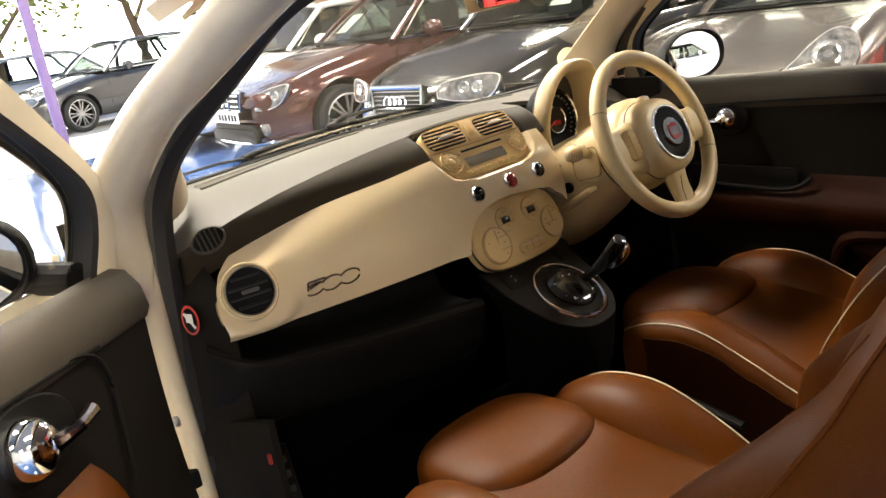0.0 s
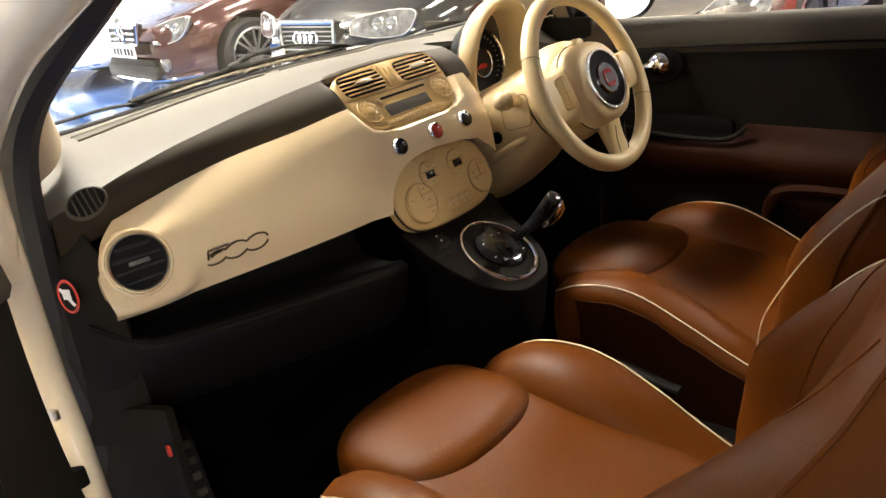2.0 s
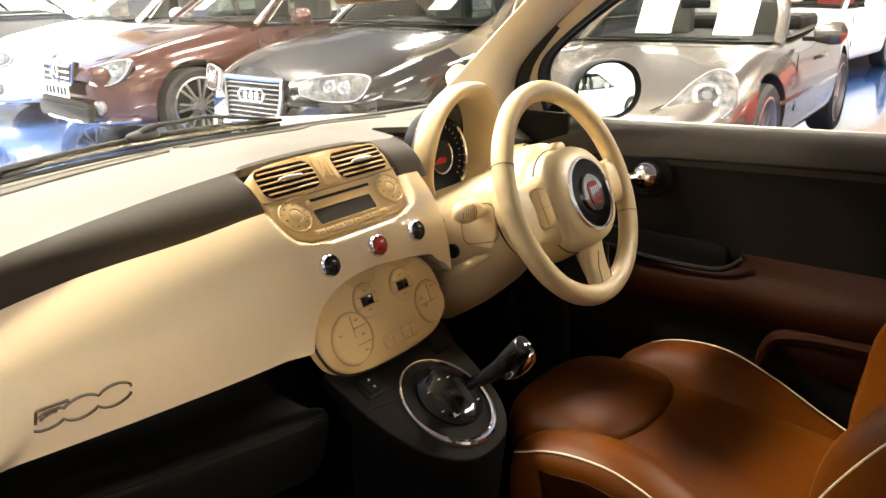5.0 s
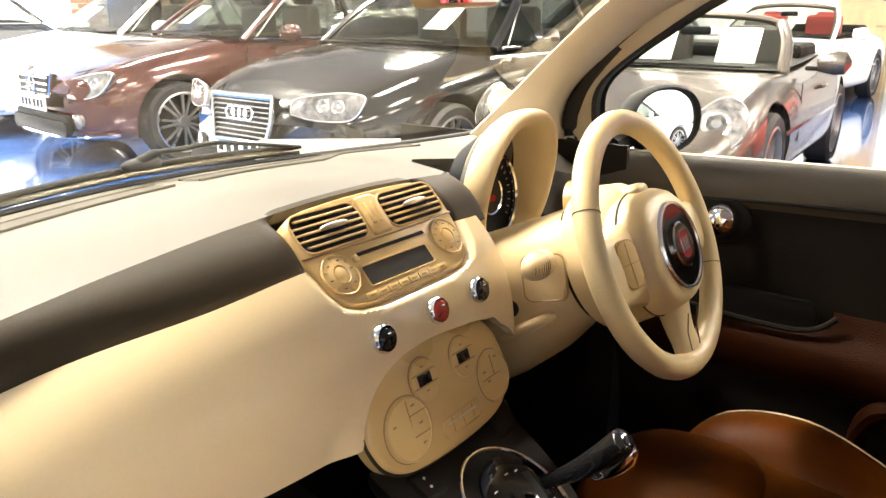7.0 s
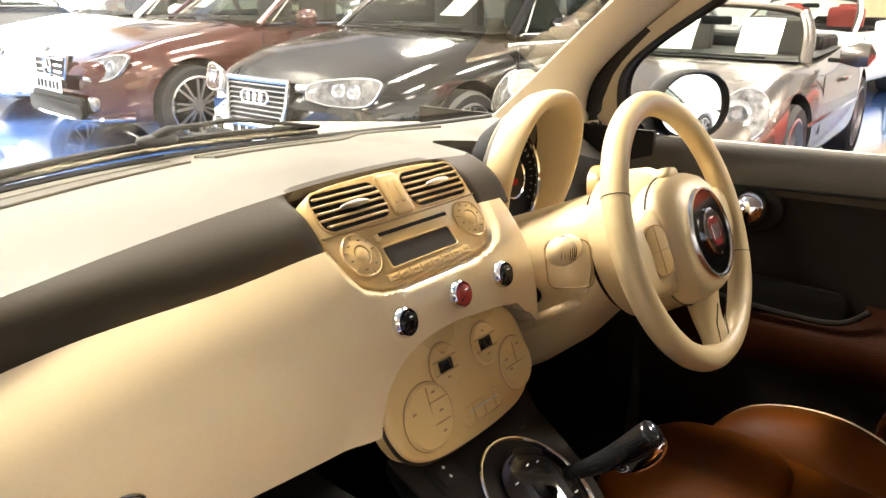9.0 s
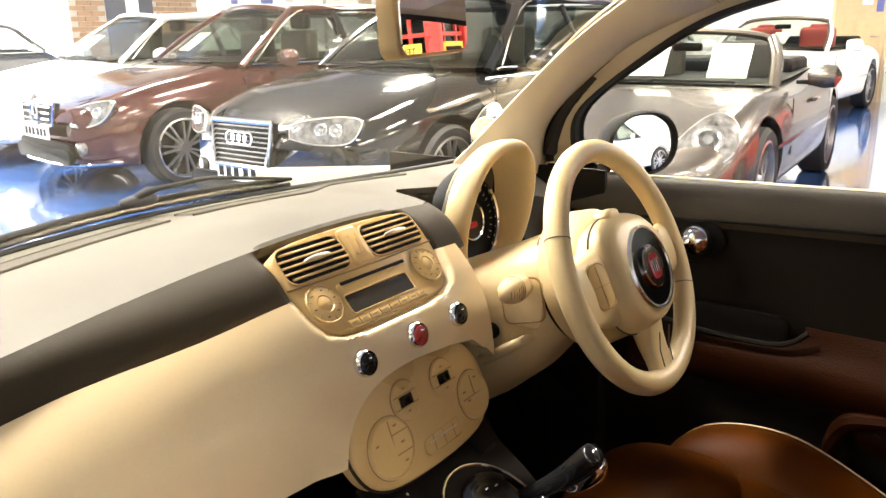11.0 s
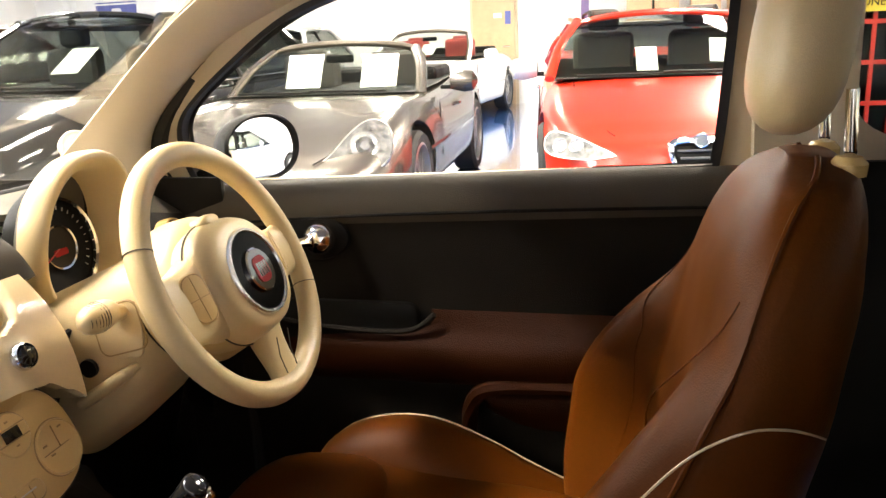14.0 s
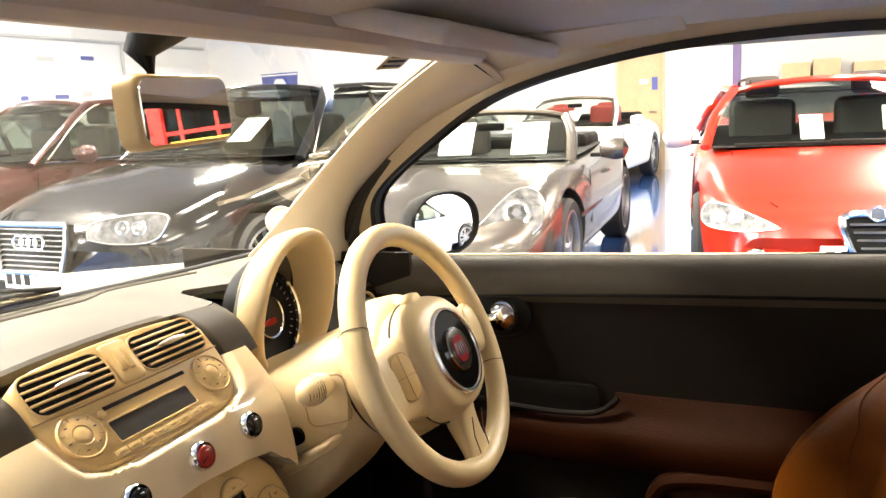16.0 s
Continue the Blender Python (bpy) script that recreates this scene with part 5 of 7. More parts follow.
bm = box(0.004, 0.03, 0.001, rot=m @ Matrix.Translation((0, 0, 0.003)) @ Matrix.Rotation(0.6, 4, "Z"))
box(0.012, 0.014, 0.001, rot=m @ Matrix.Translation((0, -0.004, 0.003)), bm=bm)
part("sticker_mark", bm, PAPER, st)

# lower dashboard with its open tray
low = [(0.10, 0.785), (0.13, 0.76), (0.11, 0.735), (0.04, 0.728), (0.008, 0.738), (0.0, 0.728), (0.006, 0.70), (0.022, 0.655), (0.06, 0.615), (0.14, 0.595), (0.30, 0.585)]
lowp = curve_pts([(0, y, z) for y, z in low], 30)


def lower(u, v):
    x = lerp(-0.60, -0.105, u)
    p = lowp[round(v * 30)]
    rim = max(0.0, 1 - u * 7) ** 2
    return Vector((x, p.y + dy(x) * 0.9 + 0.05 * rim * (1 if v > 0.25 else 0), p.z + (0.03 * rim if 0.25 < v < 0.6 else 0) - 0.055 * u * min(1.0, v * 5)))


part("lower_dash", sheet(lower, 30, 30, 0.006), BLACK, dash, "black lower dashboard with an open tray", 60)
part("lower_dash", sheet(lambda u, v: Vector((lerp(0.13, 0.62, u), lerp(0.06, 0.24, v) + 0.03 * u, lerp(0.86, 0.30, v))), 10, 8, 0.006), BLACK, dash, "black lower dashboard with an open tray")
part("tray_lip", tube([lower(k / 24, 0.47) + Vector((0, -0.002, 0.0)) for k in range(25)], 0.006), DARK_TRIM, dash, "dark tray lip")

# centre panel: vents, radio
CP = frame_at((0.002, 0.0542, 0.9558), (1, 0, 0), (0, -0.733, 0.68))


def on(m, x, y, z=0.0):
    return m @ Matrix.Translation((x, y, z))


CP = CP @ Matrix.Translation((0, 0, -0.0045))
half = [(0.0, 0.0725), (0.06, 0.0712), (0.10, 0.0675), (0.119, 0.058), (0.1265, 0.040), (0.1255, 0.012), (0.1185, -0.020), (0.105, -0.043), (0.080, -0.0525), (0.0, -0.057)]
shield = half + [(-x, y) for x, y in half[-2:0:-1]]
shield = [(p.x, p.y) for p in curve_pts([(x, y, 0) for x, y in shield + shield[:1]], 96)][:-1]
radio = part("radio_panel", plate(shield, 0.040, 0.006, m=on(CP, 0, 0, -0.036)), CREAM, dash, "matt cream radio and vent panel")
part("panel_step", tube([on(CP, x, 0.0135 + 0.002 * (x / 0.12) ** 2, 0.0040).translation for x in [-0.124 + 0.0124 * k for k in range(21)]], 0.0011, 6), CREAM_LINE, radio)
for s in (-1, 1):
    v = part("air_vent", plate(rrect(0.097, 0.044, 0.013), 0.0015, m=on(CP, s * 0.0675, 0.041, 0.0036)), BLACK, radio, "rectangular air vent with cream slats")
    part("vent_edge", tube([on(CP, x, y, 0.0045).translation for x, y in rrect(0.099, 0.046, 0.014, cx=s * 0.0675, cy=0.041)], 0.0016, 6, closed=True, up=(0, -0.733, 0.68)), CREAM, v)
    for k in range(5):
        part("slat", box(0.096 - (0.010 if k in (0, 4) else 0), 0.0026, 0.008, rot=on(CP, s * 0.0675, 0.0255 + k * 0.0078, 0.0048) @ Matrix.Rotation(0.45, 4, "X"), bevel=0.0006, seg=1), CREAM, v)
    for k in range(6):
        part("fin", box(0.0012, 0.040, 0.004, rot=on(CP, s * 0.0675 - 0.040 + k * 0.016, 0.041, 0.0036)), BAND, v)
    part("vent_tab", lump_on(on(CP, s * 0.0675 + 0.002, 0.0405, 0.0105), (0.021, 0.0036, 0.0042)), SATIN, v, "bright vent tab")
    k = part("radio_knob", lathe([(0.0245, -0.004), (0.0245, 0.0032), (0.0230, 0.0046), (0.0215, 0.0036), (0.0105, 0.0052), (0.0095, 0.0040), (0.0085, 0.0048), (0.003, 0.0056)], 36, on(CP, s * 0.0905, -0.0125, 0.002)), CREAM, radio, "round cream button cluster")
    for j in range(6):
        a = j * math.tau / 6 + 0.2
        part("button_mark", box(0.0034, 0.0011, 0.0008, rot=on(CP, s * 0.0905 + 0.0165 * math.cos(a), -0.0125 + 0.0165 * math.sin(a), 0.0064)), BAND, k)
        part("button_gap", box(0.011, 0.0006, 0.0008, rot=on(CP, s * 0.0905, -0.0125, 0.0060) @ Matrix.Rotation(a + 0.52, 4, "Z") @ Matrix.Translation((0.0165, 0, 0))), CREAM_LINE, k)
part("eject_button", lathe([(0.0045, 0), (0.0045, 0.003), (0.003, 0.0042), (0.0005, 0.0042)], 16, on(CP, -0.060, -0.0015, 0.003)), CREAM, radio)
part("hazard_bridge", plate(rrect(0.032, 0.050, 0.005), 0.006, 0.002, m=on(CP, 0, 0.0415, 0.0022)), CREAM, radio)
for s in (-1, 1):
    part("button", box(0.006, 0.026, 0.004, rot=on(CP, s * 0.0055, 0.042, 0.0088) @ Matrix.Rotation(-0.15, 4, "Z"), bevel=0.001), CREAM, radio)
part("disc_slot", box(0.112, 0.0042, 0.003, rot=on(CP, 0.002, 0.0025, 0.0034)), BLACK, radio)
part("display", plate(rrect(0.108, 0.0225, 0.003), 0.0012, m=on(CP, -0.006, -0.0235, 0.0032)), DISPLAY, radio, "dark glossy radio display")
part("display_edge", tube([on(CP, x, y, 0.0046).translation for x, y in rrect(0.110, 0.0245, 0.004, cx=-0.006, cy=-0.0235)], 0.0011, 6, closed=True, up=(0, -0.733, 0.68)), CREAM, radio)
for k in range(8):
    b = part("button", box(0.0162, 0.0085, 0.003, rot=on(CP, -0.067 + k * 0.0172, -0.0445, 0.0036), bevel=0.001), CREAM, radio)
    part("button_mark", box(0.007, 0.0014, 0.0008, rot=on(CP, -0.067 + k * 0.0172, -0.0445, 0.0052)), CREAM_LINE, b)
# row of three switches
for x, mm_, lab in ((-0.081, BLACK_GLOSS, "black round switch with chrome ring"), (0.010, RED_GLOSS, "red round hazard switch with chrome ring"), (0.092, BLACK_GLOSS, "black round switch with chrome ring")):
    p = min((fascia_pt(x, k / 40, 0.001) for k in range(41)), key=lambda q: abs(q.z - 0.888))
    m = frame_at(p, (1, 0, 0), (0, -1, 0.30))
    sw = part("switch", lathe([(0.0155, -0.004), (0.0155, 0.004), (0.0135, 0.007), (0.0125, 0.004)], 28, m), CHROME, dash, lab)
    part("switch_cap", lathe([(0.0128, 0.0), (0.0122, 0.005), (0.0100, 0.0085), (0.005, 0.0102), (0.001, 0.0105)], 24, m), mm_, sw)
    part("switch_split", box(0.0225, 0.0009, 0.0012, rot=m @ Matrix.Rotation(0.5, 4, "Z") @ Matrix.Translation((0, 0, 0.0098))), BLACK, sw)
    part("switch_mark", box(0.0045, 0.0030, 0.0008, rot=m @ Matrix.Translation((0.001, 0.004, 0.0098))), PAPER, sw)
# climate panel
CL = frame_at((0.004, -0.0105, 0.799), (1, 0, 0), (0, -0.93, 0.37))
half = [(0.0, 0.062), (0.06, 0.060), (0.098, 0.051), (0.118, 0.030), (0.1255, 0.0), (0.1245, -0.020), (0.112, -0.045), (0.088, -0.060), (0.05, -0.0665), (0.0, -0.068)]
clim = half + [(-x, y) for x, y in half[-2:0:-1]]
clim = [(p.x, p.y) for p in curve_pts([(x, y, 0) for x, y in clim + clim[:1]], 96)][:-1]


def clim_face(x, y):
    """The gently domed face of the climate panel, hollowed round its two pods."""
    r = math.hypot(x / 0.126, (y + 0.003) / 0.066)
    hollow = sum(math.exp(-(((x - px) / 0.026) ** 2 + ((y - 0.024) / 0.026) ** 2) ** 2) for px in (-0.030, 0.044))
    return 0.010 - 0.005 * min(1.0, r) ** 3 - 0.0028 * hollow


rings = [[on(CL, x * k, y * k, -0.02).translation for x, y in clim] for k in (1.0,)]
rings += [[on(CL, x * k, y * k, clim_face(x * k, y * k) - d).translation for x, y in clim] for k, d in [(1.0, 0.007), (0.995, 0.003), (0.98, 0.0008)] + [(0.95 - 0.05 * j, 0.0) for j in range(19)] + [(0.01, 0.0)]]
cp = part("climate_panel", loft(rings), CREAM, dash, "matt cream climate control panel", 60)
part("panel_groove", tube([on(CL, x * 1.012, y * 1.012, -0.002).translation for x, y in clim], 0.0020, closed=True), BAND, cp)


def dial_lines(parent, cx, cy, r, lines):
    for a, b in lines:
        part("button_gap", tube([on(CL, cx + r * x, cy + r * y, clim_face(cx + r * x, cy + r * y) + 0.0038).translation for x, y in (a, b)], 0.0007, 5), CREAM_LINE, parent)


for px, name in ((-0.029, "pod"), (0.044, "pod")):
    pz = clim_face(px, 0.021)
    w = part(name, lathe([(0.0245, -0.003), (0.0240, 0.003), (0.0225, 0.0042), (0.0210, 0.0034), (0.002, 0.0038)], 32, on(CL, px, 0.021, pz) @ Matrix.Diagonal((0.94, 1, 1, 1))), CREAM, cp, "round cream temperature pod")
    part("pod_line", tube([on(CL, px + 0.0232 * math.cos(a), 0.021 + 0.0247 * math.sin(a), pz + 0.0012).translation for a in [j * math.tau / 32 for j in range(32)]], 0.0009, 5, closed=True, up=(0, -0.93, 0.37)), CREAM_LINE, w)
    part("pod_window", box(0.022, 0.0125, 0.002, rot=on(CL, px, 0.0215, pz + 0.0036), bevel=0.0008), BLACK_GLOSS, w)
    for dy_ in (-0.0068, 0.0075):
        part("button_gap", box(0.040, 0.0011, 0.001, rot=on(CL, px, 0.0215 + dy_, pz + 0.0040)), CREAM_LINE, w)
    for dy_ in (-0.013, 0.014):
        part("button_mark", box(0.004, 0.0018, 0.0008, rot=on(CL, px, 0.0215 + dy_, pz + 0.0044)), CREAM_LINE, w)
for s, cx, r in ((-1, -0.073, 0.0335), (1, 0.088, 0.0300)):
    d = part("climate_dial", lathe([(r * 1.04, -0.004), (r * 1.03, 0.0016), (r, 0.0030), (r * 0.965, 0.0016), (r * 0.94, 0.0026), (0.002, 0.0034)], 40, on(CL, cx, -0.0175, clim_face(cx, -0.0175))), CREAM, cp, "round cream climate dial")
    part("dial_line", tube([on(CL, cx + r * 1.045 * math.cos(a), -0.0175 + r * 1.045 * math.sin(a), clim_face(cx + r * math.cos(a), -0.0175 + r * math.sin(a)) + 0.0006).translation for a in [j * math.tau / 40 for j in range(40)]], 0.0009, 5, closed=True, up=(0, -0.93, 0.37)), CREAM_LINE, d)
    dial_lines(d, cx, -0.0175, r * 0.93, [((0.10, 0.95), (0.10, -0.95)), ((0.10, 0.40), (0.90, 0.40)), ((0.10, -0.35), (0.90, -0.35))] if s < 0 else [((-0.9, 0.0), (0.9, 0.0)), ((0.0, 0.0), (0.0, 0.9))])
    for mx, my in ((-0.62, 0.30), (-0.45, -0.12), (0.35, 0.65), (0.5, 0.02), (0.45, -0.62)):
        part("dial_mark", box(0.0055, 0.0022, 0.0008, rot=on(CL, cx + r * mx, -0.0175 + r * my, clim_face(cx + r * mx, -0.0175 + r * my) + 0.0034)), CREAM_LINE, d)
bb = part("button_block", plate(rrect(0.074, 0.021, 0.009), 0.005, 0.002, m=on(CL, 0.013, -0.0405, 0.0055) @ Matrix.Rotation(0.03, 4, "Z")), CREAM, cp)
part("block_line", tube([on(CL, x, y, 0.0072).translation for x, y in rrect(0.0755, 0.0225, 0.0095, cx=0.013, cy=-0.0405)], 0.0009, 5, closed=True, up=(0, -0.93, 0.37)), CREAM_LINE, bb)
for k in range(3):
    part("button_gap", box(0.0007, 0.018, 0.0008, rot=on(CL, -0.006 + 0.019 * k, -0.0405, 0.0106)), CREAM_LINE, bb)
part("button_bar", box(0.052, 0.0016, 0.0016, rot=on(CL, 0.013, -0.0375, 0.0108), bevel=0.0005, seg=1), SATIN, bb)

tw = frame_at((0.555, 0.256, 1.050), (0.8, -0.5, 0), (-0.45, -0.75, 0.5))
part("tweeter", lathe([(0.029, -0.012), (0.028, 0.0), (0.025, 0.003), (0.022, 0.001), (0.014, 0.002), (0.012, 0.0), (0.002, 0.0)], 28, tw), CREAM_TRIM, dash, "small round beige speaker")
# instrument hood and dial
HC = Vector((0.357, 0.132, 0.948))


def arch(k, y, tilt, drop=0.0):
    out = []
    for j in range(41):
        a = radians(-62 + 304 * j / 40)
        c, s_ = math.cos(a), math.sin(a)
        x = math.copysign(abs(c) ** 0.86, c) * 0.099 * k
        z = (0.121 if s_ > 0 else 0.112) * math.copysign(abs(s_) ** 0.92, s_) * k
        out.append(HC + Vector((x, y - tilt * (z + 0.1), z - drop)))
    return out


hood = part("instrument_hood", loft([arch(0.88, 0.034, 0.17), arch(0.95, 0.026, 0.18), arch(0.99, 0.014, 0.19), arch(1.0, 0.002, 0.2), arch(0.985, -0.007, 0.2), arch(0.95, -0.013, 0.2), arch(0.90, -0.013, 0.2), arch(0.845, -0.008, 0.2), arch(0.80, 0.001, 0.2), arch(0.77, 0.012, 0.19), arch(0.745, 0.030, 0.16), arch(0.735, 0.044, 0.13)], False, False), CREAM_PALE, dash, "cream hooded instrument pod", 70)
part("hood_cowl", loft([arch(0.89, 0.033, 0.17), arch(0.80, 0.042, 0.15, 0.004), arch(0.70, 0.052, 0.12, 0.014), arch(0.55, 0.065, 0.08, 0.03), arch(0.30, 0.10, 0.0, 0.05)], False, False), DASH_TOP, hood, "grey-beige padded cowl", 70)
part("hood_lining", loft([arch(0.737, 0.042, 0.13), arch(0.70, 0.056, 0.10, 0.008), arch(0.66, 0.068, 0.06, 0.018), arch(0.02, 0.070, 0.06, 0.018)], False, False), BLACK, hood)
gm = frame_at(Vector((0.357, 0.166, 0.932)), (1, 0, 0), (0, -1, 0.15)) @ Matrix.Diagonal((0.88, 0.88, 1, 1))
g = part("gauge", lathe([(0.082, 0), (0.082, 0.012), (0.077, 0.015), (0.074, 0.008), (0.002, 0.007)], 40, gm), BLACK, hood, "round instrument dial")
part("gauge_ring", lathe([(0.082, 0.010), (0.080, 0.017), (0.076, 0.015), (0.075, 0.010), (0.082, 0.010)], 40, gm, caps=False), CHROME, g)
part("gauge_face", lathe([(0.034, 0.0085), (0.034, 0.010), (0.002, 0.010)], 32, gm), BAND, g, "grey dial centre")
part("inner_ring", lathe([(0.037, 0.008), (0.036, 0.013), (0.033, 0.012), (0.033, 0.009)], 36, gm, caps=False), CHROME, g, "thin chrome inner ring")
part("dial_display", plate(rrect(0.030, 0.011, 0.004), 0.001, m=gm @ Matrix.Translation((0, -0.008, 0.010))), RED_GLOSS, g, "dim red dial display")
for k in range(24):
    a = radians(-40 + k * 260 / 23)
    part("dial_mark", box(0.006, 0.0012, 0.001, rot=gm @ Matrix.Rotation(a, 4, "Z") @ Matrix.Translation((0.064, 0, 0.009))), SATIN, g)
part("gauge_needle", box(0.05, 0.0012, 0.002, rot=gm @ Matrix.Rotation(radians(205), 4, "Z") @ Matrix.Translation((0.03, 0, 0.012))), RED_PLASTIC, g)

# ---- the steering wheel and column ----
WC = Vector((0.339, -0.118, 0.911))
tilt = radians(24)
SW = frame_at(WC, (1, 0, 0), (0, -math.cos(tilt), math.sin(tilt)))
wheel_ = thing("steering_wheel", "cream leather three-spoke steering wheel with a round chrome-ringed emblem", "steering wheel")
rim_pts = [SW @ Vector((0.167 * math.cos(k * math.tau / 64), 0.167 * math.sin(k * math.tau / 64), 0)) for k in range(64)]
rim = part("rim", tube(rim_pts, 0.0165, 14, closed=True, up=SW.to_3x3() @ Vector((0, 0, 1))), CREAM_LEATHER, wheel_, "cream leather rim")
for a in (155, 335):
    c, s_ = math.cos(radians(a)), math.sin(radians(a))
    part("rim_seam", tube([SW @ (Vector((0.167 * c, 0.167 * s_, 0)) + 0.0166 * (math.cos(b) * Vector((c, s_, 0)) + math.sin(b) * Vector((0, 0, 1)))) for b in [j * math.tau / 20 for j in range(20)]], 0.0007, 6, closed=True, up=(0.3, 0.5, 0.2)), DASH_TOP, rim)


def spoke(a, w0, w1, h0=0.026, z0=0.004, skew=0.0):
    """A spoke from under the boss to the rim: half widths w0 and w1, its middle shifted by skew at the boss."""
    c, s_ = math.cos(radians(a)), math.sin(radians(a))
    rings = []
    for k in range(13):
        t = k / 12
        r = lerp(0.050, 0.164, t)
        w = lerp(w0, w1, t) * (1 - 0.14 * math.sin(t * 3.14)) + 0.012 * max(0.0, t - 0.8) / 0.2
        h = lerp(h0, 0.0085, t ** 0.7)
        z = lerp(z0, 0.0, t) - 0.006 * math.sin(t * 3.14)
        off = skew * (1 - t)
        rings.append([SW @ Vector((r * c - s_ * (off + w * math.copysign(abs(math.cos(b)) ** 0.7, math.cos(b))), r * s_ + c * (off + w * math.copysign(abs(math.cos(b)) ** 0.7, math.cos(b))), z + h * math.copysign(abs(math.sin(b)) ** 0.8, math.sin(b)))) for b in [j * math.tau / 24 for j in range(24)]])
    return loft(rings)


part("spoke", spoke(-3, 0.064, 0.034, 0.040, -0.012, -0.010), CREAM_LEATHER, wheel_, "", 60)
part("spoke", spoke(183, 0.068, 0.044, 0.040, -0.012, 0.012), CREAM_LEATHER, wheel_, "", 60)
low_spoke = part("spoke", spoke(270, 0.036, 0.030), CREAM_LEATHER, wheel_, "", 60)
for k in (-1, 1):
    part("spoke_seam", tube([SW @ Vector((0.017 * k, -0.100, 0.0215)), SW @ Vector((0.016 * k, -0.125, 0.0125)), SW @ Vector((0.015 * k, -0.150, 0.0100))], 0.0008, 6), DASH_TOP, low_spoke)
HUB = SW @ Matrix.Translation((0.0, -0.012, 0.0))


def boss(k, z):
    """A rounded, slightly four-cornered outline of the airbag boss."""
    out = []
    for j in range(48):
        a = j * math.tau / 48
        c, s_ = math.cos(a), math.sin(a)
        out.append(HUB @ Vector((math.copysign(abs(c) ** 0.78, c) * 0.090 * k, math.copysign(abs(s_) ** 0.80, s_) * 0.084 * k + 0.004 * (k - 0.7), z)))
    return out


hub = part("hub", loft([boss(0.90, -0.062), boss(0.985, -0.045), boss(1.0, -0.020), boss(0.99, -0.002), boss(0.955, 0.010), boss(0.895, 0.0210), boss(0.80, 0.0290), boss(0.66, 0.0325), boss(0.05, 0.0335)]), CREAM_LEATHER, wheel_, "cream airbag boss", 70)
part("hub_seam", tube([p for p in boss(1.008, -0.006)], 0.0011, 6, closed=True, up=SW.to_3x3() @ Vector((0, 0, 1))), DASH_TOP, hub)
part("hub_lug", loft([[HUB @ Vector((x * k, 0.084 + y * k, z)) for x, y in ellipse(0.020, 0.010, 20)] for k, z in ((1.0, -0.03), (1.0, 0.0), (0.8, 0.008), (0.3, 0.010))]), CREAM_LEATHER, hub, "", 60)
e = part("emblem", lathe([(0.060, 0.022), (0.060, 0.033), (0.058, 0.0365), (0.055, 0.0365), (0.053, 0.033), (0.002, 0.033)], 40, HUB), EMBLEM_RING, hub, "round emblem with a chrome ring")
part("emblem_face", lathe([(0.0535, 0.0325), (0.0535, 0.0345), (0.002, 0.0345)], 40, HUB), ENAMEL, e)
part("emblem_badge", lathe([(0.030, 0.034), (0.030, 0.038), (0.028, 0.0395), (0.002, 0.0395)], 32, HUB), CHROME, e)
part("emblem_shield", plate(rrect(0.032, 0.036, 0.012), 0.0408, m=HUB), BADGE_RED, e, "red badge shield")
bm = bmesh.new()
for k in range(4):
    box(0.0036, 0.018, 0.001, rot=HUB @ Matrix.Translation((-0.0096 + k * 0.0064, 0, 0.0411)), bm=bm)
part("badge_bars", bm, CHROME, e)
for s in (-1, 1):
    pm = SW @ Matrix.Translation((s * 0.106, -0.006, 0.0085)) @ Matrix.Rotation(s * 0.36, 4, "Y")
    bp = part("button_panel", plate(rrect(0.034, 0.064, 0.014), 0.004, 0.002, m=pm), CREAM, wheel_, "moulded button panel on the spoke")
    part("button_line", tube([pm @ Vector((x, y, 0.0034)) for x, y in rrect(0.031, 0.060, 0.013)], 0.0006, 5, closed=True, up=pm.to_3x3() @ Vector((0, 0, 1))), CREAM_LINE, bp)
    for w_, h_ in ((0.029, 0.0006), (0.0006, 0.056)):
        part("button_line", box(w_, h_, 0.001, rot=pm @ Matrix.Translation((0, 0, 0.0040))), CREAM_LINE, bp)

column = thing("steering_column", "cream steering column shroud with two stalks", "steering column")
ax = SW.to_3x3() @ Vector((0, 0, 1))
rings = []
for t, rx, rz, dz in ((-0.06, 0.070, 0.060, 0.004), (-0.085, 0.088, 0.070, 0.0), (-0.115, 0.098, 0.082, -0.008), (-0.16, 0.104, 0.095, -0.024), (-0.22, 0.106, 0.105, -0.035), (-0.27, 0.11, 0.11, -0.04)):
    c = WC + ax * t + Vector((0, 0, dz))
    rings.append([c + Vector((math.copysign(abs(math.cos(a)) ** 0.7, math.cos(a)) * rx, math.sin(a) * 0.3 * rz, math.copysign(abs(math.sin(a)) ** 0.8, math.sin(a)) * rz)) for a in [k * math.tau / 36 for k in range(36)]])
part("shroud", loft(rings), CREAM_PALE, column, "cream moulded column shroud", 60)
part("hub_skirt", lathe([(0.088, -0.086), (0.097, -0.084), (0.099, -0.060), (0.094, -0.030), (0.080, -0.010)], 48, SW @ Matrix.Translation((0, -0.004, 0))), CREAM_PALE, wheel_, "cream skirt behind the wheel's boss", 60)
part("collar", lathe([(0.070, -0.096), (0.0905, -0.093), (0.0905, -0.085), (0.070, -0.082)], 48, SW @ Matrix.Translation((0, -0.004, 0))), DARK_TRIM, column, "dark gap ring behind the wheel")
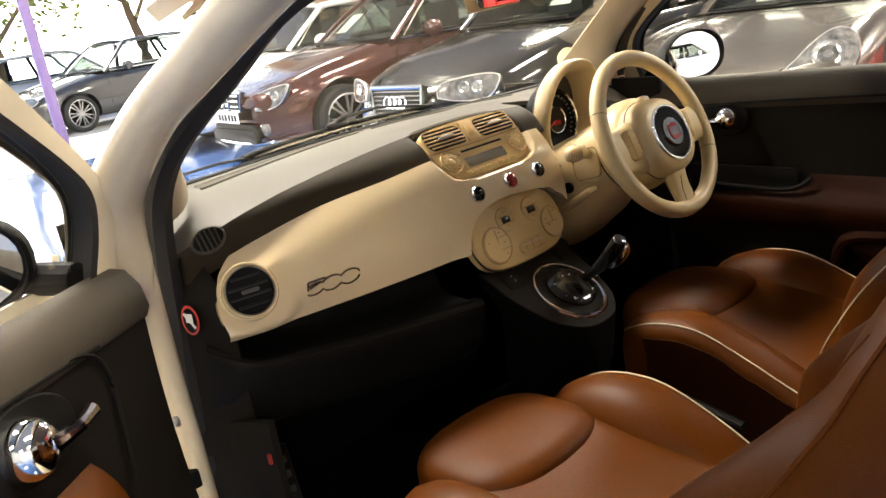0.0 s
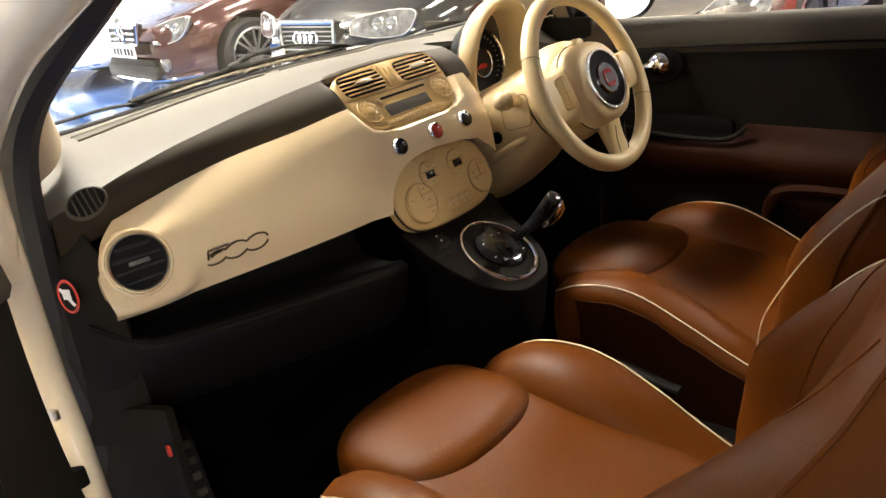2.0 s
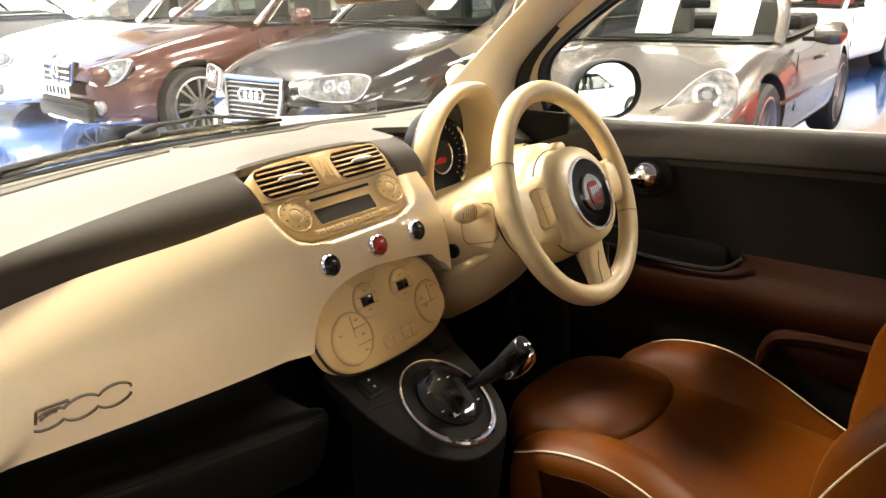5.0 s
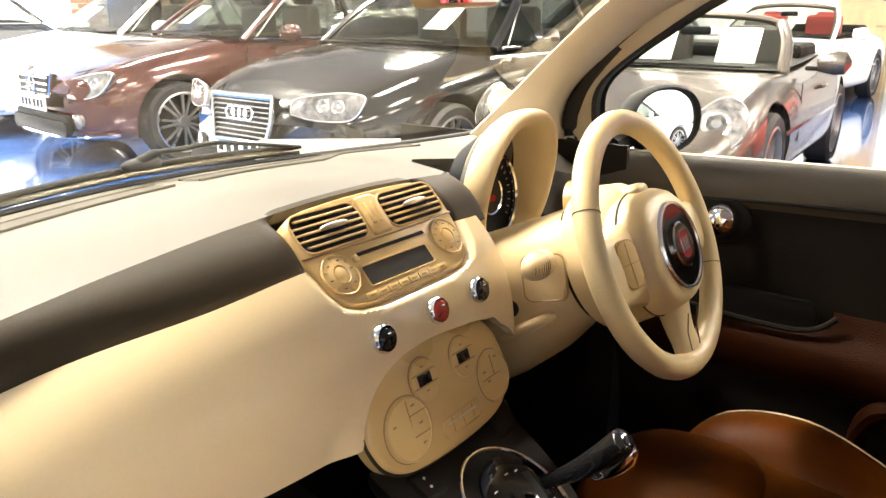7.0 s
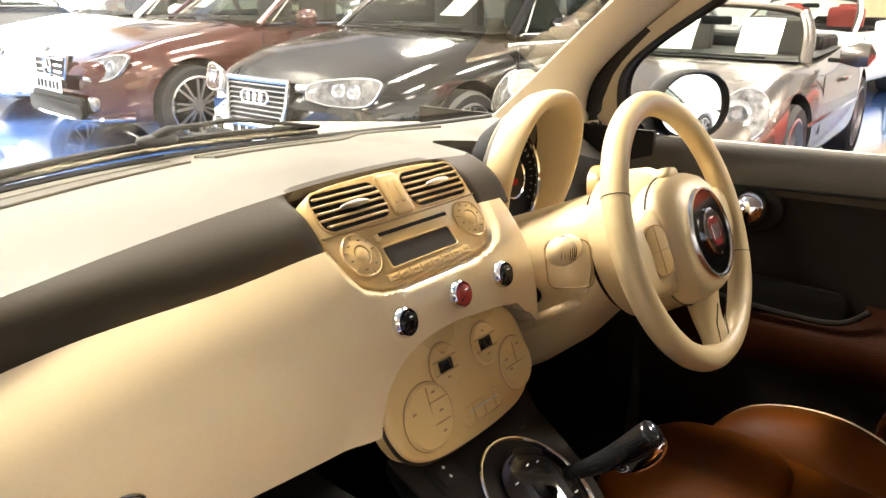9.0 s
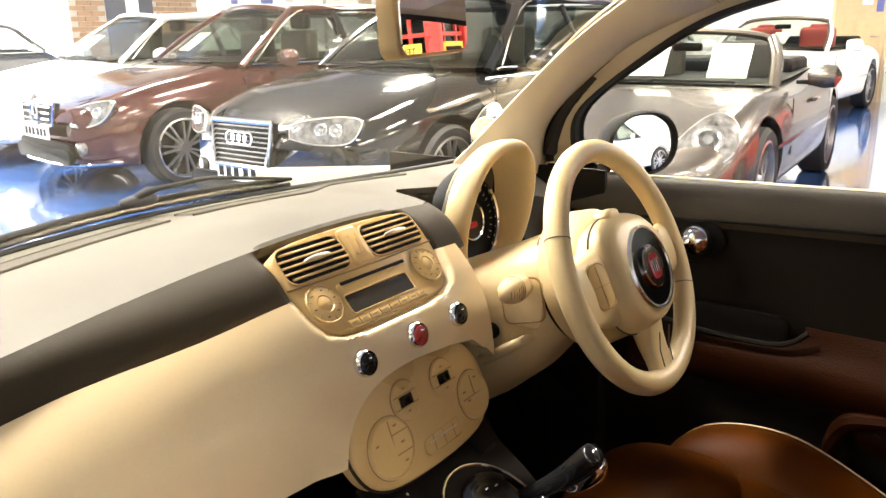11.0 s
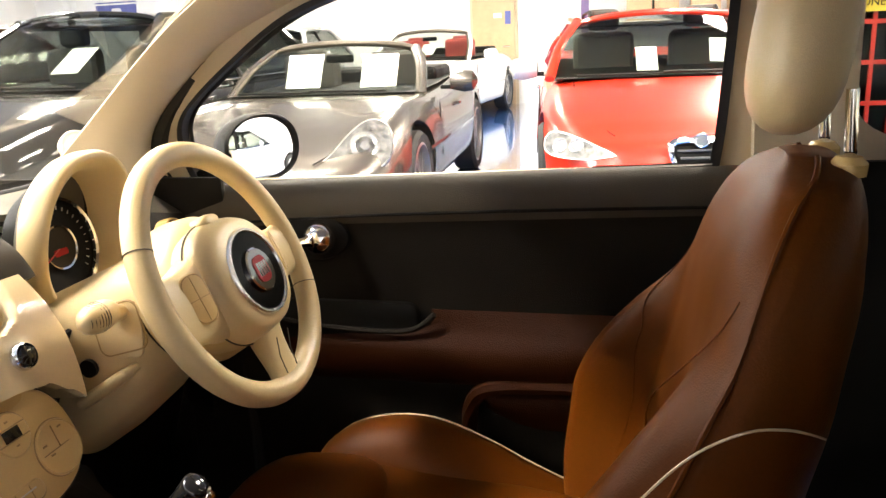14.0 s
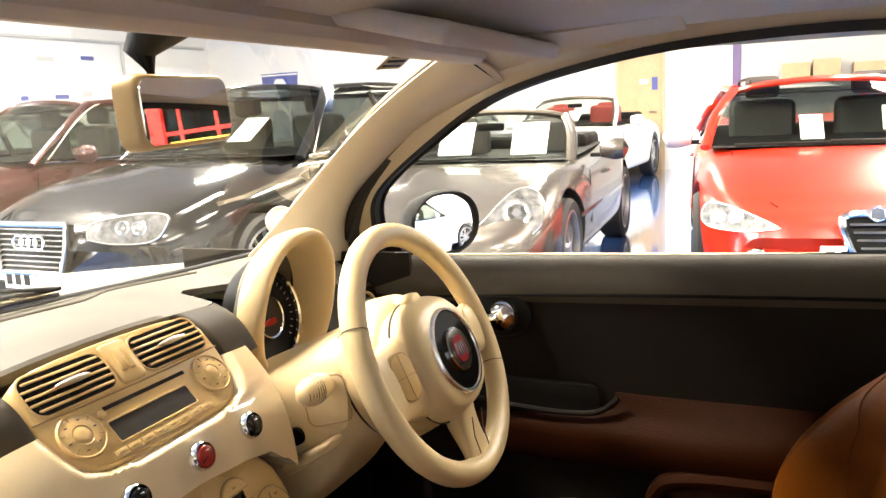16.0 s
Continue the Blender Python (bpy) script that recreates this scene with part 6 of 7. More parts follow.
for z0, name, r in ((0.018, "stalk", 0.012), (-0.085, "adjust_lever", 0.008)):
    b = WC + ax * (-0.135 if name == "stalk" else -0.15) + Vector((-0.09, 0, z0))
    if name == "stalk":
        sk = part(name, tube([b + Vector((0.03, 0.0, 0)), b + Vector((-0.015, -0.022, 0.014)), b + Vector((-0.055, -0.036, 0.026))], [0.011, 0.010, 0.013], 14), CREAM_PALE, column, "cream ribbed stalk")
        kc = b + Vector((-0.075, -0.041, 0.031))
        part("knob", lump(kc, (0.030, 0.0165, 0.0175), 2.3, 24, 14), CREAM_PALE, sk, "", 70)
        for k in range(7):
            x = -0.024 + 0.0040 * k
            rr = 0.0170 * math.sqrt(max(0.1, 1 - (x / 0.0305) ** 2))
            part("rib", tube([kc + Vector((x, rr * math.cos(q), rr * 1.05 * math.sin(q))) for q in [j * math.tau / 16 for j in range(16)]], 0.0007, 5, closed=True, up=(1, 0, 0)), DASH_TOP, sk)
    else:
        part(name, tube([WC + ax * -0.19 + Vector((-0.108, 0, -0.072)), WC + ax * -0.155 + Vector((-0.110, 0, -0.066)), WC + ax * -0.115 + Vector((-0.102, 0, -0.058)), WC + ax * -0.105 + Vector((-0.090, 0, -0.056))], [0.008, 0.009, 0.008, 0.005], 12), CREAM_PALE, column)
gate = frame_at(WC + ax * -0.118 + Vector((-0.1000, 0, 0.002)), (0, -1, 0.25), (-1, -0.12, 0.12))
part("stalk_gate", tube([gate @ Vector((x, y, 0.001)) for x, y in rrect(0.062, 0.062, 0.012)], 0.0018, 6, closed=True, up=(1, 0, 0)), CREAM_LINE, column, "stalk opening edge with its shadow drawn as a darker cream line")
part("stalk_recess", plate(rrect(0.06, 0.07, 0.01), 0.004, 0.001, m=frame_at(WC + ax * -0.118 + Vector((-0.0985, 0, 0.0)), (0, 1, 0), (-1, -0.12, 0.12))), CREAM_PALE, column)
part("ignition_lock", lathe([(0.012, 0), (0.012, 0.006), (0.002, 0.006)], 16, frame_at(WC + ax * -0.17 + Vector((-0.104, 0, -0.03)), (0, 1, 0), (-1, 0, 0))), BLACK, column)

# ---- the centre console and gear lever ----
console = thing("centre_console", "dark grey centre console with gear selector and chrome-ringed well", "centre console")
CO = frame_at((0.028, -0.088, 0.672), (1, 0, 0), (0, -0.5, 0.866))
out = [(-0.120, 0.115), (0.108, 0.115), (0.108, 0.06), (0.102, 0.0), (0.086, -0.055), (0.052, -0.092), (0.006, -0.102), (-0.040, -0.094), (-0.080, -0.060), (-0.104, -0.01), (-0.117, 0.05)]
out = [(p.x, p.y) for p in curve_pts([(x, y, 0) for x, y in out + out[:1]], 66)][:-1]
rings = [[CO @ Vector((x, y, 0.0)) for x, y in out]]
for d, k in ((-0.012, 1.01), (-0.045, 0.86), (-0.10, 0.62), (-0.42, 0.55)):
    rings.append([Vector((CO.translation.x + (p.x - CO.translation.x) * k, p.y + (0.02 if d < -0.2 else 0), p.z + d)) for p in rings[0]])
part("console_body", loft(rings), CARPET, console, "dark console body", 50)
part("console_top", plate(out, 0.004, 0.002, m=on(CO, 0, 0, 0.0)), DARK_TRIM, console)
WELL = on(CO, 0.006, -0.010, 0.0)
part("well_ring", tube([WELL @ Vector((0.068 * math.cos(a), 0.073 * math.sin(a), 0.006)) for a in [k * math.tau / 48 for k in range(48)]], [0.0028 + 0.0035 * max(0, -math.sin(k * math.tau / 48)) for k in range(48)], 10, closed=True, up=CO.to_3x3() @ Vector((0, 0, 1))), CHROME, console, "chrome ring round the gear well")
part("gear_well", loft([[WELL @ Vector((0.067 * k * math.cos(a), 0.072 * k * math.sin(a), z)) for a in [j * math.tau / 40 for j in range(40)]] for k, z in ((1.0, 0.006), (0.94, 0.0050), (0.7, 0.0045), (0.02, 0.0045))], True, False), DARK_TRIM, console)
part("selector_gate", lathe([(0.051, 0.0), (0.051, 0.005), (0.048, 0.0075), (0.030, 0.0095), (0.003, 0.0100)], 40, on(WELL, 0.010, 0.004, 0.004)), BLACK_GLOSS, console, "glossy black selector gate")
part("selector_slot", box(0.012, 0.046, 0.0014, rot=on(WELL, 0.030, -0.004, 0.0135) @ Matrix.Rotation(-0.25, 4, "Z"), bevel=0.0005, seg=1), BLACK, console)
part("selector_ridge", box(0.014, 0.040, 0.0030, rot=on(WELL, -0.004, -0.010, 0.0140) @ Matrix.Rotation(-0.25, 4, "Z"), bevel=0.001), DARK_TRIM, console)
bm = bmesh.new()
for mx, my in ((-0.022, 0.022), (0.010, 0.030), (0.026, 0.026), (-0.028, -0.012), (0.038, -0.026), (0.016, -0.034)):
    box(0.0050, 0.0014, 0.001, rot=on(WELL, mx, my, 0.0136), bm=bm)
part("gate_marks", bm, PAPER, console)
c = bpy.data.curves.new("gate_letters", "FONT")
c.body, c.size, c.extrude, c.align_x, c.align_y = "A/M", 0.0105, 0.0004, "CENTER", "CENTER"
o = new("gate_letters", c)
bpy.context.view_layer.update()
me = bpy.data.meshes.new_from_object(o.evaluated_get(bpy.context.evaluated_depsgraph_get()))
bpy.data.objects.remove(o)
me.transform(on(WELL, -0.012, -0.026, 0.0150))
me.materials.append(PAPER)
o = new("gate_letters", me)
o.parent = console
part("console_seam", tube([on(CO, x, y, 0.0045).translation for x, y in ((-0.112, 0.040), (-0.085, 0.036), (-0.058, 0.030))], 0.0012, 6), BLACK, console)
lever = [Vector((0.062, -0.118, 0.690)), Vector((0.063, -0.142, 0.708)), Vector((0.061, -0.168, 0.731)), Vector((0.058, -0.192, 0.757)), Vector((0.057, -0.208, 0.776)), Vector((0.057, -0.213, 0.782))]
lv = part("gear_lever", tube(curve_pts(lever, 20), [0.0085 + 0.0065 * math.sin(min(1.0, k / 19) * 2.0) ** 1.6 for k in range(18)] + [0.0130, 0.0100, 0.0045], 16), BLACK_GLOSS, console, "black gear lever with a chrome cap")
part("lever_cap", tube(curve_pts([(0.062, -0.176, 0.720), (0.062, -0.198, 0.738), (0.061, -0.214, 0.757), (0.060, -0.219, 0.774)], 12), [0.0035, 0.006, 0.008, 0.009, 0.0095, 0.0098, 0.0098, 0.0098, 0.0096, 0.0092, 0.0085, 0.007, 0.004], 12), CHROME, lv, "chrome lever cap")
m = on(CO, -0.076, 0.068, 0.003)
ws_ = part("window_switch", plate(rrect(0.040, 0.038, 0.005), 0.004, 0.001, m=m), BLACK, console, "black window switch")
part("switch_rocker", box(0.027, 0.027, 0.006, rot=m @ Matrix.Translation((0, 0, 0.004)), bevel=0.002), DARK_TRIM, ws_)
for dy_ in (-0.006, 0.006):
    part("rocker_mark", box(0.003, 0.003, 0.0008, rot=m @ Matrix.Translation((0, dy_, 0.0072)) @ Matrix.Rotation(0.785, 4, "Z")), PAPER, ws_)
m = on(CO, 0.078, 0.074, 0.003)
ws_ = part("window_switch", plate(rrect(0.036, 0.034, 0.005), 0.004, 0.001, m=m), BLACK, console, "black window switch")
part("switch_rocker", box(0.026, 0.030, 0.006, rot=m @ Matrix.Translation((0, 0, 0.004)), bevel=0.002), DARK_TRIM, ws_)
part("tunnel", loft([[(x, y, z) for x, z in ((-0.12, 0.26), (-0.11, 0.36), (-0.07, 0.42), (0.07, 0.42), (0.11, 0.36), (0.12, 0.26))] for y in (0.1, -0.5, -1.0)]), CARPET, console)


# ---- the seats ----
def seat(cx, label, buckle_side, y, lean=0.0):
    st = thing("front_seat", label, "car seat", "front seats of the small car")
    # cushion: front roll, middle panel and two side bolsters
    base = part("cushion", lump((cx, -0.44 + y, 0.500), (0.165, 0.25, 0.052), 5.0, 40, 16, lambda p: p + Vector((0, 0, 0.13 * p.y))), LEATHER, st, "brown leather seat cushion", 70)
    part("front_roll", lump((cx + (0.006 if cx < 0 else 0.0), -0.175 + y, 0.540), (0.141 if cx < 0 else 0.150, 0.098, 0.052), 3.6, 44, 24, lambda p: p + Vector((0, 0.02 * (1 - (p.x / 0.148) ** 2) * (1 if p.y > 0 else -1.2), -0.10 * max(0.0, p.y)))), LEATHER, base, "padded leather front roll", 70)
    part("seat_base", box(0.40, 0.46, 0.18, (cx, -0.40 + y, 0.41), 0.03, 3), BLACK, st)
    tops = [(-0.135, 0.545), (-0.16, 0.577), (-0.215, 0.604), (-0.28, 0.614), (-0.34, 0.607), (-0.42, 0.574), (-0.48, 0.544), (-0.56, 0.510), (-0.66, 0.475)]
    tops = [(p.x, p.y) for p in curve_pts([(a, b, 0) for a, b in tops], 28)]
    for s in (-1, 1):
        rings, edge = [], []
        slim = 0.020 if cx < 0 and s < 0 else 0.0
        for k, (yy, h) in enumerate(tops):
            t = k / 28
            grow = min(1.0, t * 6) ** 0.5
            xi, xo = 0.118 + 0.03 * (1 - grow), 0.150 + (0.088 - slim) * grow - 0.02 * max(0.0, t - 0.6)
            sec = [(xi, 0.40), (xi, h - 0.055), (lerp(xi, xo, 0.12), h - 0.026), (lerp(xi, xo, 0.32), h - 0.007), (lerp(xi, xo, 0.58), h), (lerp(xi, xo, 0.82), h - 0.006), (lerp(xi, xo, 0.95), h - 0.016), (xo, h - 0.030), (xo + 0.003, h - 0.07), (xo - 0.004, 0.46), (xo - 0.02, 0.40)]
            rings.append([Vector((cx + s * x, yy + y, z)) for x, z in sec])
            edge.append(Vector((cx + s * (lerp(xi, xo, 0.90)), yy + y, h - 0.0095)))
        b = part("side_bolster", loft(rings), LEATHER, base, "brown leather side bolster", 75)
        part("piping", tube(edge, 0.0014, 6), PIPING, base, "cream piping")
        part("side_panel", sheet(lambda u, v: Vector((cx + s * (0.153 + (0.0885 - slim) * min(1.0, u * 6) ** 0.5 - 0.012 * v), lerp(-0.136, -0.66, u) + y, lerp(interp(u, [(0, 0.52), (0.06, 0.548), (0.15, 0.572), (0.30, 0.582), (0.42, 0.572), (0.56, 0.538), (0.70, 0.508), (0.84, 0.478), (1, 0.445)]), 0.37, v))), 24, 6, 0.003), LEATHER_SHADED, base, "brown leather seat side panel with shade in its colour")
    part("piping", tube([Vector((cx + 0.146 * math.cos(a), -0.19 + y + 0.115 * math.sin(a), 0.515 + 0.006 * math.cos(a * 2))) for a in [radians(4 + 172 * k / 24) for k in range(25)]], 0.0022, 6), PIPING, base, "cream piping")
    part("slide_lever", tube([(cx + buckle_side * 0.245, -0.26 + y, 0.475), (cx + buckle_side * 0.256, -0.32 + y, 0.47), (cx + buckle_side * 0.256, -0.42 + y, 0.455)], [0.008, 0.013, 0.011], 10, flat=0.7), BLACK, st, "black seat lever")

    # backrest: centre shield, two bolsters, back shell
    def blend(z, table):
        """The table's value with its corners rounded."""
        k = min(0.006, 0.002 + (table[-1][0] - z) * 0.06)
        return sum(interp(min(table[-1][0], z + k * d), table) for d in range(-4, 5)) / 9

    def front(z):
        return blend(z, [(0.50, -0.612), (0.70, -0.642), (0.85, -0.676), (0.92, -0.692), (0.98, -0.710), (1.03, -0.735), (1.063, -0.772)]) + y - lean * max(0.0, z - 0.70)

    def width(z):
        return blend(z, [(0.50, 0.225), (0.62, 0.240), (0.74, 0.238), (0.82, 0.226), (0.88, 0.208), (0.94, 0.192), (0.99, 0.172), (1.03, 0.138), (1.05, 0.110), (1.06, 0.070), (1.063, 0.02)])

    def swell(z):
        return blend(z, [(0.50, 0.078), (0.60, 0.092), (0.68, 0.096), (0.73, 0.086), (0.78, 0.062), (0.83, 0.034), (0.86, 0.014), (0.882, 0.0), (0.95, 0.0)])

    def swell_out(z):
        """The driver's outer bolster is fuller than the others."""
        return blend(z, [(0.50, 0.090), (0.60, 0.105), (0.70, 0.108), (0.765, 0.094), (0.826, 0.062), (0.86, 0.030), (0.885, 0.010), (0.91, 0.0), (0.95, 0.0)])

    def face(x, z):
        """The depth of the leather's front at x of the half width."""
        a = abs(x)
        bulge = math.exp(-(max(0.0, 0.80 - a) / 0.19) ** 3) * (1 - 0.75 * max(0.0, (a - 0.80) / 0.2) ** 2)
        return front(z) + (swell_out(z) if cx > 0 and x > 0 else swell(z)) * bulge - 0.032 * a ** 6 - 0.008 * (1 - a * a)
    zs = [p.x for p in curve_pts([(0.50, 0, 0), (0.70, 0, 0), (0.88, 0, 0), (0.98, 0, 0), (1.03, 0, 0), (1.056, 0, 0), (1.063, 0, 0)], 72)]
    rings = []
    for z in zs:
        w = width(z)
        th = blend(z, [(0.50, 0.15), (0.85, 0.150), (0.93, 0.145), (1.00, 0.124), (1.04, 0.095), (1.063, 0.05)])
        ring = [Vector((cx + w * math.sin(radians(-90 + 5 * j)), face(math.sin(radians(-90 + 5 * j)), z), z)) for j in range(37)]
        for j in range(1, 24):
            x = 1 - j / 12
            ring.append(Vector((cx + w * 1.01 * x, front(z) - 0.040 - (th - 0.03) * (1 - abs(x) ** 3.0) ** 0.6, z - 0.01 * (1 - abs(x)))))
        rings.append(ring)
    back = part("backrest", loft(rings), LEATHER, st, "brown leather backrest", 80)
    for s in (-1, 1):
        part("edge_seam", tube([Vector((cx + s * width(z) * 0.992, face(0.985, z) - 0.002, z)) for z in zs[:-1]], 0.003, 6), LEATHER, back)
        run = []
        for yy, z in ((-0.535, 0.56), (-0.545, 0.62), (-0.572, 0.68), (-0.603, 0.735), (-0.640, 0.785), (-0.680, 0.824), (-0.723, 0.846), (-0.758, 0.845), (-0.785, 0.832), (-0.803, 0.815)):
            depth = max(0.0, (front(z) - 0.040 - yy - y) / 0.122)
            xx = 1.008 * (1 - min(0.98, depth) ** 1.6667) ** 0.3333
            run.append(Vector((cx + s * (width(z) * xx + 0.001), yy + y, z)))
        if cx > 0 or s > 0:
            part("piping", tube(curve_pts(run, 60), 0.0013, 6), PIPING, back, "cream piping")
        part("panel_seam", tube([Vector((cx + s * width(z) * xx, face(xx, z) + 0.0004, z)) for xx, z in [(interp(z, [(0.55, 0.60), (0.70, 0.57), (0.80, 0.62), (0.88, 0.74), (0.95, 0.90)]), z) for z in [0.55 + 0.01 * k for k in range(41)]]], 0.0010, 6), LEATHER, back)
    y -= lean * 0.40
    if lean:
        part("belt_guide", box(0.012, 0.030, 0.052, (cx - 0.198, -0.757 + y, 0.905), 0.004, rot=Matrix.Rotation(0.35, 4, "X")), BLACK, back, "black belt guide on the seam")
    hy = -0.787 + y
    head = part("headrest", loft([[Vector((cx + math.copysign(abs(math.cos(a)) ** 0.8, math.cos(a)) * w, hy - 0.02 * (t - 0.5) + math.sin(a) * d, lerp(1.080, 1.264, t))) for a in [j * math.tau / 32 for j in range(32)]] for t, w, d in [((1 - math.cos(k / 16 * 3.1416)) / 2, 0.066 * (1 - abs(math.cos(k / 16 * 3.1416)) ** 3.2) ** 0.5 + 0.004, 0.045 * (1 - abs(math.cos(k / 16 * 3.1416)) ** 3.2) ** 0.5 + 0.003) for k in range(17)]]), CREAM_LEATHER, st, "cream leather headrest", 70)
    for s in (-1, 1):
        part("headrest_post", tube([(cx + s * 0.055, -0.828 + y, 1.02), (cx + s * 0.055, -0.829 + y, 1.07), (cx + s * 0.055, -0.826 + y, 1.13)], 0.0062, 12), CHROME, head, "chrome headrest post")
        part("post_collar", lathe([(0.017, 0), (0.018, 0.012), (0.012, 0.019), (0.008, 0.019)], 18, pose(cx + s * 0.055, -0.828 + y, 1.046)), CREAM, head, "cream post collar")
    y += lean * 0.40
    b = part("belt_buckle", box(0.03, 0.05, 0.14, (cx + buckle_side * 0.268, -0.585 + y, 0.50), 0.008, rot=Matrix.Rotation(0.3, 4, "X")), BLACK, st)
    part("buckle_button", box(0.022, 0.035, 0.02, (cx + buckle_side * 0.268, -0.565 + y, 0.572), 0.004, rot=Matrix.Rotation(0.3, 4, "X")), RED_PLASTIC, b, "red release button")
    return st


seat(-0.312, "brown leather passenger seat with cream piping and headrest", 1, -0.05, 0.17)
seat(0.335, "brown leather driver's seat with cream piping and cream headrest", -1, 0.0)

# ---- mirror and visor ----
mirror = thing("rear_view_mirror", "cream-backed rear-view mirror hung from the header", "mirror")
mm = frame_at((-0.026, -0.055, 1.238), (1, 0.18, 0.02), (0.18, -0.975, 0.045))
part("housing", plate(rrect(0.150, 0.062, 0.014), 0.020, 0.004, m=on(mm, 0, 0, -0.012)), CREAM, mirror, "cream mirror housing")
part("mirror_glass", plate(rrect(0.141, 0.054, 0.011), 0.003, m=on(mm, 0, 0, 0.007)), MIRROR, mirror)
part("stem", tube([(-0.03, -0.04, 1.25), (-0.03, -0.02, 1.29), (-0.03, -0.06, 1.325)], [0.012, 0.014, 0.03], 12), BLACK, mirror, "dark mirror stem")
visor = thing("sun_visor", "beige sun visor folded up against the roof lining", "sun visor")
part("flap", box(0.41, 0.150, 0.024, (0.33, -0.178, 1.316), 0.011, 4, Matrix.Rotation(0.24, 4, "X")), HEADLINER, visor)
part("pivot", tube([(0.50, -0.155, 1.338), (0.14, -0.155, 1.345)], 0.006), CREAM, visor)

# ---- round the showroom walls ----
structure("wall_panel", box(0.06, 9.1, ZC, (X1 - 0.033, -4.45, ZC / 2)), WALL_GREY, "pale grey painted part of the far wall", "wall")
structure("trim", box(0.08, 0.13, ZC, (X1 - 0.045, 0.165, ZC / 2), 0.01), PURPLE, "dark plum corner strip on the far wall", "trim")
door = thing("door_1", "pale wooden door in the white far wall", "door", kind="structure")
part("door_frame", box(0.05, 0.84, 2.06, (X1 - 0.028, 1.735, 1.03), 0.008), CREAM_TRIM, door)
part("door_leaf", box(0.05, 0.74, 2.0, (X1 - 0.06, 1.735, 1.0), 0.006), WOOD, door)
part("door_handle", tube([(X1 - 0.09, 1.45, 1.0), (X1 - 0.12, 1.45, 1.0), (X1 - 0.12, 1.57, 1.0)], 0.012), CHROME, door)
part("blue_notice", box(0.004, 0.10, 0.22, (X1 - 0.089, 1.48, 1.48)), BLUE_PRINT, door)
part("grey_notice", box(0.004, 0.14, 0.08, (X1 - 0.089, 1.66, 1.52)), PAPER, door)
poster = thing("wall_poster", "blue and white shield-shaped poster on the white wall", "poster")
part("sheet", plate([(-0.46, 0.28), (0.46, 0.28), (0.40, -0.27), (-0.40, -0.27)], 0.006, m=frame_at((X1 - 0.004, 9.18, 1.86), (0, -1, 0), (-1, 0, 0))), BLUE_PRINT, poster)
part("white_shape", plate([(-0.26, -0.25), (-0.20, 0.0), (-0.08, 0.16), (0.08, 0.16), (0.20, 0.0), (0.26, -0.25)], 0.004, m=frame_at((X1 - 0.010, 9.18, 1.86), (0, -1, 0), (-1, 0, 0))), PAPER, poster)
part("white_band", box(0.004, 0.9, 0.03, (X1 - 0.013, 9.18, 2.10)), PAPER, poster)
shelf = thing("wall_shelf", "long shelf on the grey wall", "shelf")
part("board", box(0.45, 2.6, 0.04, (X1 - 0.30, -1.6, 1.30), 0.005), SATIN, shelf)
for yy in (-2.7, -1.6, -0.5):
    part("bracket", box(0.40, 0.03, 0.22, (X1 - 0.28, yy, 1.17), 0.005), SATIN, shelf)
for yy, w, hh in ((-0.72, 0.40, 0.34), (-1.15, 0.38, 0.38), (-1.75, 0.45, 0.30), (-2.3, 0.4, 0.4)):
    b = tagged(part("cardboard_box", box(0.35, w, hh, (X1 - 0.30, yy, 1.32 + hh / 2), 0.006), CARDBOARD), "brown cardboard box on a wall shelf", "box", "boxes on the shelf")

# brick pier, blue door and notices beside the open doorway
blue = thing("door_2", "dark blue painted door beside the brick pier", "door", kind="structure")
part("door_leaf", box(0.80, 0.05, 2.3, (6.72, Y1 - 0.03, 1.15), 0.008), BLUE_DOOR, blue)
part("door_notice", box(0.22, 0.004, 0.30, (6.75, Y1 - 0.059, 1.62)), PAPER, blue)
for k, (x, z, w, hh) in enumerate(((8.35, 1.75, 0.30, 0.42), (8.80, 1.70, 0.21, 0.30), (9.12, 1.78, 0.21, 0.30), (9.55, 1.72, 0.42, 0.30), (10.1, 1.75, 0.30, 0.42), (10.5, 1.62, 0.21, 0.30), (9.3, 2.35, 0.5, 0.35), (10.2, 2.4, 0.42, 0.30))):
    n = tagged(part("wall_notice", box(w, 0.006, hh, (x, Y1 - 0.006, z)), PAPER), "white paper notice pinned to the wall", "notice", "notices on the wall")
    part("notice_bars", box(w * 0.7, 0.002, hh * 0.25, (x, Y1 - 0.0105, z + hh * 0.15)), BLUE_PRINT if k % 2 else WALL_GREY, n)
rail = thing("pipe_run", "grey pipe and cable run along the wall", "pipe")
part("pipe", tube([(8.1, Y1 - 0.05, 2.75), (13.3, Y1 - 0.05, 2.75)], 0.03), WALL_GREY, rail)
part("pipe", tube([(11.0, Y1 - 0.05, 2.75), (11.0, Y1 - 0.05, 0.2)], 0.03), WALL_GREY, rail)
cab = thing("wall_cabinet", "white wall cupboard with a small window", "cupboard")
part("body", box(1.2, 0.4, 1.5, (11.9, Y1 - 0.2, 1.55), 0.01), WALL_WHITE, cab)
part("pane", box(0.4, 0.01, 0.6, (11.8, Y1 - 0.407, 1.75)), CARDBOARD, cab)


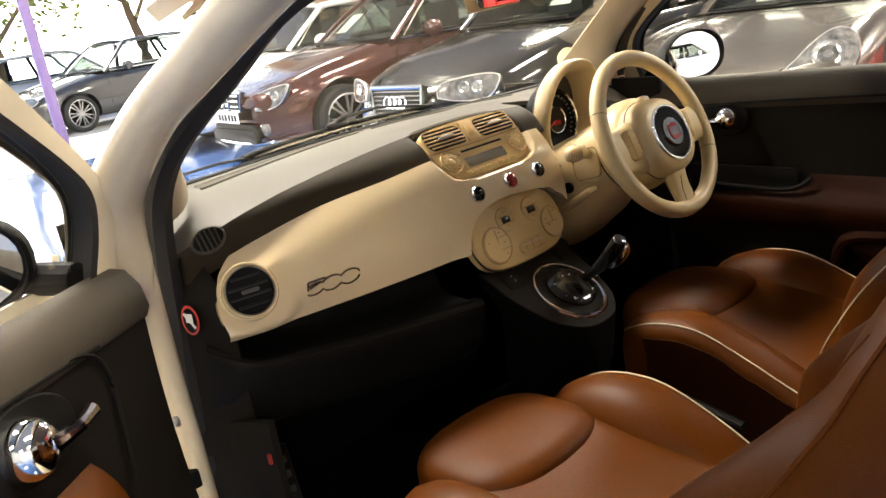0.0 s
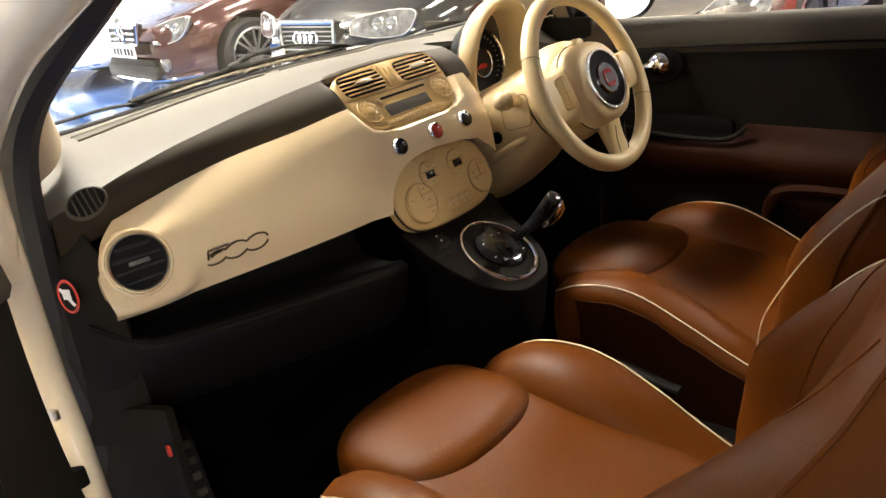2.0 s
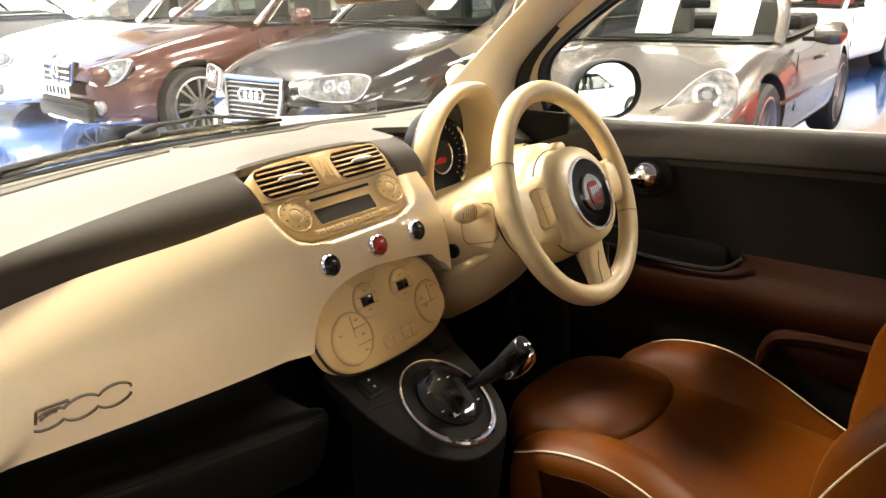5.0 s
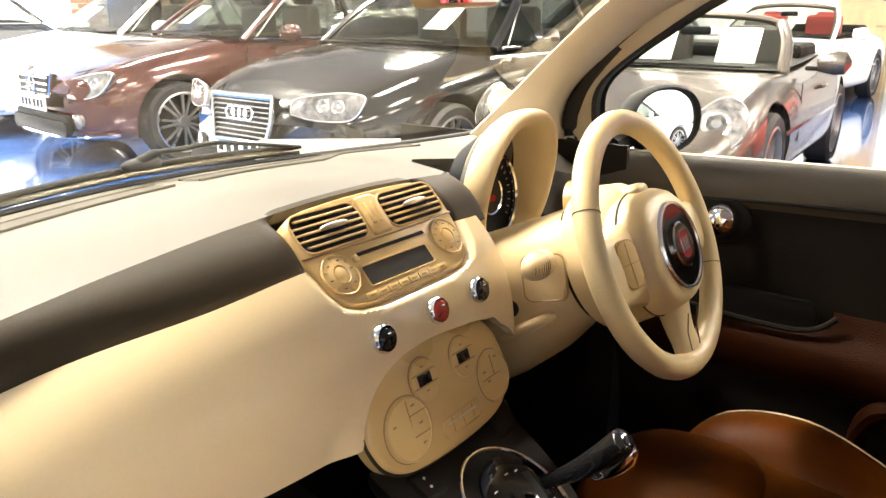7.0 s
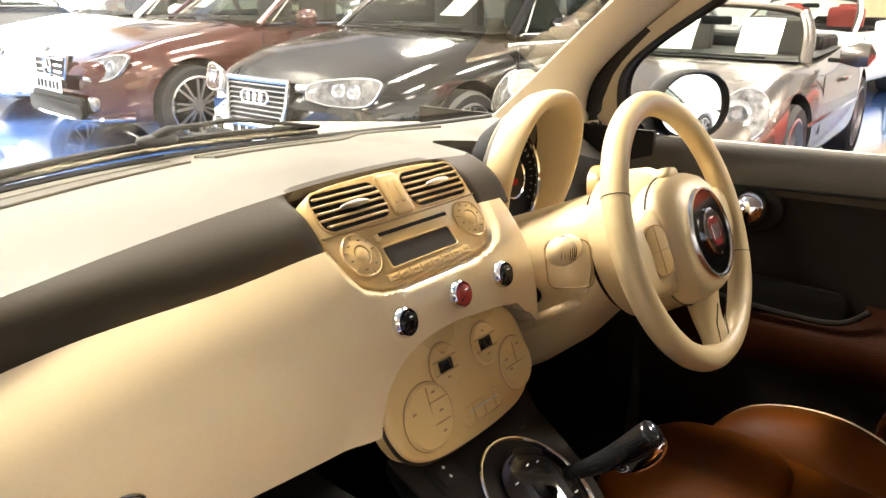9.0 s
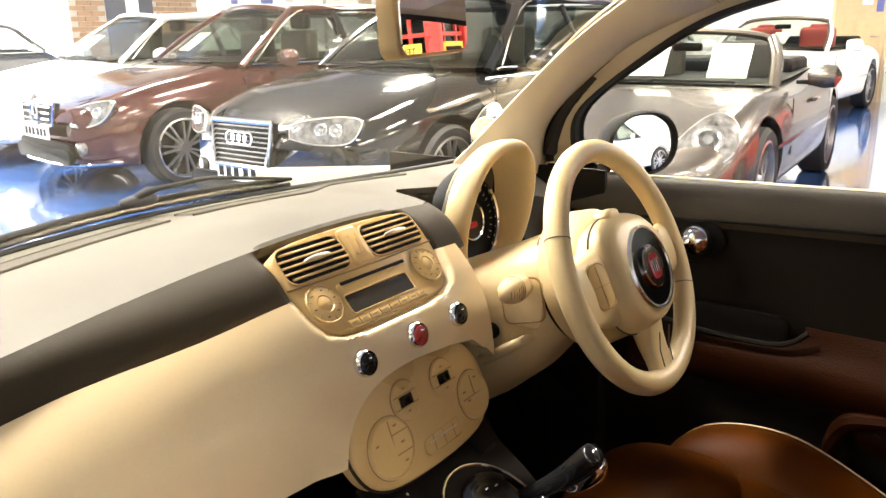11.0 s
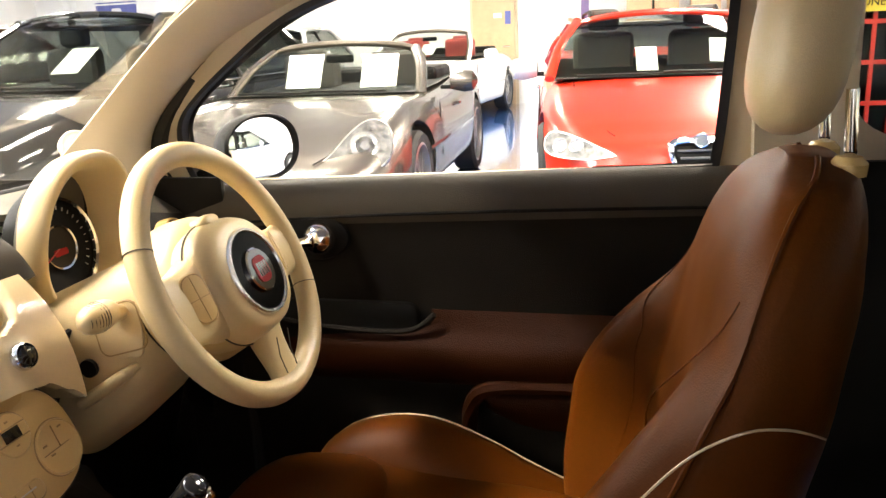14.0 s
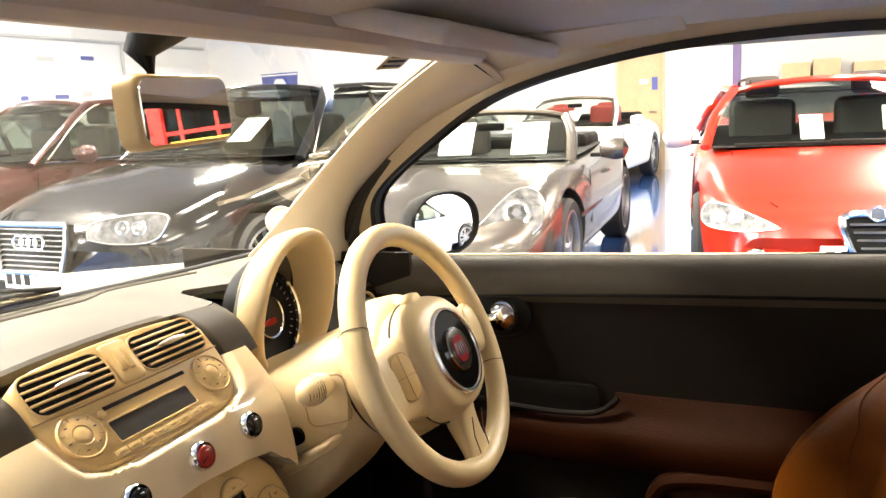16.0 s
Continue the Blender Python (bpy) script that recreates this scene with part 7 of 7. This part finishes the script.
# ---- telephone boxes ----
def telephone_box(name, label, paintm, at, sign_text):
    t = thing(name, label, "telephone box", "telephone boxes", at=at)
    w, H = 0.90, 2.35
    for sx in (-1, 1):
        for sy in (-1, 1):
            part("post", box(0.13, 0.13, H - 0.1, (sx * (w / 2 - 0.065), sy * (w / 2 - 0.065), H / 2), 0.012), paintm, t)
    part("plinth", box(w, w, 0.16, (0, 0, 0.08), 0.015), paintm, t)
    part("roof", lathe([(w * 0.70, H - 0.12), (w * 0.70, H), (w * 0.60, H + 0.08), (w * 0.3, H + 0.14), (0.01, H + 0.16)], 4, Matrix.Rotation(radians(45), 4, "Z")), paintm, t, "", 0)
    for side in range(4):
        m = Matrix.Rotation(side * math.pi / 2, 4, "Z")
        for z, hh in ((0.22, 0.10), (0.56, 0.035), (0.87, 0.035), (1.17, 0.035), (1.45, 0.035), (1.76, 0.035), (2.06, 0.06)):
            part("bar", box(0.035, w - 0.24, hh, rot=m @ Matrix.Translation((-w / 2 + 0.05, 0, z))), paintm, t)
        for y in (-0.17, 0.17):
            part("mullion", box(0.03, 0.03, 1.9, rot=m @ Matrix.Translation((-w / 2 + 0.05, y, 1.15))), paintm, t)
        part("pane", box(0.008, w - 0.26, 1.86, rot=m @ Matrix.Translation((-w / 2 + 0.06, 0, 1.14))), BOOTH_GLASS, t)
        s = part("sign", box(0.02, 0.55, 0.135, rot=m @ Matrix.Translation((-w / 2 + 0.025, 0, 1.31))), YELLOW, t, "yellow sign strip")
        if sign_text and side == 0:
            c = bpy.data.curves.new("sign_letters", "FONT")
            c.body, c.size, c.extrude, c.align_x, c.align_y = "TELEPHONE", 0.082, 0.002, "CENTER", "CENTER"
            o = new("sign_letters", c)
            bpy.context.view_layer.update()
            me = bpy.data.meshes.new_from_object(o.evaluated_get(bpy.context.evaluated_depsgraph_get()))
            bpy.data.objects.remove(o)
            me.transform(m @ frame_at((-w / 2 + 0.013, 0, 1.31), (0, -1, 0), (-1, 0, 0)))
            me.materials.append(BLACK)
            o = new("sign_letters", me)
            o.parent = s
        else:
            part("sign_bar", box(0.004, 0.44, 0.05, rot=m @ Matrix.Translation((-w / 2 + 0.013, 0, 1.31))), DARK_TRIM, s)
    part("back_board", box(0.5, 0.06, 1.2, (0, 0.25, 1.3), 0.01), BLACK, t)
    return t


telephone_box("red_telephone_box", "red painted telephone box with a yellow sign", BOOTH_RED, pose(6.55, -2.20, 0, 0, 0, 4), True)
telephone_box("green_telephone_box", "green painted telephone box with a yellow sign", BOOTH_GREEN, pose(7.75, -2.95, 0, 0, 0, 4), False)

# ---- the street ----
OUT1 = pose(1.3, 17.3, -0.015, 0, 0, 95)
vehicle("silver_street_car", "silver car parked in the street", LIGHT_PAINT, OUT1, group="cars in the street", roof=1.45)
OUT2 = pose(2.7, 14.2, -0.015, 0, 0, 100)
vehicle("dark_street_car", "dark blue car parked in the street", GREY_PAINT, OUT2, group="cars in the street", roof=1.45)
post = thing("street_post", "slim purple painted post on the forecourt", "post")
part("shaft", tube([(1.80, 8.6, -0.02), (1.80, 8.6, 1.4), (1.80, 8.6, 3.99)], 0.06, 14), PURPLE, post)
part("foot", lathe([(0.10, 0.0), (0.10, 0.02), (0.07, 0.03)], 18, pose(1.80, 8.6, 0.0)), PURPLE, post)


def tree(x, y, hgt, seed):
    r = random.Random(seed)
    t = thing("street_tree", "street tree with brown trunk and yellow-green leaves", "tree", "street trees")
    trunk = curve_pts([(x, y, -0.24), (x + 0.1, y, hgt * 0.2), (x - 0.1, y + 0.1, hgt * 0.45), (x + 0.1, y, hgt * 0.7)], 14)
    part("trunk", tube(trunk, [0.22 - 0.012 * k for k in range(15)], 10), BARK, t)
    bm = bmesh.new()
    ends = []
    for k in range(9):
        a = r.uniform(0, 6.28)
        s = trunk[r.randint(6, 13)]
        e = s + Vector((math.cos(a) * r.uniform(1, 2.2), math.sin(a) * r.uniform(1, 2.2), r.uniform(0.6, 2.2)))
        tube([s, s.lerp(e, 0.5) + Vector((0, 0, 0.2)), e], [0.07, 0.05, 0.02], 6, bm=bm)
        ends.append(e)
    part("limbs", bm, BARK, t)
    verts, faces = [], []
    for e in ends + [trunk[-1]]:
        for k in range(170):
            c = e + Vector((r.gauss(0, 0.6), r.gauss(0, 0.6), r.gauss(0, 0.5)))
            u = Vector((r.uniform(-1, 1), r.uniform(-1, 1), r.uniform(-1, 1))).normalized() * 0.10
            w = u.cross(Vector((r.uniform(-1, 1), r.uniform(-1, 1), r.uniform(-1, 1)))).normalized() * 0.06
            n = len(verts)
            verts += [c - u, c + w, c + u, c - w]
            faces.append((n, n + 1, n + 2, n + 3))
    me = bpy.data.meshes.new("crown")
    me.from_pydata([tuple(v) for v in verts], [], faces)
    me.materials.append(LEAF)
    o = new("crown", me)
    o.parent = t


tree(4.6, 21.5, 6.5, 3)
tree(1.0, 24.0, 7.0, 5)
tree(9.0, 23.0, 6.0, 8)
# Plain box added as a glowing distance; it also brightens the floor's reflections.
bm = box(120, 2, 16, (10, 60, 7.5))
structure("backdrop", bm, DISTANCE_GLOW, "plain glowing backdrop standing for the bright distance across the street", "backdrop")

# bricks of the pier
base = mesh_of(box(0.215, 0.02, 0.065, bevel=0.004, seg=1), "brick", BRICK, 0)
pier = bpy.data.objects["wall_pier"]
count = 0
for row in range(26):
    for col in range(12):
        x = 5.86 + col * 0.226 + (0.113 if row % 2 else 0)
        if 6.25 < x < 7.2 or x > 7.95 or count > 290:
            continue
        b = new("brick", base)
        b.parent = pier
        b.location = (x, Y1 - 0.006, 0.7 + row * 0.076)
        count += 1
